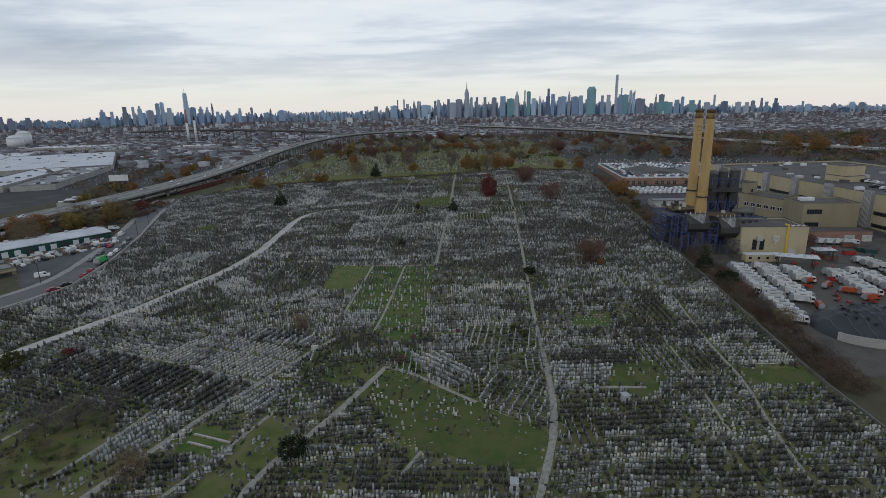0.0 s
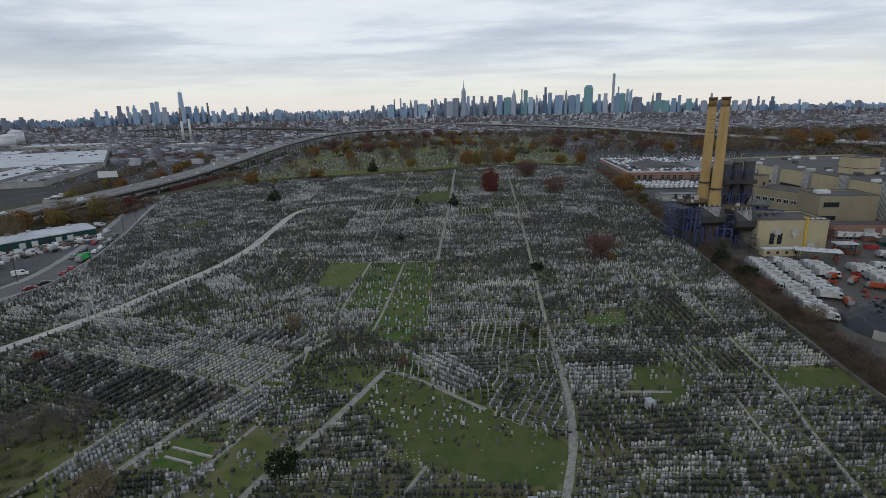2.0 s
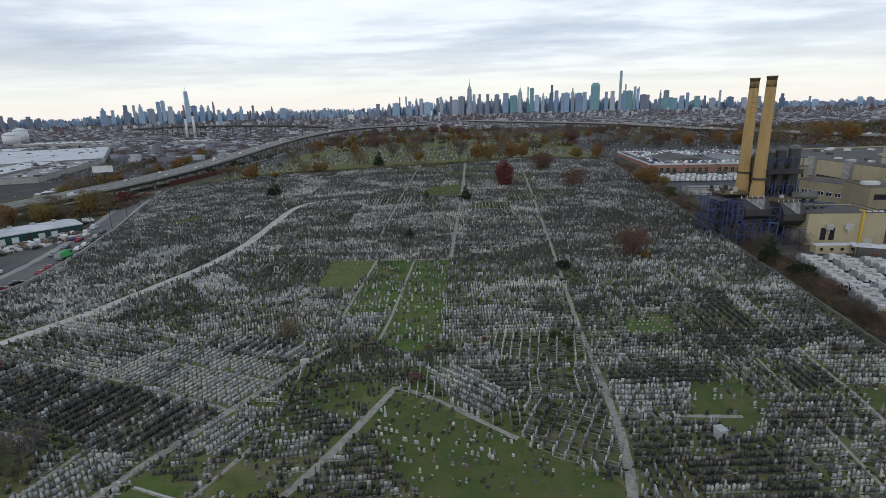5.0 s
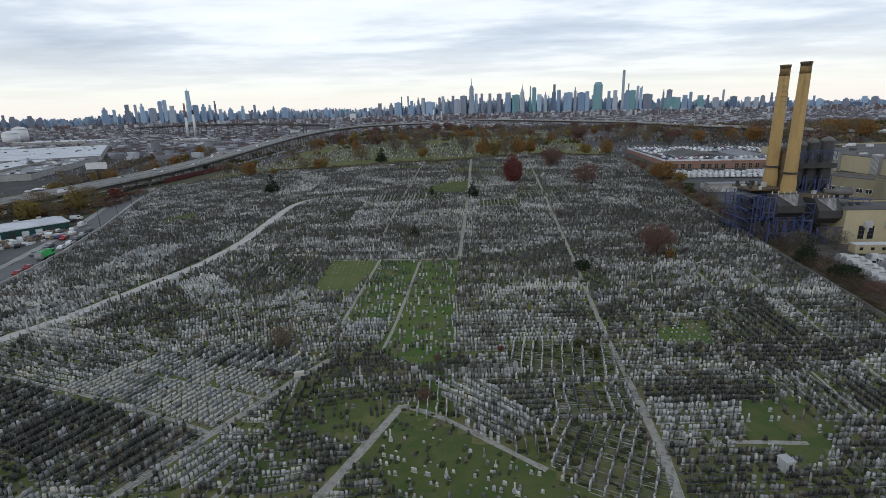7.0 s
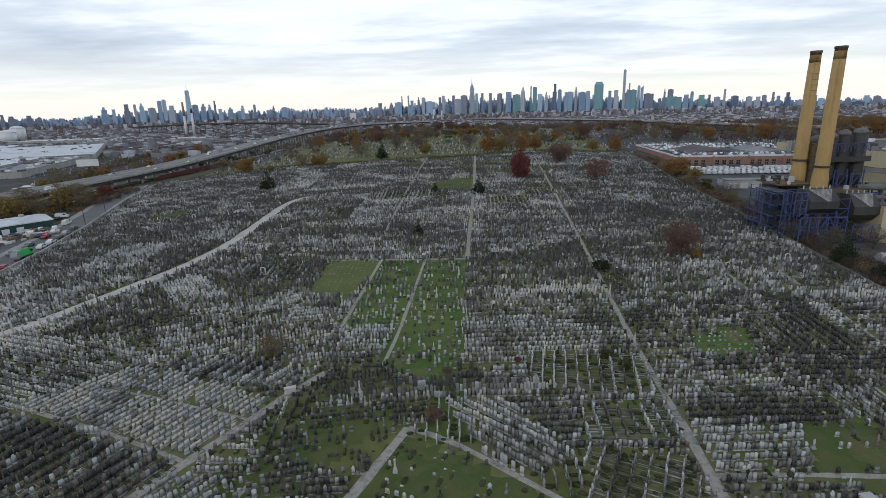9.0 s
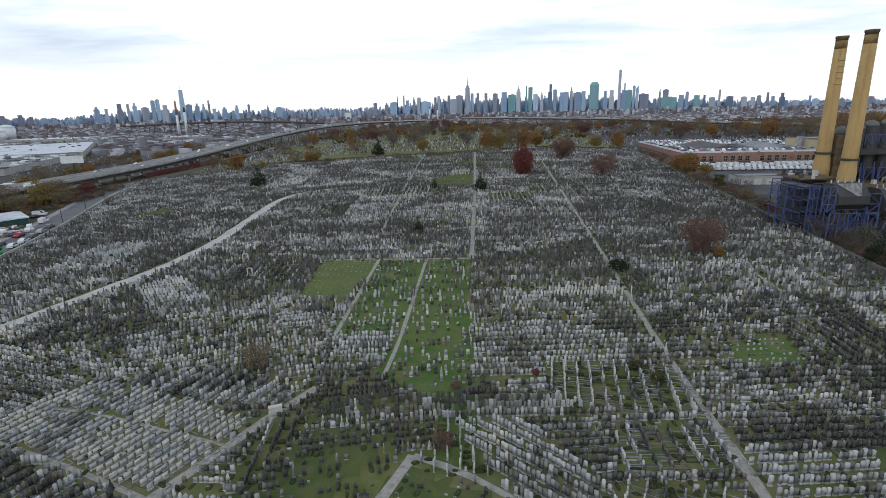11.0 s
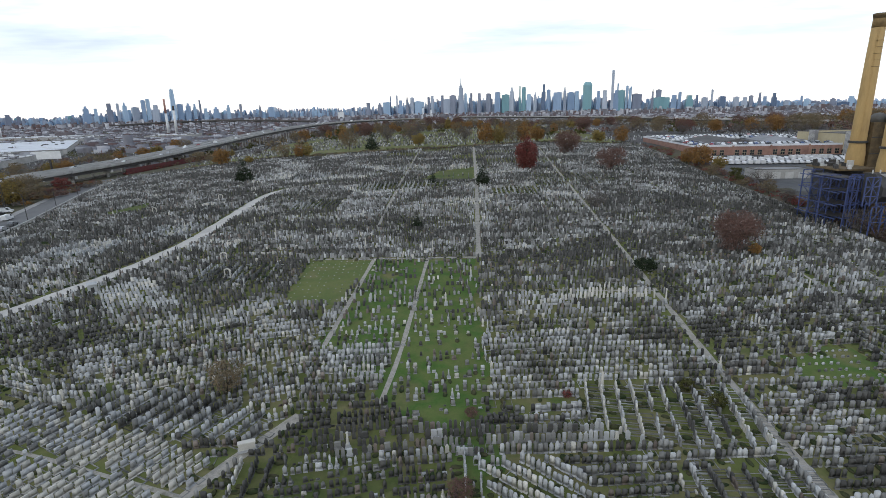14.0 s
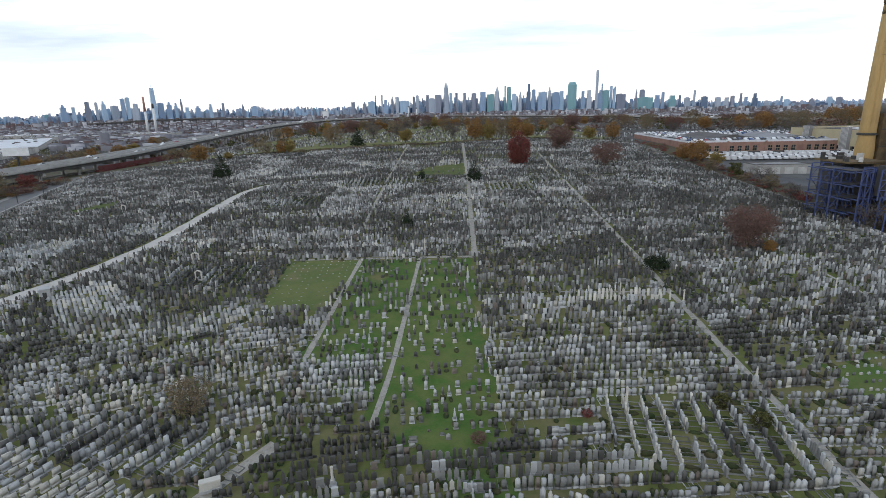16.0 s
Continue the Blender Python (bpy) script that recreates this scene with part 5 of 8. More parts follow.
for i in range(8):
    y = -86 + i * 24
    m = Mesh()
    m.box((-48.9, y, -1), (1.8, 4.4, 20.2))
    part("shaft", m, M["grey_roof"], longb, "grey corrugated shaft")
    for k in range(7):
        m = Mesh()
        m.box((-49.86, y - 1.95 + k * 0.65, -1), (0.14, 0.2, 20.1))
        part("rib", m, M["pale_metal"], longb)
    m = Mesh()
    m.box((-48.05, y + 12.2, 8.6), (0.14, 17.6, 1.7))
    band = part("window", m, M["dark_steel"], longb)
    for k in range(6):
        g = Mesh()
        g.box((-48.14, y + 5.4 + k * 2.7, 8.75), (0.06, 2.4, 1.4))
        part("pane", g, M["window"], band)
    m = Mesh()
    m.box((-48.05, y + 12.2, 3.0), (0.14, 17.6, 1.7))
    band = part("window", m, M["dark_steel"], longb)
    for k in range(6):
        g = Mesh()
        g.box((-48.14, y + 5.4 + k * 2.7, 3.15), (0.06, 2.4, 1.4))
        part("pane", g, M["window"], band)
rl = random.Random(8)
for i in range(60):
    m = Mesh()
    x, y = rl.uniform(-44, 44), rl.uniform(-90, 90)
    m.box((x, y, 17.2), (rl.uniform(1.2, 4), rl.uniform(1.2, 3), rl.uniform(0.7, 1.8)), rl.choice((0, 1.57)))
    part("roof_unit", m, M[rl.choice(("pale_metal", "tar_roof", "white_paint"))], longb)
ph = hall("roof_penthouse", (222, 268, 21.2), 12, 12, 8.5, radians(10), M["cream"], M["tar_roof"], "cream penthouse standing on the factory roof", 0.4)
m = Mesh()
m.box((0, 0, 3.0), (12.2, 12.2, 0.35))
part("band", m, M["tar_roof"], ph)

# yard offices, canopies and the shed with a red front
tr = thing("site_trailer", (125, 176.5, 4.2), "long pale site trailer at the foot of the hall", "trailer", angle=-0.06)
m = Mesh()
m.box((0, 0, 0.5), (13, 3.0, 2.6))
part("body", m, M["cream"], tr)
m = Mesh()
m.box((0, 0, 3.1), (13.2, 3.2, 0.18))
part("roof", m, M["white_roof"], tr)
for i in range(4):
    window_block(tr, -4.8 + i * 3.2, -1.52, 1.5, 1.0, 0.9, 1, 1, -1)
for i in range(5):
    m = Mesh()
    m.box((-5.6 + i * 2.8, 0, -0.3), (0.4, 2.6, 0.8))
    part("support", m, M["concrete"], tr)
for cx, cy, sx, sy, a in ((133.5, 169.5, 14, 5.0, -0.42), (148.5, 176.5, 7.5, 4.0, -0.1)):
    ob = thing("fuel_canopy", (cx, cy, hz(cx, cy)), "flat white canopy on steel posts in the truck yard", "canopy", "yard canopies", angle=a)
    m = Mesh()
    m.box((0, 0, 4.2), (sx, sy, 0.28))
    part("roof", m, M["white_roof"], ob)
    for i in range(5):
        m = Mesh()
        m.box((-sx * 0.36 + sx * 0.18 * i, (-1) ** i * sy * 0.15, 4.48), (0.9, 0.6, 0.3 + 0.06 * i), 0.2 * i)
        part("roof_unit", m, M["pale_metal"], ob)
    for i in range(4):
        m = Mesh()
        m.box(((-1 if i % 2 else 1) * sx * 0.4, (-1 if i > 1 else 1) * sy * 0.3, -0.3), (0.3, 0.3, 4.5))
        part("post", m, M["dark_steel"], ob)
rs_ = hall("red_front_shed", (172, 203, 4.6), 26, 7, 5.2, radians(-5), M["brick"], M["tar_roof"], "low shed with a red front beside the yard", 0.3)
for i in range(2):
    m = Mesh()
    m.box((4 + i * 7, -3.56, -0.4), (4, 0.12, 4))
    part("door", m, M["pale_metal"], rs_)

low = hall("low_store", (129.5, 271, 8.4), 21, 9, 3.9, radians(-5), M["concrete"], M["grey_roof"], "low pale concrete store by the car lot", 0.3)
for i in range(4):
    m = Mesh()
    m.box((-7.5 + i * 5.0, -4.54, 0.2), (3.2, 0.1, 2.6))
    part("door", m, M["pale_metal"], low, "grey roller door")

# ---- brick parking building and its cars ----
pk = thing("parking_building", (169, 369, 10.8), "low red brick building with cars parked on its roof", "building", angle=radians(-5.5))
SXP, SYP, HP = 84.0, 88.0, 6.8
m = Mesh()
m.box((0, 0, -3), (SXP, SYP, HP + 3 - 0.9))
part("wall", m, M["brick"], pk)
m = Mesh()
m.box((0, 0, HP - 0.9), (SXP - 0.8, SYP - 0.8, 0.15))
part("roof", m, M["asphalt"], pk)
m = Mesh()
for cx, cy, wx, wy in ((0, -SYP / 2 + 0.2, SXP, 0.4), (0, SYP / 2 - 0.2, SXP, 0.4), (-SXP / 2 + 0.2, 0, 0.4, SYP - 0.8), (SXP / 2 - 0.2, 0, 0.4, SYP - 0.8)):
    m.box((cx, cy, HP - 0.9), (wx, wy, 0.9))
part("parapet", m, M["white_roof"], pk)
for i in range(22):
    x = -SXP / 2 + 3.2 + i * 3.7
    if i % 5 == 4:
        continue
    window_block(pk, x, -SYP / 2 - 0.04, 1.6, 2.1, 2.6, 2, 2, -1, frame=M["cream_dim"])
for i in range(5):
    x = -SXP / 2 + 1.2 + i * 18.4
    m = Mesh()
    m.box((x, -SYP / 2 - 0.15, -1.0), (0.9, 0.3, HP + 0.6))
    part("pier", m, M["brick"], pk)
for sx, w, hh, mm in ((-14, 16, 2.6, "tar_roof"), (18, 10, 2.0, "grey_roof")):
    m = Mesh()
    n = 4
    y0, y1 = -30, 10
    m.add([(sx - w, y0, HP - 0.7), (sx + w, y0, HP - 0.7), (sx, y0, HP - 0.7 + hh), (sx - w, y1, HP - 0.7), (sx + w, y1, HP - 0.7), (sx, y1, HP - 0.7 + hh)], [(0, 1, 2), (5, 4, 3), (1, 0, 3, 4), (2, 1, 4, 5), (0, 2, 5, 3)])
    part("gable_roof", m, M[mm], pk)


def car_meshes(paint, van=False):
    """Body, cabin glass and a wheel of a car about 4.5 m long, nose to +x."""
    body, glass, wheel = Mesh(), Mesh(), Mesh()
    if van:
        prof = [(-2.5, 0.35), (2.5, 0.35), (2.55, 1.05), (1.75, 1.25), (1.15, 2.0), (-2.4, 2.05), (-2.5, 1.9)]
        gl = [(1.2, 1.25), (1.68, 1.28), (1.12, 1.9), (0.5, 1.9), (0.5, 1.25)]
        w = 0.95
    else:
        prof = [(-2.2, 0.3), (2.2, 0.3), (2.25, 0.75), (1.9, 0.85), (1.0, 0.95), (0.35, 1.42), (-1.1, 1.44), (-1.75, 1.0), (-2.2, 0.95)]
        gl = [(0.95, 0.96), (0.33, 1.38), (-1.08, 1.40), (-1.68, 0.99)]
        w = 0.88
    n = len(prof)
    body.add([(x, -w * (0.82 if z > 1.2 else 1), z) for x, z in prof] + [(x, w * (0.82 if z > 1.2 else 1), z) for x, z in prof],
             [tuple(range(n)), tuple(range(n, 2 * n))[::-1]] + [((i + 1) % n, i, n + i, n + (i + 1) % n) for i in range(n)])
    n = len(gl)
    k = w * 1.01
    glass.add([(x * 1.03, -k * (0.84 if z > 1.2 else 1), z) for x, z in gl] + [(x * 1.03, k * (0.84 if z > 1.2 else 1), z) for x, z in gl],
              [tuple(range(n)), tuple(range(n, 2 * n))[::-1]] + [((i + 1) % n, i, n + i, n + (i + 1) % n) for i in range(n)])
    wheel.tube((0, -0.11, 0), (0, 0.11, 0), 0.33, n=12)
    return body.data("body", paint), glass.data("glass", M["window"]), wheel.data("wheel", M["tyre"])


CAR_SETS = [car_meshes(p) for p in CAR_PAINTS]
VAN_SET = car_meshes(CAR_PAINTS[3], True)
under = Mesh()
for x in (-1.4, 1.4):
    under.tube((x, -0.86, 0.33), (x, 0.86, 0.33), 0.33, n=10)
UNDERCARRIAGE = under.data("undercarriage", M["tyre"])
rear_cars = Mesh()


def rear_car(x, y, z, a, colour):
    turn = Matrix.Translation((x, y, z)) @ Matrix.Rotation(a, 4, "Z")
    for me, mat in ((CAR_SETS[colour][0], colour), (CAR_SETS[colour][1], 6), (UNDERCARRIAGE, 7)):
        rear_cars.add([tuple(turn @ v.co) for v in me.vertices], [tuple(f.vertices) for f in me.polygons], mat)



def car(x, y, z, a, colour, label, group, van=False, far=False):
    ob = thing("van" if van else "car", (x, y, z), label, "van" if van else "car", group, angle=a)
    body, glass, wheel = VAN_SET if van else CAR_SETS[colour]
    part("body", body, None, ob)
    part("glazing", glass, None, ob)
    if far:
        part("undercarriage", UNDERCARRIAGE, None, ob)
        return ob
    for wx in (-1.4, 1.4):
        for wy in (-0.82, 0.82):
            wo = part("wheel", wheel, None, ob)
            wo.location = (wx, wy, 0.33)
    return ob


rc = random.Random(3)
ang = radians(-5.5)
ca, sa = math.cos(ang), math.sin(ang)
for row, y in enumerate((-40, -34.5, -26, -20.5, -12, -6.5, 2, 12, 17.5, 26, 31.5, 39)):
    x = -40.0
    while x < 39.5:
        x += 2.75
        if rc.random() < 0.14 or (-31 < y < 11 and -31 < x < 29):
            continue
        colour = rc.choices(range(6), (2, 2, 3, 7, 0.4, 1.4))[0]
        if y > 5:
            rear_car(169 + x * ca - y * sa, 369 + x * sa + y * ca, 10.8 + HP - 0.75, ang + 1.57 + rc.choice((0, 3.14)), colour)
            continue
        car(169 + x * ca - y * sa, 369 + x * sa + y * ca, 10.8 + HP - 0.75, ang + 1.57 + rc.choice((0, 3.14)), colour, "%s car parked on the brick building's roof" % CAR_NAMES[colour], "cars on the roof", far=True)
solid("parked_cars", rear_cars, CAR_PAINTS + [M["window"], M["tyre"]], "many white, silver and dark cars parked on the far roof", "cars", "stuff")
for row in range(7):
    for k in range(11):
        if rc.random() < 0.2:
            continue
        u, v = -40 + row * 11.5 + rc.uniform(-0.4, 0.4), -88 + k * 3.0 + 34 * (row % 3) + 6
        colour = rc.choices(range(6), (2, 2, 3, 6, 0.4, 1.5))[0]
        car(246 + u * math.cos(radians(3)) - v * math.sin(radians(3)), 262 + u * math.sin(radians(3)) + v * math.cos(radians(3)), 21.25, radians(3) + rc.choice((0, 3.14)), colour, "%s car parked on the long factory's roof" % CAR_NAMES[colour], "cars on the factory roof", far=True)
for y in (302.5, 308, 313.5):
    x = 119.0
    while x < 205:
        x += 2.8
        if rc.random() < 0.08:
            continue
        van = rc.random() < 0.45
        colour = 3 if rc.random() < 0.85 else 2
        car(x, y - (x - 126) * 0.096, hz(x, y), ang + 1.57, colour, ("white van parked in a row before the brick building" if van else "%s car parked in a row before the brick building" % CAR_NAMES[colour]), "white cars in the lot", van, far=True)

# ---- sanitation trucks in the yard ----


def truck_meshes(paint):
    """Parts of a refuse truck, nose to +x: tapering box, sloped tail hopper, cab with glass, chassis, hatch."""
    box, cab, glass, tail, wheel, chassis, hatch, hood = (Mesh() for _ in range(8))
    box.box((-0.9, 0, 1.05), (5.2, 2.3, 2.2), top=(0.99, 0.84))
    hatch.box((-0.4, 0, 3.26), (2.2, 1.0, 0.16), top=(0.9, 0.8))
    tail.add([(-3.55, -1.1, 3.1), (-3.55, 1.1, 3.1), (-4.3, -1.1, 3.0), (-4.3, 1.1, 3.0), (-5.1, -1.1, 1.6), (-5.1, 1.1, 1.6), (-4.7, -1.1, 0.8), (-4.7, 1.1, 0.8), (-3.55, -1.1, 0.8), (-3.55, 1.1, 0.8)],
             [(0, 1, 3, 2), (2, 3, 5, 4), (4, 5, 7, 6), (6, 7, 9, 8), (0, 2, 4, 6, 8), (1, 9, 7, 5, 3), (8, 9, 1, 0)])
    cab.add([(1.9, -1.1, 0.8), (1.9, 1.1, 0.8), (3.7, -1.1, 0.8), (3.7, 1.1, 0.8), (3.75, -1.1, 1.7), (3.75, 1.1, 1.7), (3.35, -0.98, 2.75), (3.35, 0.98, 2.75), (1.95, -0.98, 2.8), (1.95, 0.98, 2.8)],
            [(0, 1, 3, 2), (2, 3, 5, 4), (4, 5, 7, 6), (6, 7, 9, 8), (8, 9, 1, 0), (0, 2, 4, 6, 8), (9, 7, 5, 3, 1)])
    glass.add([(3.76, -0.98, 1.74), (3.76, 0.98, 1.74), (3.44, 0.9, 2.58), (3.44, -0.9, 2.58)], [(0, 1, 2, 3)])
    for q in (-1, 1):
        glass.box((2.75, q * 1.06, 1.75), (1.1, 0.07, 0.75))
    hood.box((1.65, 0, 1.2), (0.4, 1.9, 1.7))
    chassis.box((-0.3, 0, 0.55), (7.6, 1.0, 0.5))
    wheel.tube((0, -0.16, 0), (0, 0.16, 0), 0.52, n=12)
    return [("body", box.data("body", paint)), ("tailgate", tail.data("tailgate", M["grey_roof"])), ("cab", cab.data("cab", paint)), ("windscreen", glass.data("windscreen", M["window"])), ("chassis", chassis.data("chassis", M["dark_steel"])), ("hatch", hatch.data("hatch", M["grey_roof"])), ("bulkhead", hood.data("bulkhead", M["dark_steel"]))], wheel.data("wheel", M["tyre"])


M["truck_white"] = material("dusty_white_truck", [(0.36, 0.36, 0.35), (0.52, 0.52, 0.51), (0.60, 0.60, 0.59)], 0.3, grain=3.0, coords="World", stain=0.5, stain_color=(0.24, 0.22, 0.19), rough=0.5, bump=0.0)
TRUCK_GREY = truck_meshes(M["pale_metal"])
TRUCK_WHITE, TRUCK_ORANGE, TRUCK_GREEN = truck_meshes(M["truck_white"]), truck_meshes(M["orange_paint"]), truck_meshes(M["green_paint"])


def truck(x, y, a, kit, label, group, s=1.0):
    ob = thing("truck", (x, y, hz(x, y)), label, "truck", group, angle=a)
    ob.scale = (s, s, s)
    for nm, me in kit[0]:
        part(nm, me, None, ob)
    for wx in (2.7, -1.6, -3.0):
        for wy in (-1.05, 1.05):
            w = part("wheel", kit[1], None, ob)
            w.location = (wx, wy, 0.52)
    return ob


WHITE_LABEL = "white refuse truck parked in a tight row"
for row, (x0, y0, n, dx, dy, a) in enumerate(((112.0, 168.0, 16, -0.5, -2.95, -0.42), (120.3, 167.5, 11, -0.45, -3.0, -0.40), (128.6, 164.0, 4, -0.3, -3.1, -0.45), (141.5, 160.0, 7, -0.2, -3.0, -0.35), (150.2, 160.5, 8, 0.1, -3.0, -0.3), (161.0, 172, 7, 0.5, -3.2, -0.2), (163, 196, 4, 3.2, -0.6, -0.15))):
    for i in range(n):
        x, y = x0 + dx * i + rc.uniform(-0.3, 0.3), y0 + dy * i
        truck(x, y, a + rc.uniform(-0.05, 0.05) + (math.pi if rc.random() < 0.2 else 0), *((TRUCK_WHITE, WHITE_LABEL) if rc.random() < 0.78 else (TRUCK_GREY, "dull grey refuse truck parked among white ones")), "trucks in the yard", 0.82)
for x, y, a in ((128.3, 153.5, 0.3), (131.5, 149.5, 0.6), (135.0, 144.0, -0.5), (117.5, 133.5, 1.2), (137.5, 138.5, 0.1)):
    truck(x, y, a, TRUCK_ORANGE, "orange salt spreader truck in the yard", "orange trucks in the yard", 0.66)

for i in range(22):
    x, y = rc.uniform(124, 150), rc.uniform(134, 172)
    ob = thing("plough_blade", (x, y, hz(x, y) + 0.03), "red and orange snow plough blade lying in the yard", "plough blade", "plough blades in the yard", angle=rc.uniform(0, 3.1))
    m = Mesh()
    for k in range(4):
        m.box((0, 0.12 * (k - 1.5) ** 2, 0.28 * k), (3.0, 0.12, 0.3))
    part("blade", m, M["red_paint"] if i % 3 else M["orange_paint"], ob)
    m = Mesh()
    m.box((0, 0.75, 0.0), (0.9, 1.2, 0.4))
    part("mount", m, M["dark_steel"], ob)
for i in range(14):
    x, y = 150 + rc.uniform(-6, 30), 182 + rc.uniform(-6, 10)
    ob = thing("dumpster", (x, y, hz(x, y)), "rusty steel waste container standing in the yard", "container", "containers in the yard", angle=rc.uniform(-0.2, 0.2))
    m = Mesh()
    m.box((0, 0, 0.1), (4.2, 2.0, 1.5), top=(1.06, 1.08))
    part("bin", m, M[("rust_red", "dark_green", "red_paint")[i % 3]], ob)
    m = Mesh()
    m.box((0, 0, 1.6), (4.5, 2.25, 0.12))
    part("rim", m, M["dark_steel"], ob)

# tarpaulin-covered salt heap with its low wall
ob = thing("salt_heap", (122, 119.5, 1.6), "salt heap under a wrinkled black tarpaulin", "tarpaulin heap")
m = Mesh()
nr, na = 14, 40
vs = [(0, 0, 6.4)]
for i in range(1, nr + 1):
    t = i / nr
    for j in range(na):
        a = 2 * math.pi * j / na
        fold = 0.55 * noise.noise(Vector((math.cos(a) * 5 * t, math.sin(a) * 11 * t, 2.0))) + 0.12 * math.sin(a * 9 + t * 7) * t
        vs.append((t * 15.5 * math.cos(a), t * 12.5 * math.sin(a), 6.4 * (1 - t * t) ** 0.8 * (1 if i < nr else 0) + fold * (1.6 if i < nr else 0.5)))
fs = [(0, 1 + j, 1 + (j + 1) % na) for j in range(na)]
for i in range(nr - 1):
    for j in range(na):
        a, b = 1 + i * na + j, 1 + i * na + (j + 1) % na
        fs.append((a, a + na, b + na, b))
m.add(vs, fs)
part("tarpaulin", m, M["tarp"], ob, smooth=True)
for k in range(9):
    rope, line = Mesh(), []
    u = -0.8 + 0.2 * k
    for j in range(15):
        v = -1 + 2 * j / 14
        w = v * math.sqrt(max(0.0, 0.94 - u * u))
        t2 = u * u + w * w
        line.append((15.5 * (u + 0.03 * math.sin(j * 1.3 + k)), 12.5 * w, 6.4 * (1 - t2) ** 0.8 + 0.35))
    for p, q in zip(line, line[1:]):
        rope.tube(p, q, 0.07, n=4)
    part("rope", rope, M["dome"], ob, "grey rope holding the tarpaulin")
for k in range(26):
    a, t = k * 2.4, 0.25 + 0.65 * ((k * 0.37) % 1)
    tyre = Mesh()
    tyre.lathe((15.5 * t * math.cos(a), 12.5 * t * math.sin(a), 6.4 * (1 - t * t) ** 0.8 + 0.15), [(0.3, 0), (0.55, 0.05), (0.55, 0.25), (0.3, 0.3)], 9)
    part("tyre", tyre, M["tyre"], ob, "old tyre weighing the tarpaulin down")
m = Mesh()
for j in range(26):
    a, b = -2.6 + j * 0.1, -2.6 + (j + 1) * 0.1
    m.box((15.8 * math.cos((a + b) / 2), 12.8 * math.sin((a + b) / 2), -1.2), (1.75, 0.5, 3.4), (a + b) / 2 + 1.57)
part("retaining_wall", m, M["concrete"], ob, "low concrete retaining wall")

# yard surface, lot surface, boundary wall
patch("yard_pavement", [(101, 186), (98, 150), (98, 128), (99, 96), (140, 90), (200, 140), (198, 200), (150, 204), (119, 184)], M["mud"], 0.03, "worn asphalt of the truck yard", "pavement", 4.0)
patch("lot_pavement", [(118, 322), (115, 298), (112, 262), (118, 246), (150, 240), (215, 290), (215, 316)], M["asphalt"], 0.03, "asphalt car lot before the brick building", "pavement", 4.0)
WALL_LINE = [(89.5, 40), (90.0, 91), (91.0, 105), (92.4, 121), (95.2, 150), (97.3, 178), (100.0, 206), (106.5, 300), (112.5, 372)]


def wall_run(name, line, h, w, mats, label):
    m = Mesh()
    for (x0, y0), (x1, y1) in zip(line, line[1:]):
        k = max(1, int(math.hypot(x1 - x0, y1 - y0) / 4))
        for i in range(k):
            ax, ay = x0 + (x1 - x0) * (i + 0.5) / k, y0 + (y1 - y0) * (i + 0.5) / k
            m.box((ax, ay, hz(ax, ay) - 0.8), (math.hypot(x1 - x0, y1 - y0) / k + 0.04, w, h + 0.8), math.atan2(y1 - y0, x1 - x0))
            m.box((ax, ay, hz(ax, ay) + h), (math.hypot(x1 - x0, y1 - y0) / k + 0.04, w + 0.14, 0.12), math.atan2(y1 - y0, x1 - x0))
    return solid(name, m, mats, label, "wall", "structure")


wall_run("wall_east", WALL_LINE, 0.6, 0.2, M["old_wall"], "low weathered concrete boundary wall of the cemetery")

# ---- street, shed and viaduct ----
M["pallet"] = material("weathered_wood", [(0.16, 0.12, 0.08), (0.27, 0.22, 0.16)], 0.5, grain=6.0, coords="World")
M["rust"] = material("rusty_scrap", [(0.10, 0.055, 0.035), (0.17, 0.12, 0.09), (0.08, 0.08, 0.085)], 0.8, grain=6.0, coords="World")
STREET = [(-168, 118), (-152, 148), (-141.5, 171), (-142.2, 185), (-145.2, 200), (-149.5, 218), (-158, 247), (-173, 288), (-184, 322), (-196, 356)]
strip("street", STREET, 11.5, M["road"], 0.06, "grey asphalt street along the cemetery", "road")
strip("pavement_west", [(x - 7.0, y + 1) for x, y in STREET], 3.2, M["sidewalk"], 0.16, "pale concrete pavement by the street", "pavement")
strip("pavement_east", [(x + 6.6, y - 1) for x, y in STREET], 1.6, M["sidewalk"], 0.16, "pale concrete pavement beside the cemetery", "pavement")
patch("salvage_yard", [(-152, 168), (-166, 182), (-196, 206), (-182, 222), (-160, 246), (-154, 226), (-151, 200)], M["asphalt"], 0.04, "dirty asphalt forecourt of the shed", "pavement", 3.0)
wall_run("wall_west", [(-135, 60), (-144, 118), (-141.5, 143), (-133.6, 167), (-135.4, 182), (-138.0, 200), (-147.5, 237), (-157.2, 266), (-167.3, 296), (-175.0, 328), (-182, 356)], 0.9, 0.4, M["concrete"], "low grey cemetery wall beside the street")
shed = thing("workshop_shed", (-187.2, 230.2, 1.6), "long dark green workshop with white roller doors", "building", angle=math.atan2(28, 22))
m = Mesh()
m.box((0, 0, -1), (46, 19, 6.6))
part("wall", m, M["dark_green"], shed)
m = Mesh()
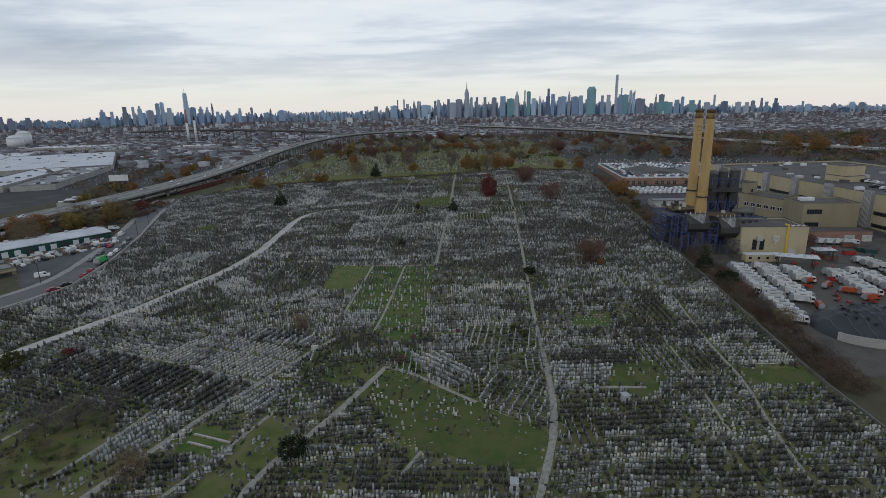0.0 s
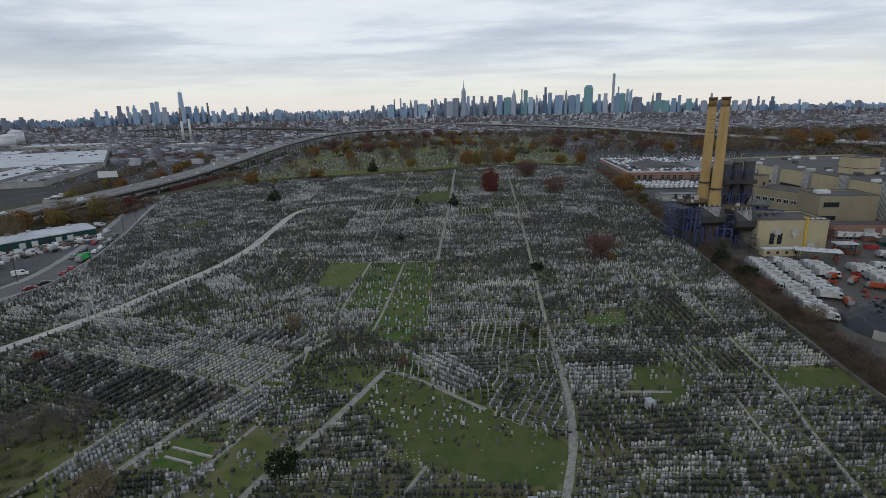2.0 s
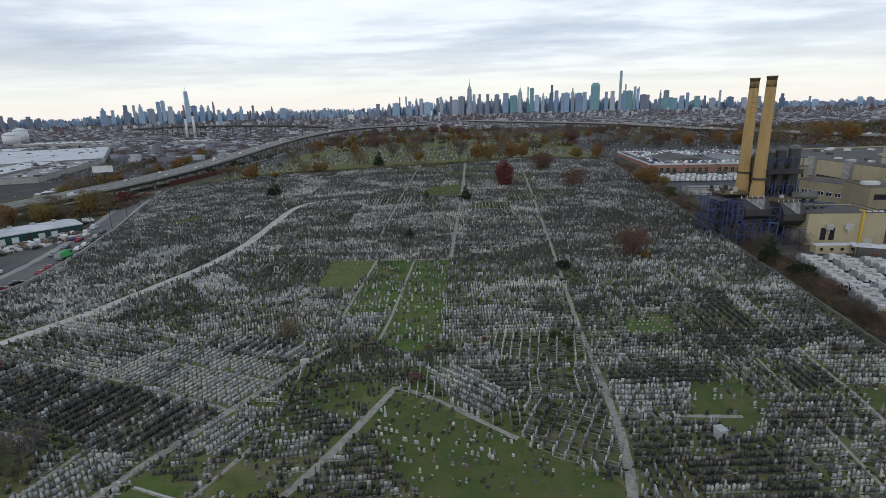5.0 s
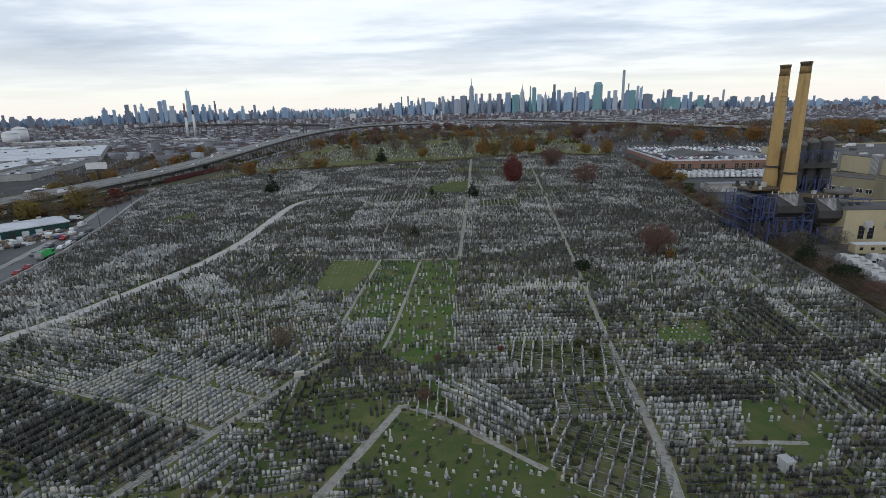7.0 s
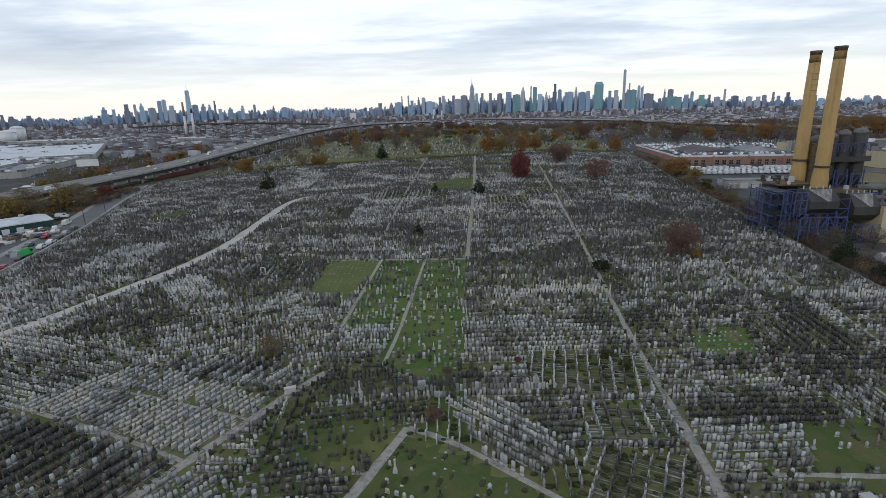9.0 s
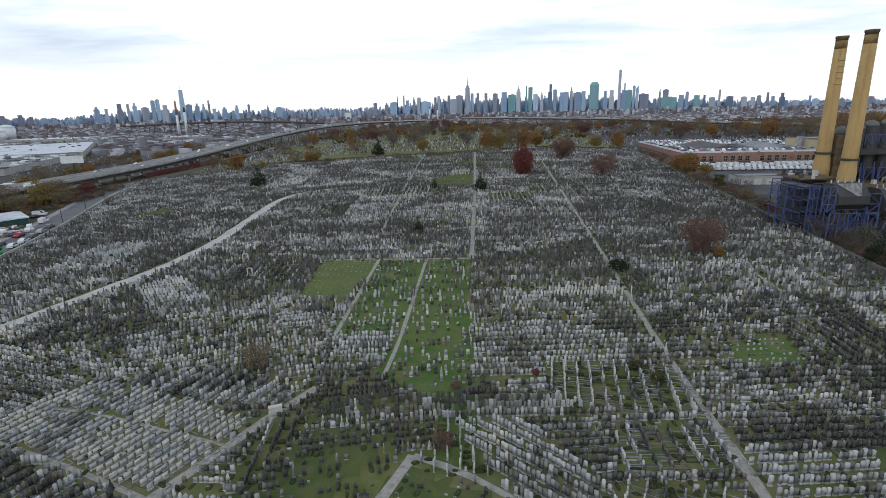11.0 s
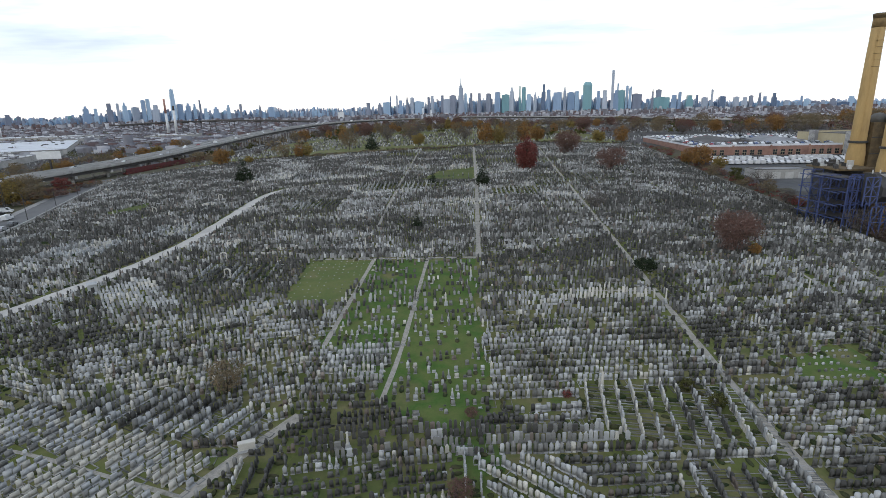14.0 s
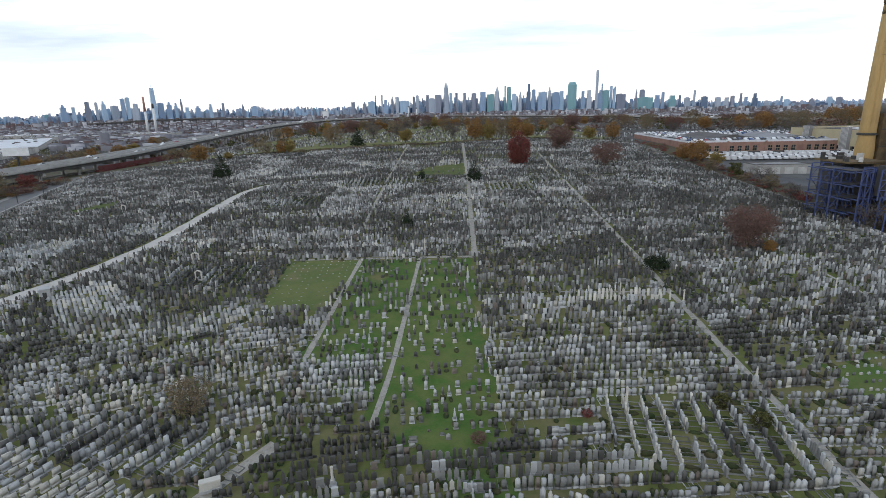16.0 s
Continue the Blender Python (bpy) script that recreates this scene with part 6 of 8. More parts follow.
m.add([(-23.4, -9.8, 5.6), (23.4, -9.8, 5.6), (23.4, 0, 6.6), (-23.4, 0, 6.6), (23.4, 9.8, 5.6), (-23.4, 9.8, 5.6), (-23.4, -9.8, 5.2), (23.4, -9.8, 5.2), (23.4, 9.8, 5.2), (-23.4, 9.8, 5.2)],
      [(0, 1, 2, 3), (3, 2, 4, 5), (6, 7, 1, 0), (8, 9, 5, 4), (7, 8, 4, 2, 1), (9, 6, 0, 3, 5)])
part("roof", m, M["white_roof"], shed, "pale sheet roof")
for i in range(9):
    m = Mesh()
    x = -20 + i * 4.6
    m.box((x, -9.56, 1.7), (2.4 if i < 8 else 5.0, 0.14, 2.5 if i < 8 else 2.2))
    # every third is a dark panel painting the shade inside an open doorway
    d = part("door", m, M["white_paint"] if i % 3 != 2 else M["dark_steel"], shed, "white roller door" if i % 3 != 2 else "dark panel for the shade inside an open doorway")
for i in range(5):
    m = Mesh()
    m.box((-16 + i * 8, 3, 6.1), (1.6, 1.2, 1.2))
    part("roof_unit", m, M["pale_metal"], shed)
tan = hall("loading_shed", (-184.5, 176.5, 0.2), 34, 11, 5.2, math.atan2(28, 22), M["cream_dim"], M["grey_roof"], "low tan loading shed with dark panels for open bays", 0.4)
# the bays are dark panels on the wall, painting the shade inside
for i in range(6):
    m = Mesh()
    m.box((-13.5 + i * 5.4, -5.52, 0.1), (3.9, 0.1, 3.4))
    part("door", m, M["dark_steel"], tan, "dark panel for the shade inside an open bay")
m = Mesh()
m.box((0, -6.2, 4.0), (33.6, 1.6, 0.35))
part("canopy", m, M["cream_dim"], tan)
m = Mesh()
m.box((-23.25, 0, -1), (0.3, 19.1, 6.5))
part("end_wall", m, M["brick"], shed, "red brick end wall")
rj = random.Random(21)
kerb_spots = [(-138, 163.5, 0.93), (-136.8, 168.5, 1.0), (-135.4, 178.5, 1.6), (-135.8, 184.0, 1.66), (-139.6, 207, 1.72), (-140.6, 213, 1.76), (-142.2, 219, 1.8), (-144, 226, 1.8), (-146.2, 233.5, 1.82), (-144.5, 200, 4.8), (-146.4, 209.6, 4.85), (-148.7, 221.5, 4.9), (-156.4, 245, 1.8), (-168.5, 257, 1.7), (-170, 262, 0.4)]
for i, (x, y, a) in enumerate(kerb_spots):
    x -= float(np.interp(y, [170, 200, 260], [0.0, 3.4, 6.0]))
    c = (4, 0, 4, 4, 3, 3, 1, 2, 1, 1, 1, 4, 3, 0, 3)[i]
    car(x, y, hz(x, y) + 0.07, a, c, "%s car parked along the street kerb" % CAR_NAMES[c], "cars along the street", i in (12, 14))
truck(-140.6, 195.5, 1.7, TRUCK_GREEN, "bright green box truck parked by the cemetery wall", "trucks on the street", 0.95)
car(-154.8, 180.6, hz(-154.8, 180.6) + 0.05, 0.6, 3, "white van standing in the forecourt", "cars at the shed", True)
for i in range(24):
    u, v = rj.uniform(-20, 22), rj.uniform(-31, -12.5)
    a = math.atan2(28, 22)
    x, y = -187.2 + u * math.cos(a) - v * math.sin(a), 230.2 + u * math.sin(a) + v * math.cos(a)
    c = rj.choices(range(6), (2, 3, 3, 5, 1, 1))[0]
    van = rj.random() < 0.3
    car(x, y, hz(x, y) + 0.05, a + 1.57 + rj.uniform(-0.5, 0.5), c, ("white van among the salvage before the shed" if van else "%s car among the salvage before the shed" % CAR_NAMES[c]), "cars at the shed", van)

for i in range(165):
    u, v = rj.uniform(-22, 20), rj.uniform(-28, -11.5)
    a = math.atan2(28, 22)
    x, y = -187.2 + u * math.cos(a) - v * math.sin(a), 230.2 + u * math.sin(a) + v * math.cos(a)
    k = i % 5
    L, W_, H_ = rj.uniform(1.0, 3.2), rj.uniform(0.8, 1.6), rj.uniform(0.5, 1.5)
    n_ = rj.randint(2, 5)
    nm, lab, cat, mt = (("pallet_stack", "stack of wooden pallets in the salvage yard", "pallet stack", "pallet"), ("metal_stack", "pale sheet metal stack in the salvage yard", "metal stack", "pale_metal"), ("timber_stack", "weathered timber stack in the salvage yard", "timber", "pallet"),
                        ("scrap_heap", "rusty scrap heap in the salvage yard", "scrap", "rust"), ("bag_stack", "white bulk bags stacked in the salvage yard", "bag stack", "white_paint"))[k]
    ob = thing(nm, (x, y, hz(x, y) + 0.05), lab, cat, "stacks in the salvage yard", angle=a + rj.uniform(-0.6, 0.6))
    for j in range(n_):
        m = Mesh()
        m.box((rj.uniform(-0.1, 0.1), rj.uniform(-0.1, 0.1), H_ * j / n_), (L * rj.uniform(0.85, 1), W_ * rj.uniform(0.85, 1), H_ / n_ * 0.98), rj.uniform(-0.08, 0.08), top=(0.97, 0.95))
        part("layer", m, M[mt], ob)

VIA = [(-246, 60), (-243, 140), (-238, 210), (-234, 260), (-225, 300), (-211, 350), (-204.5, 400), (-200.5, 450), (-200.5, 500), (-206.5, 600), (-209, 700), (-208, 820), (-197, 920), (-172, 1000), (-120, 1060), (-40, 1100)]
HIGH = [(60, 1500), (200, 1250), (318, 1000), (352, 760), (430, 480), (560, 260), (760, 60)]


def smooth_line(pts, step):
    fine = []
    line = [Vector(p) for p in pts]
    for a, b in zip(line, line[1:]):
        k = max(1, int((b - a).length / step))
        fine += [a.lerp(b, i / k) for i in range(k)]
    fine.append(line[-1])
    for _ in range(14):
        fine = [fine[0]] + [(fine[i - 1] + fine[i] * 2 + fine[i + 1]) / 4 for i in range(1, len(fine) - 1)] + [fine[-1]]
    return fine


def ribbon(m, line, zs, section, mat=0):
    """Sweeps a cross section (sideways, up) along a line."""
    n = len(section)
    vs = []
    for i, p in enumerate(line):
        d = (line[min(i + 1, len(line) - 1)] - line[max(i - 1, 0)]).normalized()
        for u, z in section:
            vs.append((p.x - d.y * -u, p.y + d.x * -u, zs[i] + z))
    fs = []
    for i in range(len(line) - 1):
        for j in range(n):
            fs.append((i * n + j, i * n + (j + 1) % n, (i + 1) * n + (j + 1) % n, (i + 1) * n + j))
    m.add(vs, fs, mat)


def viaduct(pts, z_of, width, gap, label, every_car, seed, made="concrete"):
    line = smooth_line(pts, 12.0)
    zs = [z_of(p) for p in line]
    ob = thing("viaduct", (0, 0, 0), label, "viaduct", kind="")
    h = width / 2
    m = Mesh()
    ribbon(m, line, zs, [(-h, 0), (h, 0), (h, -0.55), (h - 0.6, -0.8), (-h + 0.6, -0.8), (-h, -0.55)])
    part("deck", m, M[made], ob)
    for i in range(4):
        u = -h + 1.6 + (width - 3.2) * i / 3
        m = Mesh()
        ribbon(m, line, zs, [(u - 0.25, -0.8), (u + 0.25, -0.8), (u + 0.25, -2.5), (u - 0.25, -2.5)])
        part("girder", m, M["dark_steel"], ob, "dark steel girder")
    m = Mesh()
    ribbon(m, line, zs, [(-h + 0.6, 0.03), (-0.5, 0.03), (-0.5, 0.0), (-h + 0.6, 0.0)])
    ribbon(m, line, zs, [(0.5, 0.03), (h - 0.6, 0.03), (h - 0.6, 0.0), (0.5, 0.0)])
    part("carriageway", m, M["sidewalk"], ob)
    for u in (-h + 0.2, 0, h - 0.2):
        m = Mesh()
        ribbon(m, line, zs, [(u - 0.2, 1.0), (u + 0.2, 1.0), (u + 0.28, 0), (u - 0.28, 0)])
        part("barrier", m, M[made], ob)
    k = max(1, int(gap / 12))
    for i in range(k, len(line) - 1, k):
        p, d = line[i], (line[i + 1] - line[i - 1]).normalized()
        g = hz(p.x, p.y)
        if zs[i] - 1.6 - g < 1.5:
            continue
        a = math.atan2(d.y, d.x)
        pier = Mesh()
        pier.box((p.x, p.y, zs[i] - 3.9), (1.6, width * 0.9, 1.4), a)
        for s in (-1, 1):
            pier.tube((p.x - d.y * s * width * 0.28, p.y + d.x * s * width * 0.28, g - 1), (p.x - d.y * s * width * 0.28, p.y + d.x * s * width * 0.28, zs[i] - 3.9), 0.85, n=10)
        part("pier", pier, M[made], ob)
    r = random.Random(seed)
    for i in range(2, len(line) - 2):
        if r.random() < every_car:
            p, d = line[i], (line[i + 1] - line[i - 1]).normalized()
            u = r.choice((-1, 1)) * r.choice((2.4, 5.0, 7.4))
            c = r.choices(range(6), (2, 3, 3, 5, 1, 1))[0]
            van = r.random() < 0.2
            car(p.x + d.y * u, p.y - d.x * u, zs[i] + 0.05, math.atan2(d.y, d.x) + (0 if u > 0 else math.pi), c, ("white van on the elevated highway" if van else "%s car on the elevated highway" % CAR_NAMES[c]), "traffic on the viaducts", van)
    return ob


viaduct(VIA, lambda p: float(np.interp(p.y, [250, 300, 400, 500, 700, 900, 1050], [9.0, 9.4, 11.5, 14.0, 17.0, 19.0, 21.0])), 18.0, 24, "elevated concrete highway on paired round piers", 0.55, 1)
viaduct(HIGH, lambda p: 17.0, 20.0, 30, "distant elevated highway on concrete piers", 0.3, 2)
LOW = [(-250, 200), (-243, 270), (-234, 318), (-222, 360), (-211, 405), (-201, 465), (-194, 528), (-191, 600), (-200, 760)]
strip("service_road", LOW, 9, M["sidewalk"], 0.35, "pale service road beneath the viaduct", "road", step=8.0)
wall_run("wall_service", [(x + 4.8, y) for x, y in LOW[2:8]], 1.1, 0.3, M["concrete"], "pale concrete parapet of the service road")
viaduct([(-1010, 1745), (-690, 1455), (-484, 1270), (-355, 1210), (-262, 1195)], lambda p: float(np.interp(p.x, [-1010, -690, -484, -355, -262], [12, 22, 25, 23, 19])), 24.0, 75, "far dark elevated bridge beyond the warehouses", 0.0, 6, "tar_roof")
wl_ = smooth_line([(-206, 276), (-196, 306), (-188, 336)], 4.0)
m = Mesh()
for a, b in zip(wl_, wl_[1:]):
    c = (a + b) / 2
    m.box((c.x, c.y, hz(c.x, c.y) - 1), ((b - a).length + 0.05, 0.5, 3.0), math.atan2(b.y - a.y, b.x - a.x))
M["ivy"] = material("red_ivy_wall", [(0.07, 0.02, 0.022), (0.11, 0.03, 0.03), (0.07, 0.04, 0.035)], 0.5, grain=4.0, coords="World", rough=0.9)
solid("retaining_wall", m, M["ivy"], "retaining wall overgrown with dark red creeper", "wall", "structure")
wl_ = smooth_line([(-196, 380), (-189, 420), (-184, 470)], 4.0)
m = Mesh()
for a, b in zip(wl_, wl_[1:]):
    c = (a + b) / 2
    m.box((c.x, c.y, hz(c.x, c.y) - 1), ((b - a).length + 0.05, 0.5, 4.4), math.atan2(b.y - a.y, b.x - a.x))
solid("retaining_wall", m, M["ivy"], "retaining wall with dark red creeper along the cemetery", "wall", "structure")

bb = thing("billboard", (-252, 396, hz(-252, 396)), "blank white billboard on a tall steel mast", "billboard", angle=radians(12))
m = Mesh()
m.tube((0, 0.6, -1), (0, 0.6, 14.5), 0.6, n=10)
part("mast", m, M["dark_steel"], bb)
m = Mesh()
m.box((0, 0, 12.2), (13.6, 0.5, 4.7))
part("panel", m, M["white_paint"], bb)
m = Mesh()
m.box((0, 0.5, 11.8), (14.0, 1.4, 0.3))
part("catwalk", m, M["dark_steel"], bb)

POLES = [(-149.5, 172.6), (-149.2, 238), (-159.0, 266), (-168.8, 294), (-176, 262), (-187, 276), (-236, 330), (-240, 380), (-238, 300)]
for i, (x, y) in enumerate(POLES):
    ob = thing("street_lamp", (x, y, hz(x, y)), "slim steel street lamp with a curved arm", "street lamp", "street lamps")
    m = Mesh()
    m.tube((0, 0, 0), (0, 0, 9.5), 0.14, 0.09, n=8)
    part("pole", m, M["dark_steel"], ob)
    m = Mesh()
    m.tube((0, 0, 9.4), (-1.2, 0, 10.1), 0.07, n=6)
    m.tube((-1.2, 0, 10.1), (-2.4, 0, 10.2), 0.06, n=6)
    part("arm", m, M["dark_steel"], ob)
    m = Mesh()
    m.box((-2.7, 0, 10.08), (0.8, 0.3, 0.16), top=(0.8, 0.7))
    part("lantern", m, M["pale_metal"], ob)

# ---- warehouses, tanks and stacks towards the river ----
WAREHOUSES = ((-526, 704, 140, 278, 6, 0.535, "white_roof"), (-380, 520, 34, 170, 5, 0.3, "grey_roof"), (-418, 508, 36, 170, 5.6, 0.3, "white_roof"), (-700, 780, 120, 240, 6, 0.535, "white_roof"), (-455, 395, 60, 130, 5, 0.3, "white_roof"),
              (-640, 1010, 60, 150, 7, 0.5, "grey_roof"), (-760, 1080, 150, 90, 9, 0.1, "white_roof"), (-470, 1010, 80, 60, 7, 0.2, "white_roof"), (-264, 358, 9, 26, 4, 0.15, "white_roof"))
for i, (x, y, sx, sy, h, a, mm) in enumerate(WAREHOUSES):
    ob = hall("warehouse", (x, y, hz(x, y)), sx, sy, h, a, M["concrete"], M[mm], "broad flat-roofed warehouse with a %s roof" % ("pale" if mm == "white_roof" else "dark"), 0.5)
    r = random.Random(i)
    for k in range(30):
        m = Mesh()
        m.box((r.uniform(-0.45, 0.45) * sx, r.uniform(-0.45, 0.45) * sy, h - 0.5), (r.uniform(2, 6), r.uniform(1.5, 4), r.uniform(0.6, 1.4)))
        part("roof_unit", m, M["white_paint"] if k % 2 else M["tar_roof"], ob)
for x, y, up in ((-1113, 1374, 0), (-1193, 1508, 9)):
    ob = thing("storage_tank", (x, y, hz(x, y)), "huge white storage tank with a domed roof", "storage tank", "white tanks")
    m = Mesh()
    m.lathe((0, 0, -2), [(18, 0), (18, 25 + up)], 40)
    part("shell", m, M["white_paint"], ob, smooth=True)
    m = Mesh()
    m.lathe((0, 0, 23 + up), [(18.2, 0), (16, 2.8), (11, 5.6), (5, 7.2), (0.5, 7.8)], 40)
    part("dome", m, M["white_paint"], ob, smooth=True)
M["red_tip"] = material("faded_red_paint", [(0.27, 0.145, 0.12), (0.36, 0.20, 0.165)], 0.2, grain=1.0, rough=0.8)
for x, y, h, tip, tip_mat, label in ((-637, 1330, 82, 0.40, "red_tip", "slim white industrial stack with a faded red top"), (-618, 1330, 66, 0.16, "dark_steel", "slim white industrial stack with a dark tip"), (-60, 2600, 60, 0.1, "dark_steel", "slim white industrial stack with a dark tip"), (-22, 2500, 52, 0.1, "dark_steel", "slim white industrial stack with a dark tip")):
    ob = thing("stack", (x, y, hz(x, y)), label, "chimney", "far stacks")
    m = Mesh()
    m.lathe((0, 0, 0), [(3.3, 0), (2.5, h * (1 - tip))], 14)
    part("shaft", m, M["white_paint"], ob, smooth=True)
    m = Mesh()
    m.lathe((0, 0, h * (1 - tip)), [(2.55, 0), (2.1, h * tip)], 14)
    part("tip", m, M[tip_mat], ob, smooth=True)
ob = thing("water_tower", (-455, 2650, hz(-455, 2650)), "white block of a distant silo tower", "tower")
m = Mesh()
m.box((0, 0, 0), (26, 20, 44))
part("body", m, M["white_paint"], ob)
m = Mesh()
m.box((0, 0, 44), (22, 16, 3))
part("cap", m, M["concrete"], ob)

# ---- low city as far as the river ----
M["roof_mix"] = material("city_roofs", [(0.058, 0.057, 0.066), (0.09, 0.086, 0.096), (0.125, 0.123, 0.136), (0.21, 0.21, 0.23), (0.58, 0.59, 0.62)], 0.02, grain=0.2, coords="World", island=0.85, rough=0.9, bump=0.0)
M["wall_mix"] = material("city_walls", [(0.115, 0.075, 0.072), (0.12, 0.113, 0.122), (0.19, 0.19, 0.21), (0.44, 0.44, 0.46)], 0.02, grain=0.2, coords="World", island=0.85, rough=0.9, bump=0.0)
rb = np.random.RandomState(77)
N = 38000
ang_ = np.radians(rb.uniform(-47, 47, N))
rad = np.sqrt(rb.uniform(430.0 ** 2, 4350.0 ** 2, N)) * rb.uniform(0.55, 1, N)
rad = np.maximum(rad, 430) + 0.0
bx, by = rad * np.sin(ang_), 40 + rad * np.cos(ang_)
ok = ~((bx > -260) & (bx < 470 - 0 * by) & (by < 1060)) & ~((bx < -230) & (bx > -900) & (by < 620)) & ~((bx > 300) & (bx < 950) & (by < 980)) & ~((np.abs(bx + 1130) < 120) & (np.abs(by - 1420) < 180))
for wx, wy, sx, sy, _, a, _ in WAREHOUSES:
    u, v = (bx - wx) * math.cos(a) + (by - wy) * math.sin(a), -(bx - wx) * math.sin(a) + (by - wy) * math.cos(a)
    ok &= ~((np.abs(u) < sx / 2 + 10) & (np.abs(v) < sy / 2 + 10))
for line in (smooth_line(VIA, 30), smooth_line(HIGH, 30), smooth_line([(-650, 1330), (-600, 1330)], 30)):
    q = np.array([(p.x, p.y) for p in line])
    for k in range(0, N, 2000):
        d = np.min(np.hypot(bx[k:k + 2000, None] - q[:, 0], by[k:k + 2000, None] - q[:, 1]), 1)
        ok[k:k + 2000] &= d > 34
bx, by = bx[ok], by[ok]
n = len(bx)
cell = np.floor(bx / 330) * 7.3 + np.floor(by / 330) * 3.1
turn = np.sin(cell) * 0.6
sx, sy = rb.uniform(5, 13, n) * (1 + 2.0 * (rb.rand(n) < 0.12)), rb.uniform(5, 12, n)
sh = rb.uniform(3.5, 8.5, n) * np.where((by < 1700) & (bx < 0), 0.7, 1.0) + 12 * (rb.rand(n) < 0.008) * rb.rand(n) + np.where(by > 2400, 20 * (rb.rand(n) < 0.16) * rb.rand(n), 0)
B = np.array([(-.5, -.5, 0), (.5, -.5, 0), (.5, .5, 0), (-.5, .5, 0), (-.5, -.5, 1), (.5, -.5, 1), (.5, .5, 1), (-.5, .5, 1)])
S = B[None] * np.stack([sx, sy, sh + 3], 1)[:, None]
c, s = np.cos(turn)[:, None], np.sin(turn)[:, None]
zb = height(bx, by) - 3
W = np.stack([S[:, :, 0] * c - S[:, :, 1] * s + bx[:, None], S[:, :, 0] * s + S[:, :, 1] * c + by[:, None], S[:, :, 2] + zb[:, None]], -1)
faces = np.array([(4, 5, 6, 7), (0, 1, 5, 4), (1, 2, 6, 5), (2, 3, 7, 6), (3, 0, 4, 7)])
tagged(new("city_blocks", bulk_mesh("city_blocks", W.reshape(-1, 3), (faces.ravel()[None] + (np.arange(n) * 8)[:, None]).ravel(), np.full(n * 5, 4), np.tile([0, 1, 1, 1, 1], n), [M["roof_mix"], M["wall_mix"]])),
       "low city houses and sheds with mixed flat roofs", "houses", kind="stuff")

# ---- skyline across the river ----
# the bluish lift in these facade colours stands in for distance haze
TOWER_MATS = [material("hazed_facade_" + nm, cols, 0.01, rough=rg, grain=0.05, coords="World", stretch=(1, 1, 0.15), bump=0.0, spec=0.5, obj_random=0.5) for nm, cols, rg in (
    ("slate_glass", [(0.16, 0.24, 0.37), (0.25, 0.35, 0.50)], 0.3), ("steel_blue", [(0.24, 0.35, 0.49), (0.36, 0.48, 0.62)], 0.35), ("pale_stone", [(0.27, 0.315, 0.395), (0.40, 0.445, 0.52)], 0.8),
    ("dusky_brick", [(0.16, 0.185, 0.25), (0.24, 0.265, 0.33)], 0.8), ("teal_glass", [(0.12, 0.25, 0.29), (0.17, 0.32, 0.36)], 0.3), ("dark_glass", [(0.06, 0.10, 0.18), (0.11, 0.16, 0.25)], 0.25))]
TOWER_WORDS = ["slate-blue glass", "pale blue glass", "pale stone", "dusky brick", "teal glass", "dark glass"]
FAR, EYE = 4560.0, (-4.87, 36.5, 46.7)


def sky_spot(bearing, dist):
    a = radians(bearing)
    return EYE[0] + dist * math.sin(a), EYE[1] + dist * math.cos(a)


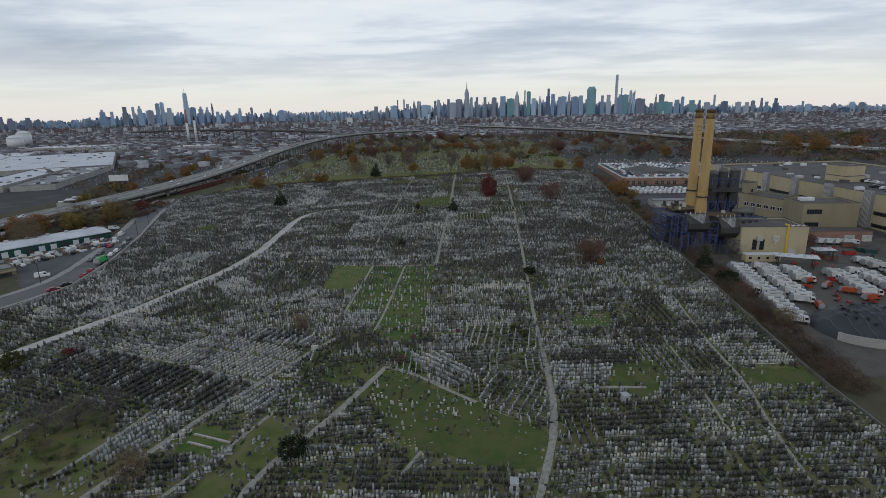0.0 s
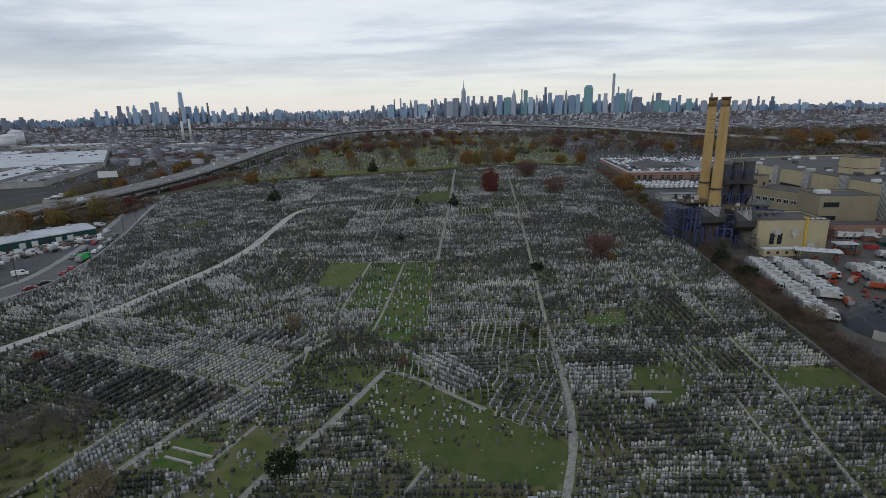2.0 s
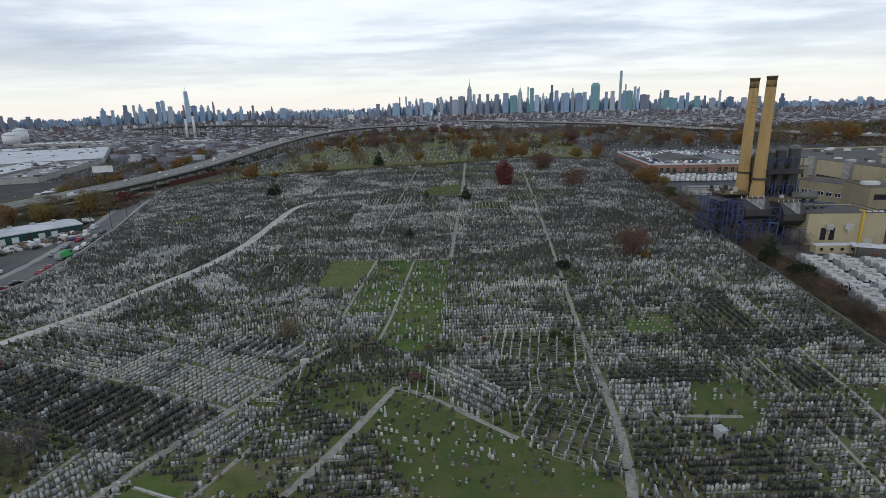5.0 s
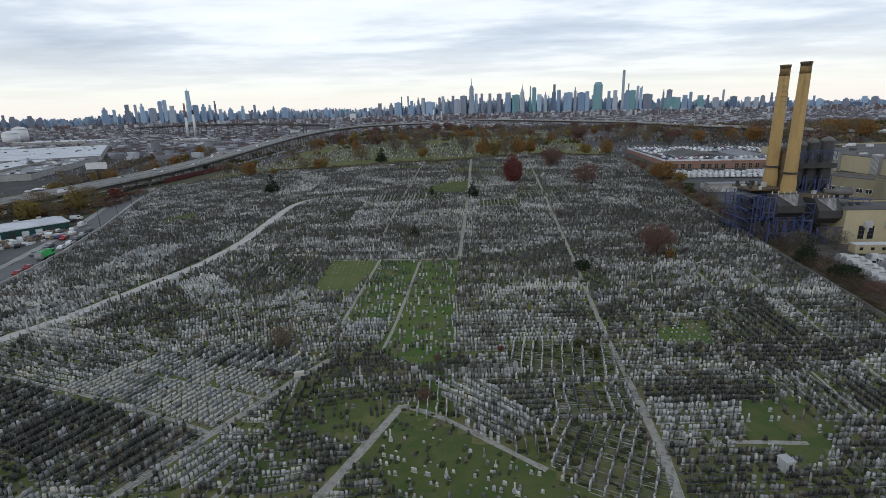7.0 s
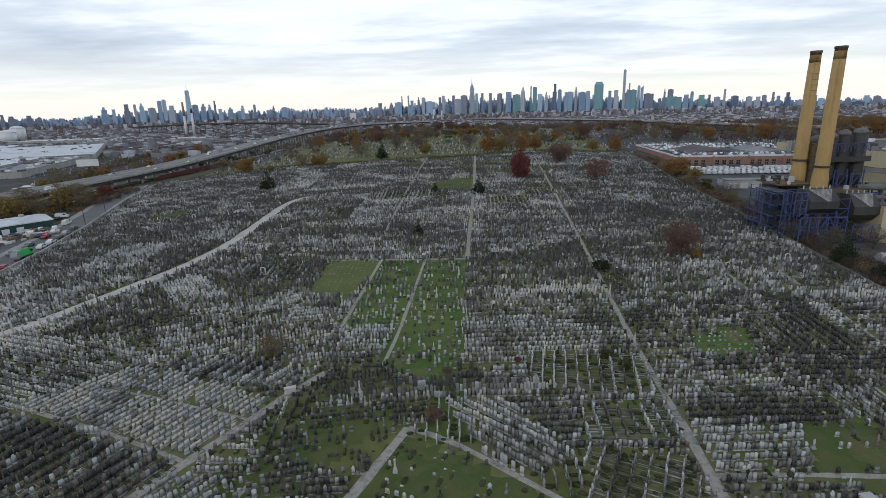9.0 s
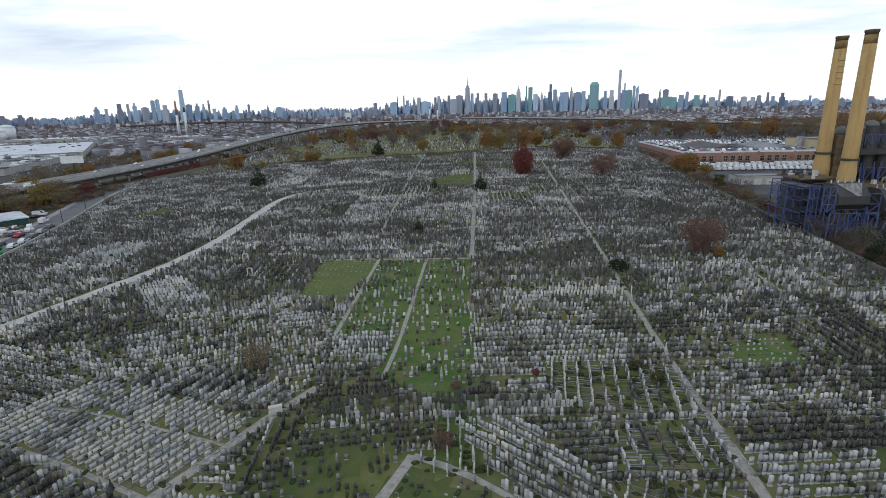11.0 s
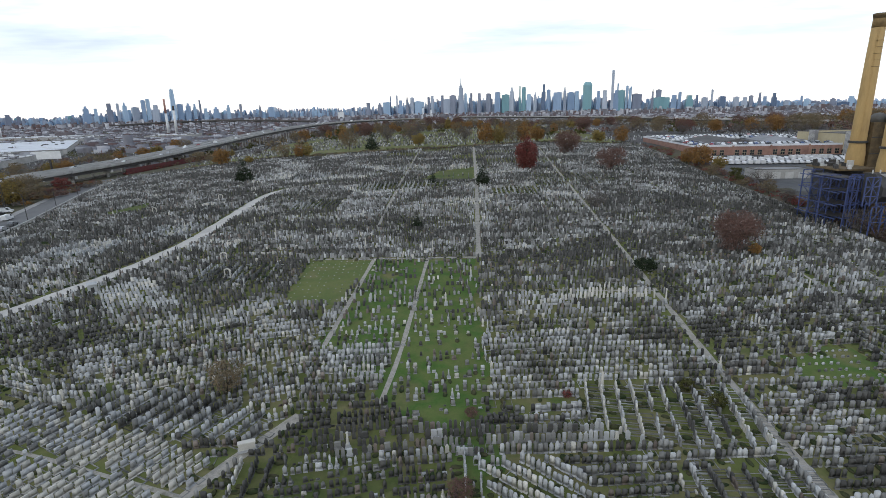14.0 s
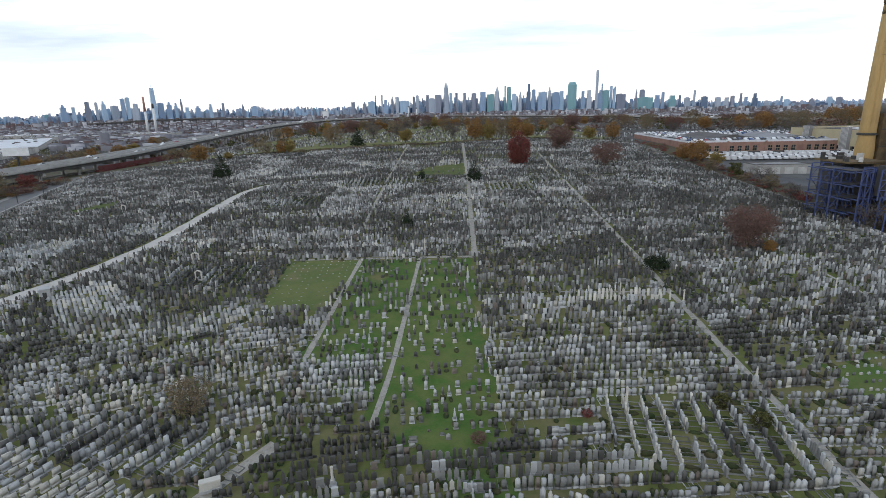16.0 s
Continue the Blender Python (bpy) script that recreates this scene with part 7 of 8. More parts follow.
def tower(bearing, top_el, width, mat, style="box", dist=FAR, seed=0, rear=None):
    """A distant tower by its bearing, the height of its top over the horizon and its breadth, in degrees."""
    r = random.Random(int(bearing * 1000) + seed)
    x, y = sky_spot(bearing, dist)
    base = hz(x, y) - 3
    h = EYE[2] + dist * math.tan(radians(top_el)) - base
    w = dist * radians(width)
    d = w * r.uniform(0.7, 1.1)
    m = Mesh()
    if style == "spire":
        m.box((0, 0, 0), (w * 1.7, d * 1.5, h * 0.22))
        m.box((0, 0, h * 0.22), (w * 1.2, d * 1.2, h * 0.4))
        m.box((0, 0, h * 0.62), (w, d, h * 0.24))
        m.box((0, 0, h * 0.86), (w * 0.7, d * 0.7, h * 0.07))
        m.box((0, 0, h * 0.93), (w * 0.42, d * 0.42, h * 0.07), top=(0.5, 0.5))
        m.tube((0, 0, h), (0, 0, h * 1.2), w * 0.11, w * 0.03, n=6)
    elif style == "needle":
        m.box((0, 0, 0), (w * 1.2, d * 1.2, h * 0.6))
        m.box((0, 0, h * 0.6), (w, d, h * 0.2))
        m.box((0, 0, h * 0.8), (w * 0.85, d * 0.85, h * 0.2), top=(0.12, 0.12))
        m.tube((0, 0, h * 0.98), (0, 0, h * 1.13), w * 0.06, w * 0.02, n=6)
    elif style == "taper":
        m.box((0, 0, 0), (w, w, h * 0.12))
        m.box((0, 0, h * 0.12), (w, w, h * 0.88), 0.4, top=(0.62, 0.62))
        m.tube((0, 0, h), (0, 0, h * 1.13), w * 0.05, w * 0.02, n=6)
    elif style == "shoulder":
        m.box((0, 0, 0), (w, d, h * 0.9))
        m.box((0, 0, h * 0.9), (w, d, h * 0.1), top=(0.62, 0.62))
    elif style in ("plain", "slab"):
        m.box((0, 0, 0), (w, d, h))
        m.box((r.uniform(-0.15, 0.15) * w, 0, h), (w * r.uniform(0.3, 0.6), d * 0.5, 5))
    elif style == "slant":
        m.box((0, 0, 0), (w, d, h * 0.88))
        m.add([(-w / 2, -d / 2, h * 0.88), (w / 2, -d / 2, h * 0.88), (w / 2, d / 2, h * 0.88), (-w / 2, d / 2, h * 0.88), (w / 2, -d / 2, h), (w / 2, d / 2, h)], [(0, 1, 4), (3, 5, 2), (1, 2, 5, 4), (0, 4, 5, 3)])
    else:
        k = r.random()
        if k < 0.4:
            m.box((0, 0, 0), (w, d, h))
            m.box((0, 0, h), (w * 0.5, d * 0.5, 4))
        elif k < 0.75:
            f = r.uniform(0.5, 0.85)
            m.box((0, 0, 0), (w, d, h * f))
            m.box((r.uniform(-0.1, 0.1) * w, 0, h * f), (w * r.uniform(0.55, 0.8), d * 0.7, h * (1 - f)))
        else:
            m.box((0, 0, 0), (w, d, h * 0.6))
            m.box((0, 0, h * 0.6), (w * 0.75, d * 0.75, h * 0.25))
            m.box((0, 0, h * 0.85), (w * 0.45, d * 0.45, h * 0.15), top=(0.6, 0.6))
    if rear is not None:
        turn = Matrix.Translation((x, y, base)) @ Matrix.Rotation(radians(-bearing) + r.uniform(-0.3, 0.3), 4, "Z")
        rear.add([tuple(turn @ Vector(v)) for v in m.v], m.f, mat)
        return
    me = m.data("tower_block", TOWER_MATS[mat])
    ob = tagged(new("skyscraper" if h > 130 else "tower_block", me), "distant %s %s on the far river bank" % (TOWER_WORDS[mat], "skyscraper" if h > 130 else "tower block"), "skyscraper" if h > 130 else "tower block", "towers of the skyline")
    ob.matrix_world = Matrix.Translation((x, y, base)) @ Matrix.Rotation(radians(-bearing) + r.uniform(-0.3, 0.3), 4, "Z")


# towers that stand out: bearing, height of the top and breadth in degrees, facade
DOWNTOWN = (
    (-39.73, 0.35, 0.32, 3), (-39.10, 0.21, 0.66, 3), (-38.00, 0.24, 0.51, 3), (-37.26, 0.05, 0.35, 3), (-32.51, 0.81, 0.66, 0), (-31.80, 0.61, 0.43, 1), (-30.70, 1.03, 0.56, 3), (-30.04, 0.98, 0.28, 2),
    (-29.51, 1.10, 0.53, 1), (-28.69, 0.65, 0.63, 2), (-27.98, 1.26, 0.42, 0), (-27.59, 1.36, 0.42, 1), (-27.02, 0.85, 0.69, 2), (-24.98, 0.85, 0.62, 0), (-24.25, 0.95, 0.63, 0), (-23.70, 0.87, 0.32, 1),
    (-23.20, 1.22, 0.23, 3), (-22.77, 0.44, 0.46, 1), (-21.83, 0.56, 0.70, 0), (-20.70, 0.71, 0.38, 1), (-19.55, 0.75, 0.24, 3), (-17.74, 0.64, 0.29, 3), (-16.60, 0.41, 0.75, 0),
)
MIDTOWN = (
    (-6.91, 0.63, 0.58, 3), (-5.72, 0.63, 0.48, 3), (-5.00, 0.64, 0.80, 1), (-4.59, 1.25, 0.16, 5), (-3.90, 1.28, 0.19, 2), (-3.57, 0.81, 0.59, 0), (-2.83, 1.13, 0.32, 3), (-2.30, 1.04, 0.38, 2),
    (-1.64, 0.63, 1.07, 1), (-0.56, 1.04, 0.27, 3), (-0.20, 1.16, 0.32, 2), (0.87, 1.21, 0.37, 3), (1.32, 0.81, 0.80, 2), (1.99, 1.16, 0.70, 3), (3.33, 1.33, 0.32, 1), (3.94, 1.36, 0.32, 3),
    (4.74, 1.34, 0.48, 3), (5.75, 1.26, 0.48, 3), (6.73, 1.39, 0.68, 0), (7.52, 1.11, 0.84, 4), (9.00, 1.95, 0.21, 4), (9.39, 1.79, 0.47, 4), (9.92, 1.09, 0.52, 1), (10.56, 1.32, 0.36, 2),
    (11.41, 2.05, 0.46, 5), (11.92, 1.46, 0.41, 0), (12.87, 1.20, 0.91, 0), (13.55, 1.70, 0.35, 2), (14.13, 1.14, 0.75, 0), (14.75, 1.27, 0.50, 1),
)
UPTOWN = (
    (16.88, 1.22, 0.44, 0), (17.48, 1.27, 0.53, 2), (18.71, 1.88, 0.19, 0), (18.56, 1.28, 0.62, 0), (19.11, 1.21, 0.71, 4), (19.61, 1.60, 0.24, 1), (20.55, 0.80, 0.93, 3), (22.00, 1.23, 0.27, 3),
    (22.53, 1.14, 0.54, 3), (22.81, 0.42, 1.58, 4), (23.99, 0.62, 0.58, 0), (24.45, 0.86, 0.31, 0), (25.29, 0.55, 0.65, 4), (25.98, 0.55, 0.30, 5), (26.62, 0.30, 0.55, 2), (27.23, 0.97, 0.21, 2),
    (28.09, 0.35, 0.58, 5), (29.26, 0.26, 0.49, 2), (29.97, 0.24, 0.52, 2), (30.45, 0.34, 0.32, 3), (31.14, 0.60, 0.23, 3), (31.53, 0.26, 0.39, 0), (32.25, 0.54, 0.46, 5), (33.20, -0.16, 0.37, 2),
    (34.30, 0.23, 0.25, 0), (34.74, -0.06, 0.47, 1), (36.57, -0.01, 0.51, 3), (37.30, -0.41, 0.94, 5), (37.82, 0.09, 0.50, 1), (38.48, 0.01, 0.49, 3),
)
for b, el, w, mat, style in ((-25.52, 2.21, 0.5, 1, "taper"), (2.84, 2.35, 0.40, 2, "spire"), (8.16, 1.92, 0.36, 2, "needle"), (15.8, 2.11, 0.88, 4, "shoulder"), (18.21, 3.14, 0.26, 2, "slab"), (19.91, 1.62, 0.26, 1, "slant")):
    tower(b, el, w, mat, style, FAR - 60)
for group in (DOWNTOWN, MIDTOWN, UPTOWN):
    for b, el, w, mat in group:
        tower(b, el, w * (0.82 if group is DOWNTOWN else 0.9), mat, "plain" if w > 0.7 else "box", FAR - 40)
# the rows of lower blocks between and behind them
rk = random.Random(42)
rear_towers = Mesh()
PROFILE = ((-42, 0.1), (-38.7, 0.13), (-35.3, 0.0), (-32.7, 0.25), (-29.6, 0.5), (-25.8, 0.52), (-21.2, 0.38), (-19.0, 0.28), (-16.9, 0.36), (-13.5, 0.38), (-8.9, 0.25), (-5.3, 0.4), (-1.7, 0.78), (2, 1.0), (6.7, 0.95), (12.5, 1.07), (17, 0.8), (21, 0.5), (25, 0.25), (29, 0.06), (32, -0.1), (36, -0.14), (42, -0.14))
px_, py_ = zip(*PROFILE)
b = -42.0
while b < 42.5:
    p = float(np.interp(b, px_, py_))
    for layer in range(3):
        el = -0.55 + (p + 0.55) * (0.3 + 0.68 * rk.random() ** (1.4, 1.0, 0.8)[layer]) * (0.72, 0.9, 1.0)[layer]
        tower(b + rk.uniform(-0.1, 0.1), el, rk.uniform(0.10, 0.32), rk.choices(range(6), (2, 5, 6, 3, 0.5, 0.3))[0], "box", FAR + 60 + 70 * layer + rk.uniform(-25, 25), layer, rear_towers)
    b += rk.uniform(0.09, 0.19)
solid("skyline_rear", rear_towers, TOWER_MATS, "rear rows of city towers in haze-tinted colours across the river", "towers", "stuff")

# ---- trees ----


def leaf_material(name, colors):
    m = material(name, colors, 0.6, rough=0.8, grain=6.0, island=0.75, coords="Object", bump=0.0, spec=0.15)
    return m


M["bark"] = material("bark", [(0.05, 0.042, 0.036), (0.09, 0.075, 0.062)], 2.0, grain=9.0, rough=0.95)
LEAVES = {
    "orange": leaf_material("orange_leaves", [(0.170, 0.088, 0.030), (0.260, 0.135, 0.042), (0.220, 0.132, 0.050), (0.140, 0.088, 0.040)]),
    "yellow": leaf_material("yellow_leaves", [(0.180, 0.132, 0.044), (0.255, 0.180, 0.050), (0.205, 0.160, 0.058), (0.140, 0.108, 0.050)]),
    "brown": leaf_material("brown_leaves", [(0.134, 0.099, 0.060), (0.190, 0.140, 0.081), (0.162, 0.132, 0.084), (0.112, 0.099, 0.067)]),
    "red": leaf_material("dark_red_leaves", [(0.123, 0.032, 0.029), (0.189, 0.052, 0.043), (0.145, 0.051, 0.043), (0.102, 0.051, 0.043)]),
    "twig": leaf_material("reddish_twigs", [(0.100, 0.062, 0.052), (0.158, 0.088, 0.070), (0.122, 0.082, 0.068)]),
    "greytwig": leaf_material("grey_twigs", [(0.085, 0.075, 0.068), (0.125, 0.11, 0.10), (0.10, 0.088, 0.082)]),
    "bramble": leaf_material("bramble_twigs", [(0.052, 0.036, 0.026), (0.085, 0.058, 0.04), (0.07, 0.06, 0.042)]),
    "evergreen": leaf_material("evergreen_needles", [(0.012, 0.020, 0.011), (0.022, 0.032, 0.016), (0.030, 0.042, 0.02)]),
    "olive": leaf_material("olive_leaves", [(0.05, 0.055, 0.018), (0.085, 0.085, 0.025), (0.06, 0.06, 0.03)]),
}
TREE_WORDS = {"orange": "orange-brown autumn tree", "yellow": "yellow autumn tree", "brown": "half-bare brown tree", "red": "dark red autumn tree", "twig": "bare tree with fine reddish twigs", "greytwig": "bare grey tree with fine twigs", "evergreen": "dark evergreen tree", "olive": "olive green tree"}


def leaf_cloud(points, size, rg, thin=1.0):
    """Small tilted leaf sprays at the given points."""
    n = len(points)
    d1 = rg.normal(0, 1, (n, 3))
    d1 /= np.linalg.norm(d1, axis=1)[:, None]
    d2 = np.cross(d1, rg.normal(0, 1, (n, 3)))
    d2 /= np.linalg.norm(d2, axis=1)[:, None]
    s = size * rg.uniform(0.6, 1.4, (n, 1))
    a, b = d1 * s, d2 * s * thin
    V = np.stack([points - a, points + b * 0.9, points + a, points - b * 0.9 + a * 0.2], 1).reshape(-1, 3)
    idx = np.arange(n * 4)
    return V, idx, np.full(n, 4)


def crown_points(shape, h, w, n, rg):
    """Points gathered in clumps inside a crown, so that its outline is uneven and has gaps."""
    k = max(8, int(n / 26))
    C = []
    while len(C) < k:
        u = rg.uniform(-1, 1, 3)
        if np.hypot(*u[:2]) > 1:
            continue
        t = (u[2] + 1) / 2
        if shape == "cone":
            lim = (1 - t) ** 0.8 + 0.05
        elif shape == "oval":
            lim = math.sqrt(max(0, 1 - (2 * t - 0.9) ** 2 / 1.3)) * (0.75 if t > 0.7 else 1)
        elif shape == "vase":
            lim = 0.35 + 0.65 * math.sin(min(1, t * 1.25) * math.pi / 2) if t < 0.8 else 1.0 - (t - 0.8) * 2.6
        else:
            lim = math.sqrt(max(0, 1 - u[2] ** 2))
        r = np.hypot(u[0], u[1])
        if r > lim or (shape != "cone" and r < lim * 0.35 and rg.rand() < 0.6):
            continue
        C.append((u[0] * w / 2, u[1] * w / 2, t * h))
    C = np.array(C)
    pick = rg.randint(0, k, n)
    return C[pick] + rg.normal(0, 1, (n, 3)) * np.array([w, w, h * 0.8]) * 0.065


def tree_kit(kind, shape, h, w, trunk_h, n, leaf, seed, thin=0.7, limbs=7, trunk_r=0.22):
    """A tree at the origin: trunk with limbs, and a crown of leaf sprays."""
    rg = np.random.RandomState(seed)
    ob = thing("tree", (0, 0, -500), TREE_WORDS[kind] + " standing among the graves", "tree", "trees")
    m = Mesh()
    top = Vector((rg.uniform(-0.2, 0.2), rg.uniform(-0.2, 0.2), trunk_h + (h - trunk_h) * (0.75 if shape in ("cone", "oval") else 0.25)))
    m.tube((0, 0, -0.5), (top.x * 0.4, top.y * 0.4, trunk_h), trunk_r, trunk_r * 0.8, n=8)
    m.tube((top.x * 0.4, top.y * 0.4, trunk_h), tuple(top), trunk_r * 0.8, trunk_r * 0.3, n=7)
    for i in range(limbs):
        a = 2 * math.pi * (i + rg.uniform(-0.3, 0.3)) / limbs
        z0 = trunk_h * rg.uniform(0.8, 1.0) + (top.z - trunk_h) * rg.uniform(0, 0.7)
        p = Vector((top.x * 0.4, top.y * 0.4, z0))
        reach = w * rg.uniform(0.25, 0.42)
        rise = (h - z0) * rg.uniform(0.35, 0.8) if shape != "cone" else 0.2
        q = p + Vector((math.cos(a) * reach * 0.5, math.sin(a) * reach * 0.5, rise * 0.55))
        e = p + Vector((math.cos(a) * reach, math.sin(a) * reach, rise))
        m.tube(tuple(p), tuple(q), trunk_r * 0.42, trunk_r * 0.28, n=6)
        m.tube(tuple(q), tuple(e), trunk_r * 0.28, trunk_r * 0.08, n=5)
        for _ in range(3):
            f = q + Vector((rg.uniform(-1, 1) * reach * 0.45, rg.uniform(-1, 1) * reach * 0.45, rise * rg.uniform(0.2, 0.6)))
            m.tube(tuple(q.lerp(e, rg.uniform(0, 0.7))), tuple(f), trunk_r * 0.15, trunk_r * 0.04, n=4)
    part("trunk", m, M["bark"], ob)
    P = crown_points(shape, h - trunk_h * 0.75, w, n, rg) + np.array([0, 0, trunk_h * 0.75])
    V, idx, tot = leaf_cloud(P, leaf, rg, thin)
    part("crown", bulk_mesh("crown", V, idx, tot, np.zeros(n, np.int32), [LEAVES[kind]]), None, ob)
    return ob


KITS = {
    "orange": [tree_kit("orange", "ball", 9, 9, 2.2, 3200, 0.27, 1), tree_kit("orange", "oval", 11, 8, 2.4, 3200, 0.27, 2)],
    "yellow": [tree_kit("yellow", "ball", 8, 8, 1.8, 3000, 0.27, 3), tree_kit("yellow", "oval", 10, 8, 2.0, 3000, 0.27, 4)],
    "brown": [tree_kit("brown", "ball", 10, 11, 2.4, 3000, 0.27, 5, 0.4), tree_kit("brown", "vase", 9, 10, 2.0, 2800, 0.27, 6, 0.4)],
    "red": [tree_kit("red", "oval", 15, 9.5, 1.6, 8000, 0.27, 7), tree_kit("red", "ball", 8, 9, 1.6, 1500, 0.3, 8)],
    "twig": [tree_kit("twig", "vase", 11.5, 13, 2.0, 7500, 0.5, 9, 0.12, 14, 0.26), tree_kit("twig", "ball", 9, 11, 1.6, 2800, 0.5, 10, 0.17, 11)],
    "greytwig": [tree_kit("greytwig", "vase", 8, 9, 1.8, 2200, 0.40, 11, 0.10, 12), tree_kit("greytwig", "ball", 10, 12, 2.2, 2800, 0.42, 12, 0.10, 12)],
    "evergreen": [tree_kit("evergreen", "cone", 8, 6.5, 0.6, 2200, 0.3, 13, 0.35, 4), tree_kit("evergreen", "ball", 3.2, 6, 0.3, 1800, 0.22, 14, 0.6, 4, 0.12)],
    "olive": [tree_kit("olive", "ball", 7, 7, 1.2, 1300, 0.3, 15), tree_kit("olive", "ball", 3, 3.4, 0.4, 800, 0.2, 16)],
}


def plant(kind, k, x, y, s=1.0, label="", sz=None, group=""):
    src = KITS[kind][k]
    g = hz(x, y)
    a = (x * 1.7 + y * 0.9) % 6.28
    ob = copy_thing(src, Matrix.Translation((x, y, g)) @ Matrix.Rotation(a, 4, "Z") @ Matrix.Diagonal((s, s, sz or s, 1)))
    tagged(ob, label or src["label"], group=group or "trees")
    return ob


# trees that stand among the graves
plant("red", 0, 30.6, 290, 0.95, "tall dark red oval tree among the graves")
plant("twig", 0, 57.4, 326, 1.0, "dusky red round tree near the hill's edge")
plant("twig", 1, 65.5, 283, 1.15, "wide bare tree with greyish red twigs")
plant("twig", 0, 59.4, 176, 0.8, "bare vase-shaped tree with fine reddish twigs")
plant("orange", 0, 62.6, 173.6, 0.3, "small orange shrub at a bare tree's foot")
plant("evergreen", 0, -92.4, 289, 1.2, "dark conical evergreen beside the gravel lane")
plant("evergreen", 0, 8.9, 260.5, 0.95, "dark conical evergreen beside a footpath")
plant("evergreen", 0, -14.7, 202.5, 0.5, "small dark evergreen among the graves")
plant("evergreen", 0, -10.3, 268, 0.5, "small dark evergreen by a grass plot")
plant("evergreen", 1, 34.6, 165.8, 0.82, "broad dark round yew among the graves")
plant("brown", 1, -38, 124.5, 0.52, "low spreading tree with sparse orange leaves")
plant("greytwig", 1, 40, 219, 0.6, "small bare greyish tree among the graves")
plant("greytwig", 0, -73.6, 80.4, 0.9, "bare dark tree above the grave rows")
plant("greytwig", 1, -69.2, 83.6, 0.7, "bare dark tree above the grave rows")
plant("greytwig", 1, -78.5, 78, 0.8, "bare dark tree above the grave rows")
plant("evergreen", 1, -25.5, 69.9, 0.85, "dark round shrub beside a footpath", 1.3)
plant("brown", 0, -52.9, 64.2, 0.6, "brown half-bare bush among the graves")
plant("olive", 1, -107, 106, 1.6, "yellow-green shrub among the graves")
plant("red", 1, -97, 112, 0.35, "small dark red shrub among the graves")
plant("olive", 1, 23, 122, 0.55, "small round olive bush between headstones")
plant("olive", 1, 25, 118, 0.65, "small round olive bush between headstones")
plant("twig", 1, -5.6, 117.5, 0.16, "small red shrub between headstones")
plant("twig", 1, -7.6, 104.6, 0.24, "small bare reddish tree at the lawn's edge")
plant("red", 1, 7, 121, 0.14, "small red shrub between headstones")
# far edge of the hill
rt = random.Random(17)
for kind, k, x, y, s in (("orange", 0, -126, 350, 0.95), ("yellow", 0, -110, 347, 0.5), ("brown", 0, -92, 352, 0.75), ("yellow", 1, -80, 354, 0.7), ("evergreen", 0, -45.5, 366, 1.15), ("yellow", 0, -19, 379, 0.9), ("orange", 1, 22, 384, 1.1),
                           ("yellow", 1, 30, 386, 1.0), ("orange", 1, 46, 386, 1.1), ("brown", 0, 38, 384, 1.0), ("orange", 0, 55, 392, 0.9), ("yellow", 0, 95, 398, 1.0), ("orange", 1, 112, 404, 1.0), ("brown", 0, -60, 376, 1.0), ("orange", 1, -84, 352, 0.6)):
    plant(kind, k, x, y, s * 1.08, TREE_WORDS[kind] + " along the hill's edge", group="trees along the hill's edge")
for i in range(120):
    x, y = rt.uniform(-165, 290), 400 + 620 * rt.random() ** 1.15
    kind = rt.choices(("orange", "yellow", "brown", "greytwig", "olive", "twig", "evergreen"), (1.6, 1.2, 6, 9, 1, 3, 0.3))[0]
    if 125 < x and y < 425:
        continue
    plant(kind, rt.randrange(2) if kind not in ("evergreen", "olive") else 0, x, y, rt.uniform(0.85, 1.35), TREE_WORDS[kind] + " beyond the hill", group="trees beyond the hill")
for i in range(30):
    x = -112 + i * 6.2 + rt.uniform(-2, 2)
    kind = rt.choices(("orange", "yellow", "brown", "greytwig"), (4, 2, 3, 1))[0]
    plant(kind, rt.randrange(2), x, 588 + 10 * math.sin(i * 0.4) + rt.uniform(-5, 5), rt.uniform(0.65, 0.95), TREE_WORDS[kind] + " in a row beyond the hill", group="trees beyond the hill")
for kind, x, y, s in (("orange", 255, 472, 1.5), ("brown", 268, 466, 1.5), ("orange", 242, 480, 1.3), ("brown", 225, 524, 1.6), ("orange", 217, 488, 1.2), ("red", 222, 540, 1.2), ("brown", 176, 546, 1.3), ("brown", 188, 530, 1.1), ("orange", 355, 512, 1.7), ("orange", 373, 503, 1.7), ("yellow", 390, 520, 1.5),
                      ("orange", 395, 580, 1.6), ("brown", 338, 500, 1.4), ("brown", 410, 560, 1.6), ("orange", 425, 585, 1.6), ("brown", 320, 520, 1.4), ("orange", 440, 540, 1.6), ("brown", 290, 478, 1.3)):
    plant(kind, 1 if kind == "red" else 0, x, y, s, TREE_WORDS[kind] + " beyond the brick building", group="trees beyond the hill")
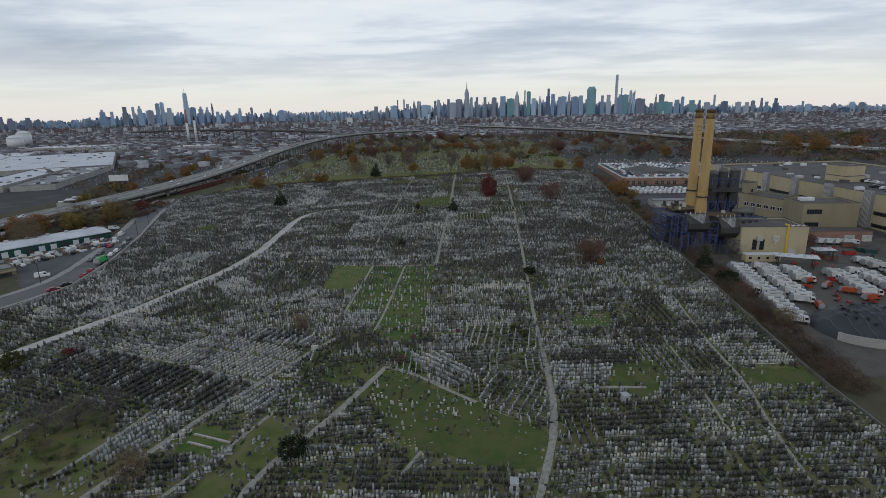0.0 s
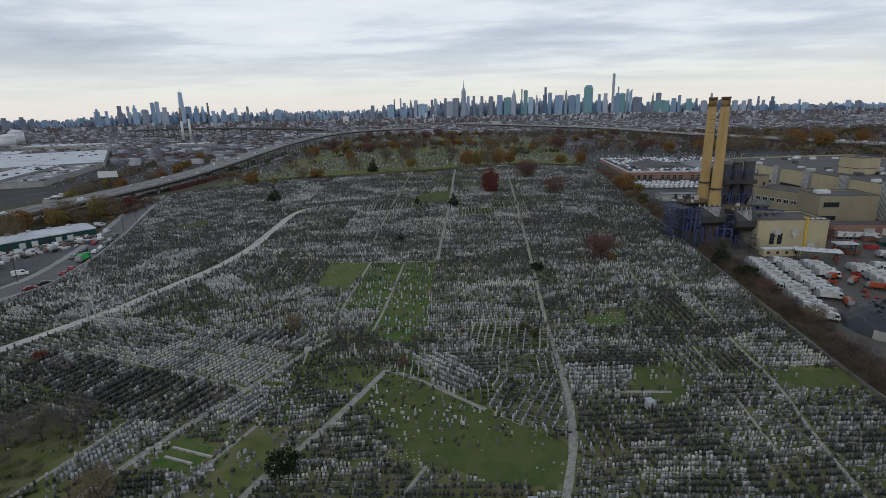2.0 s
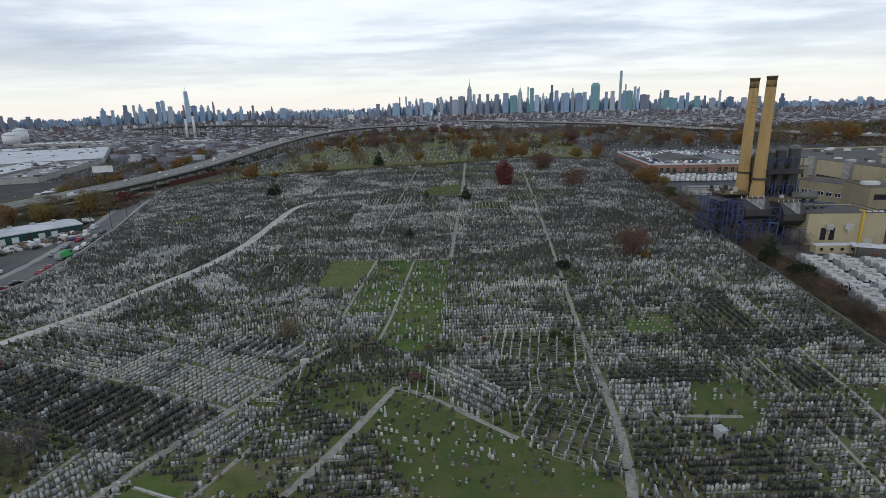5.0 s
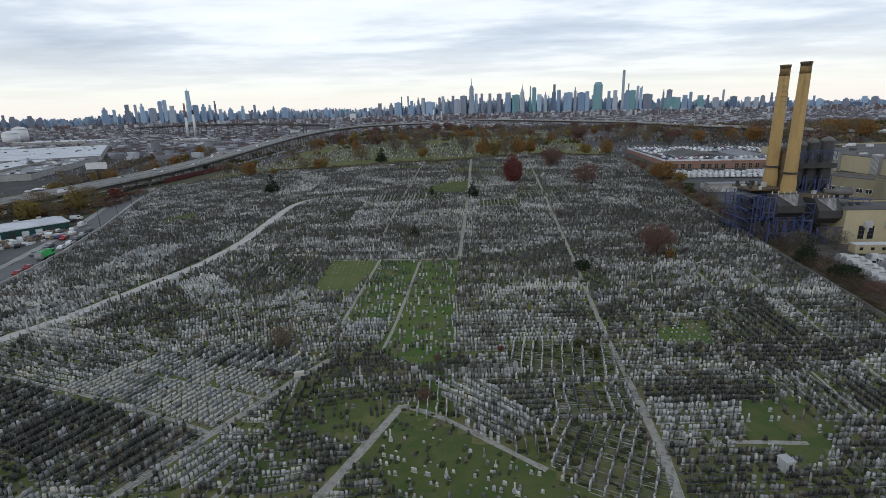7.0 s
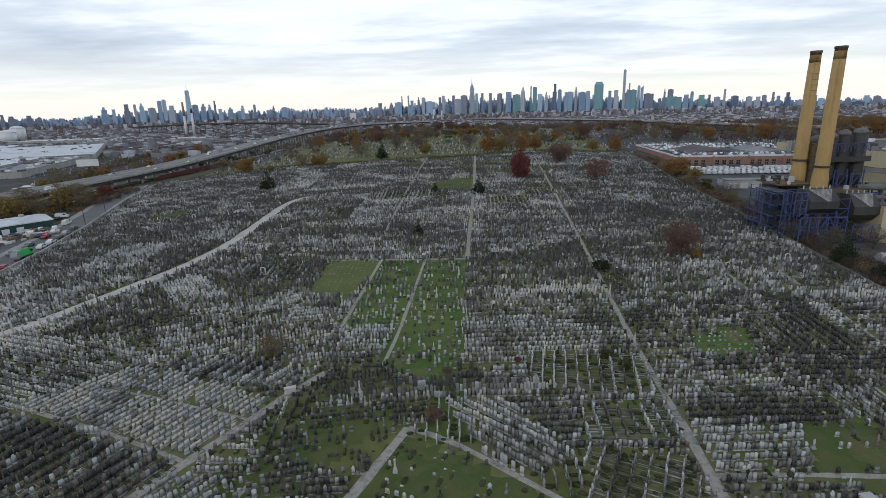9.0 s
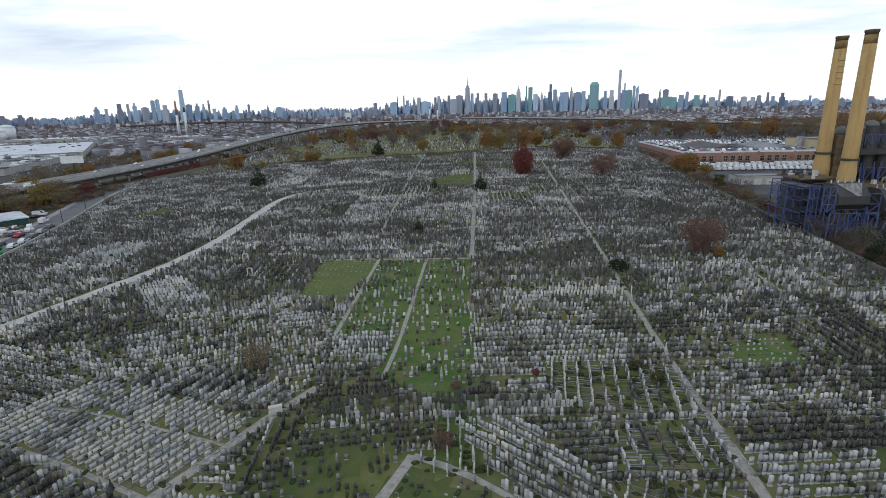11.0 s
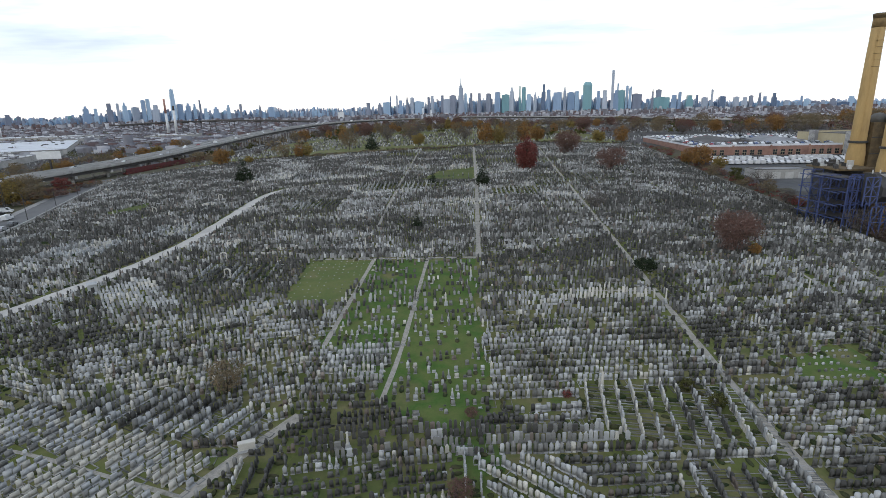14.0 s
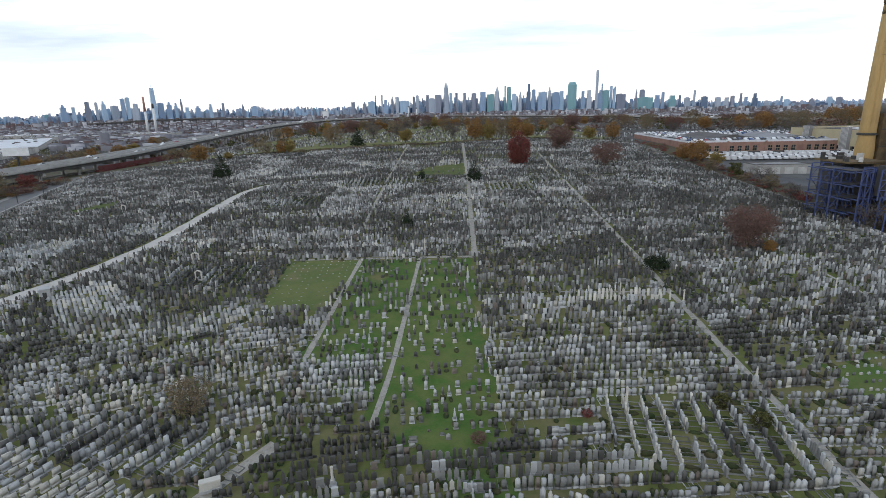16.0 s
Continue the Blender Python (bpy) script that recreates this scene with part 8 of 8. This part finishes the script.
# along the street and viaduct
for kind, k, x, y, s in (("yellow", 0, -186, 262, 1.05), ("yellow", 1, -176, 281, 1.0), ("brown", 0, -171, 284, 0.95), ("brown", 1, -196, 268, 0.9), ("orange", 0, -182, 290, 0.8), ("brown", 0, -206, 240, 1.0), ("orange", 0, -214, 228, 0.9), ("yellow", 0, -205, 214, 0.8), ("brown", 1, -222, 200, 1.0), ("brown", 0, -190, 276, 1.0), ("orange", 0, -200, 256, 1.0), ("brown", 1, -178, 268, 0.7), ("yellow", 1, -213, 214, 1.0), ("brown", 0, -196, 228, 0.9), ("orange", 1, -229, 236, 1.0), ("brown", 1, -187, 303, 0.8),
                           ("red", 1, -176, 312, 0.7), ("orange", 1, -219, 250, 0.9), ("yellow", 0, -250, 350, 1.1), ("orange", 0, -243, 396, 1.1), ("brown", 0, -256, 374, 1.1), ("yellow", 1, -262, 410, 1.0), ("brown", 1, -238, 430, 1.2), ("orange", 1, -242, 452, 1.1), ("orange", 0, -250, 500, 1.2),
                           ("yellow", 0, -270, 560, 1.2), ("brown", 0, -262, 600, 1.3), ("orange", 0, -290, 640, 1.2), ("brown", 1, -146, 388, 0.45), ("brown", 0, -155, 402, 0.5), ("brown", 0, -176, 420, 0.45), ("yellow", 1, -160, 455, 0.5)):
    plant(kind, k, x - (12 if 250 < y < 325 else 0), y, s * (1.3 if y < 325 else 1.05), TREE_WORDS[kind] + " between street and viaduct", group="trees by the viaduct")
for kind, k, x, y, s in (("orange", 0, 111, 296, 1.05), ("yellow", 0, 115, 288, 0.75), ("orange", 1, 108.5, 305, 0.7), ("olive", 0, 108, 262, 0.8), ("greytwig", 1, 110, 250, 0.7), ("brown", 0, 107, 240, 0.5), ("greytwig", 0, 104, 226, 0.6), ("brown", 1, 103, 272, 0.6), ("greytwig", 0, 99.5, 190, 0.8), ("greytwig", 1, 104, 180, 0.7),
                           ("evergreen", 0, 99.5, 169, 1.05), ("evergreen", 1, 101, 155.5, 1.25), ("olive", 0, 107, 184, 0.7), ("greytwig", 0, 116, 180, 0.8), ("twig", 1, 99.5, 143, 0.5), ("greytwig", 1, 99, 131, 0.5), ("brown", 1, 99, 121, 0.6), ("twig", 1, 150, 190, 0.8)):
    plant(kind, k, x, y, s, TREE_WORDS[kind] + " along the works' boundary", group="trees by the works")
for kits in KITS.values():
    for src in kits:
        for o in list(src.children_recursive) + [src]:
            bpy.data.objects.remove(o)


def thicket(name, spots, size, n_each, leaf, mats, label, category, seed, flat=0.7, thin=0.6):
    """Shrubs or far trees too many to tell apart: leaf sprays in uneven mounds."""
    rg = np.random.RandomState(seed)
    V, mat = [], []
    for i, (x, y, s) in enumerate(spots):
        k = n_each
        q = rg.normal(0, 1, (k, 3)) * np.array([0.42, 0.42, 0.3]) * size * s
        c = rg.normal(0, 0.35, (5, 3)) * size * s
        q = q * 0.6 + c[rg.randint(0, 5, k)]
        q[:, 2] = np.abs(q[:, 2]) * flat + 0.2 * size * s
        P = q + np.array([x, y, hz(x, y)])
        W, _, _ = leaf_cloud(P, leaf * s, rg, thin)
        V.append(W)
        mat.append(np.full(k, rg.randint(len(mats))))
    V = np.concatenate(V)
    nq = len(V) // 4
    me = bulk_mesh(name, V, np.arange(nq * 4), np.full(nq, 4), np.concatenate(mat), mats)
    return tagged(new(name, me), label, category, kind="stuff")


rg = np.random.RandomState(31)
spots = []
for i in range(520):
    y = rg.uniform(88, 190)
    x = float(np.interp(y, [88, 121, 150, 190], [91.5, 94, 97, 100.5])) + rg.uniform(0.4, 8.5) * rg.rand() ** 0.5
    spots.append((x, y, rg.uniform(0.6, 1.3)))
thicket("shrubbery", spots, 2.3, 270, 0.19, [LEAVES["bramble"], LEAVES["greytwig"], LEAVES["twig"], LEAVES["bramble"], LEAVES["bramble"], LEAVES["brown"]], "tangled brown and rusty shrubs along the boundary wall", "shrubs", 5, 0.95, 0.22)
spots = [(-90.0 + 2.6 * k + rg.uniform(-0.3, 0.3), 83.2 + 8.4 * k, 0.6) for k in rg.uniform(-0.6, 1.3, 60)] + [(-69.4 + 4.5 * k, 64.2 + 3.1 * k, 0.5) for k in rg.uniform(-0.6, 1.0, 40)]
# dark low growth for the hedges, also added in place of tree shade
plot_spots = [(rg.uniform(-85, -66), rg.uniform(62, 90), rg.uniform(0.5, 1.2)) for _ in range(150)]
plot_spots = [s for s in plot_spots if inside_poly(s[0], s[1], [(-86, 74), (-81.0, 91.3), (-69.8, 86.1), (-65.8, 80.1), (-67, 72.4), (-69.7, 66.3), (-78, 56)])]
thicket("old_plot_shrubs", plot_spots, 1.5, 170, 0.12, [LEAVES["evergreen"], LEAVES["greytwig"], LEAVES["olive"], LEAVES["brown"]], "dark shrubs and stand-in for tree shade over old grave plots", "shrubs", 13, 0.5, 0.3)
thicket("clipped_hedge", spots, 1.3, 90, 0.16, [LEAVES["evergreen"], LEAVES["olive"]], "dark clipped hedges round the old grave plots", "hedge", 12)
spots = [(float(np.interp(y, [186, 300, 372], [100, 108, 114])) + rg.uniform(0.5, 7), y, rg.uniform(0.5, 1.1)) for y in rg.uniform(190, 372, 150)]
thicket("shrubbery_north", spots, 2.2, 110, 0.26, [LEAVES["twig"], LEAVES["brown"], LEAVES["greytwig"], LEAVES["red"]], "brown scrub between the graves and the car lot", "shrubs", 6)
spots = [(rg.uniform(-34, -9) + np.interp(y, [150, 220, 270, 330], [-190, -184, -170, -168]), y, rg.uniform(0.7, 1.5)) for y in rg.uniform(180, 335, 190)]
spots = [s for s in spots if not (-208 < s[0] < -150 and 190 < s[1] < 258)]
thicket("shrubbery_west", spots, 2.6, 110, 0.3, [LEAVES["brown"], LEAVES["twig"], LEAVES["orange"], LEAVES["greytwig"]], "brown scrub below the viaduct", "shrubs", 7)
spots = [(np.interp(y, [276, 306, 336, 380, 420, 470], [-206, -196, -188, -196, -189, -184]) + rg.uniform(-3.0, 1.5), y, rg.uniform(0.6, 1.2)) for y in rg.uniform(276, 470, 150) if not 340 < y < 378]
thicket("creeper", spots, 2.0, 110, 0.28, [LEAVES["red"], LEAVES["red"], LEAVES["twig"], LEAVES["brown"]], "dark red creeper and scrub on the retaining wall", "creeper", 11)
spots = [(x, float(np.interp(x, *zip(*EDGE))) + rg.uniform(1, 9), rg.uniform(0.5, 1.0)) for x in rg.uniform(-165, 115, 650)]
thicket("hedge_bank", spots, 1.9, 90, 0.3, [LEAVES["olive"], LEAVES["brown"], LEAVES["brown"], LEAVES["greytwig"]], "low green and brown hedge along the hill's edge", "hedge", 8, 0.5)
spots = [(rg.uniform(-260, 620), rg.uniform(430, 1350), rg.uniform(0.7, 1.3)) for _ in range(700)]
spots = [s for s in spots if not (120 < s[0] < 330 and s[1] < 470)]
spots += [(rg.uniform(-3200, 3200) * 0.9, rg.uniform(900, 3900), rg.uniform(0.8, 1.5)) for _ in range(1500)]
spots += [(-262 - 0.28 * (y - 380) - abs(rg.normal(0, 14)), y, rg.uniform(0.5, 0.9)) for y in rg.uniform(370, 800, 130)]
spots += [(rg.uniform(270, 520), rg.uniform(480, 780), rg.uniform(0.5, 0.95)) for _ in range(110)]
spots += [(rg.uniform(305, 660), rg.uniform(395, 520), rg.uniform(0.6, 1.1)) for _ in range(170)]
spots += [(rg.uniform(400, 760), rg.uniform(640, 930), rg.uniform(0.9, 1.5)) for _ in range(190)]
spots += [(rg.uniform(-300, 1900), rg.uniform(1120, 3600), rg.uniform(0.6, 1.2)) for _ in range(1300)]
spots += [(-560 + rg.uniform(-280, 260), 720 + rg.uniform(-60, 420), rg.uniform(0.7, 1.2)) for _ in range(160)]
thicket("far_woods", spots, 7.0, 50, 1.1, [LEAVES["brown"], LEAVES["greytwig"], LEAVES["greytwig"], LEAVES["brown"], LEAVES["twig"], LEAVES["olive"]], "far autumn trees scattered through the city", "woods", 9)

# ---- burial ground beyond the hill ----
rf = np.random.RandomState(91)
N = 23000
fx, fy = rf.uniform(-215, 330, N), 385 + 760 * rf.rand(N) ** 1.2
fy = np.round(fy / 2.6) * 2.6 + rf.uniform(-0.3, 0.3, N)
cell = np.sin(np.floor(fx / 55) * 12.9 + np.floor(fy / 48) * 78.2) * 43758.5
keep = ((cell - np.floor(cell)) < 0.82) & ~((fx > 122) & (fy < 425)) & (fx > -165 - (fy - 400) * 0.08)
fx2, fy2 = rf.uniform(-440, -260, 1700), rf.uniform(440, 760, 1700)
fx, fy = np.concatenate([fx[keep], fx2]), np.concatenate([fy[keep], fy2])
n = len(fx)
V0 = np.array(FAR_FORMS["flat"].v)
F0 = FAR_FORMS["flat"].f[:2] + FAR_FORMS["flat"].f[3:]
S = V0[None] * np.stack([rf.uniform(0.5, 0.85, n), rf.uniform(0.3, 0.5, n), rf.uniform(0.8, 1.4, n)], 1)[:, None]
W = S + np.stack([fx, fy, height(fx, fy)], 1)[:, None]
loop = np.concatenate([np.array(f) for f in F0])
tagged(new("far_gravestones", bulk_mesh("far_gravestones", W.reshape(-1, 3), (loop[None] + (np.arange(n) * len(V0))[:, None]).ravel(), np.tile([len(f) for f in F0], n), np.repeat(rf.choice(4, n, p=[.52, .12, .02, .34]), len(F0)), STONE_MATS)),
       "pale headstones of the burial ground beyond the hill", "gravestones", kind="stuff")

# ---- single monuments and small things on the hill ----


def mausoleum(x, y, a, s, label):
    ob = thing("mausoleum", (x, y, hz(x, y)), label, "mausoleum", angle=a)
    m = Mesh()
    m.box((0, 0, -0.4), (2.6 * s, 3.0 * s, 0.7))
    part("step", m, M["granite_pale"], ob)
    m = Mesh()
    m.box((0, 0, 0.3), (2.2 * s, 2.6 * s, 2.2 * s))
    part("wall", m, M["granite_pale"], ob)
    m = Mesh()
    m.box((0, 0, 0.3 + 2.2 * s), (2.5 * s, 2.9 * s, 0.22 * s))
    m.box((0, 0, 0.3 + 2.42 * s), (2.2 * s, 2.5 * s, 0.2 * s), top=(0.7, 0.7))
    part("roof", m, M["granite_pale"], ob)
    m = Mesh()
    m.box((0, -1.31 * s, 0.3), (0.8 * s, 0.06, 1.6 * s))
    part("door", m, M["dark_steel"], ob)


mausoleum(42.5, 86.3, 0.2, 0.62, "small pale stone mausoleum with a flat roof")
mausoleum(14.8, 60.5, -0.1, 0.62, "small white stone mausoleum at the lawn's edge")
mausoleum(-80, 163, 0.6, 0.75, "pale stone family tomb beside the gravel lane")
ob = thing("table_tomb", (-31.5, 112.8, hz(-31.5, 112.8)), "long white stone table tomb beside a footpath", "tomb", angle=0.35)
m = Mesh()
m.box((0, 0, -0.2), (2.0, 0.8, 0.5))
part("plinth", m, M["granite_pale"], ob)
m = Mesh()
m.box((0, 0, 0.3), (1.8, 0.6, 0.75), top=(0.98, 0.92))
part("chest", m, M["marble"], ob)
m = Mesh()
m.box((0, 0, 1.05), (1.95, 0.75, 0.14), top=(0.97, 0.9))
part("lid", m, M["marble"], ob)


def arch(x, y, a, s):
    ob = thing("arch_monument", (x, y, hz(x, y)), "white marble arch monument on a stepped plinth", "monument", "arch monuments", angle=a)
    m = Mesh()
    m.box((0, 0, -0.3), (2.4 * s, 0.9 * s, 0.6))
    part("plinth", m, M["marble"], ob)
    for u in (-1, 1):
        m = Mesh()
        m.tube((u * 0.85 * s, 0, 0.3), (u * 0.85 * s, 0, 2.3 * s), 0.2 * s, 0.17 * s, n=8)
        part("column", m, M["marble"], ob)
    m = Mesh()
    n = 9
    vs = []
    for i in range(n):
        t = math.pi * i / (n - 1)
        for r, yy in ((0.72, -0.2), (1.05, -0.2), (1.05, 0.2), (0.72, 0.2)):
            vs.append((r * s * math.cos(t), yy * s, 2.3 * s + r * 0.6 * s * math.sin(t)))
    m.add(vs, [(i * 4 + k, i * 4 + (k + 1) % 4, i * 4 + 4 + (k + 1) % 4, i * 4 + 4 + k) for i in range(n - 1) for k in range(4)] + [(3, 2, 1, 0), tuple(range((n - 1) * 4, n * 4))])
    part("arch", m, M["marble"], ob)


for x, y, a, s in ((-59.5, 179.5, 0.1, 0.8), (-54.5, 168.5, -0.2, 0.75), (-98.5, 137.5, 0.7, 0.95), (-88, 251, 0.1, 0.8), (-79.5, 262, 0.2, 0.8), (-104, 235, -0.2, 0.8), (86, 171, 0.1, 0.75), (72.5, 196, 0.2, 0.7)):
    arch(x, y, a, s)
patch("plot_lawn", [(-49.4, 72.5), (-48.0, 80.9), (-38.8, 77.2), (-42.1, 70.5)], M["lawn"], 0.03, "small worn grass plot with stone strips", "lawn", 1.5)
for x, y, long in ((-43.6, 76.1, 9.2), (-45.1, 74.0, 6.3)):
    ob = thing("stone_strip", (x, y, hz(x, y)), "long pale stone strip lying in the grass plot", "stone strip", "stone strips", angle=radians(-20))
    m = Mesh()
    m.box((0, 0, -0.1), (long, 0.6, 0.35), top=(0.99, 0.94))
    part("slab", m, M["path"], ob)
    m = Mesh()
    m.box((0, 0, 0.25), (long - 0.3, 0.2, 0.05))
    part("ridge", m, M["marble"], ob)
# tall pale columns and obelisks that stand out over the rows
ro = random.Random(55)
for x, y, k, h in ((53, 160.5, "figure", 3.4), (31.8, 149, "column", 3.2), (-100.5, 135.6, "obelisk", 4.6), (-8, 151, "obelisk", 2.9), (12, 122.5, "obelisk", 3.2), (29.5, 126, "figure", 2.8), (-2.4, 165, "figure", 2.6), (-20, 112.5, "column", 2.4), (-12.5, 94, "column", 2.2),
                   (-4, 86, "figure", 1.7), (5, 83, "column", 1.6), (-52, 196, "obelisk", 3.6), (-62, 210, "column", 3.2), (60, 152, "column", 3.0), (-40, 190, "figure", 3.0), (-27, 186, "obelisk", 3.2), (-13, 181, "figure", 3.2), (-10.4, 181.4, "obelisk", 3.4)):
    ob = thing("monument", (x, y, hz(x, y)), "tall white marble %s" % KIND_WORDS[k].replace("tall ", ""), "monument", "tall monuments", angle=ro.uniform(-0.2, 0.2))
    ob.scale = (0.62, 0.58, h * 0.92)
    foot, top = FOOTS[k]
    part("plinth", foot, M["granite_pale"], ob)
    part(KIND_PARTS[k], top, M["marble"], ob)
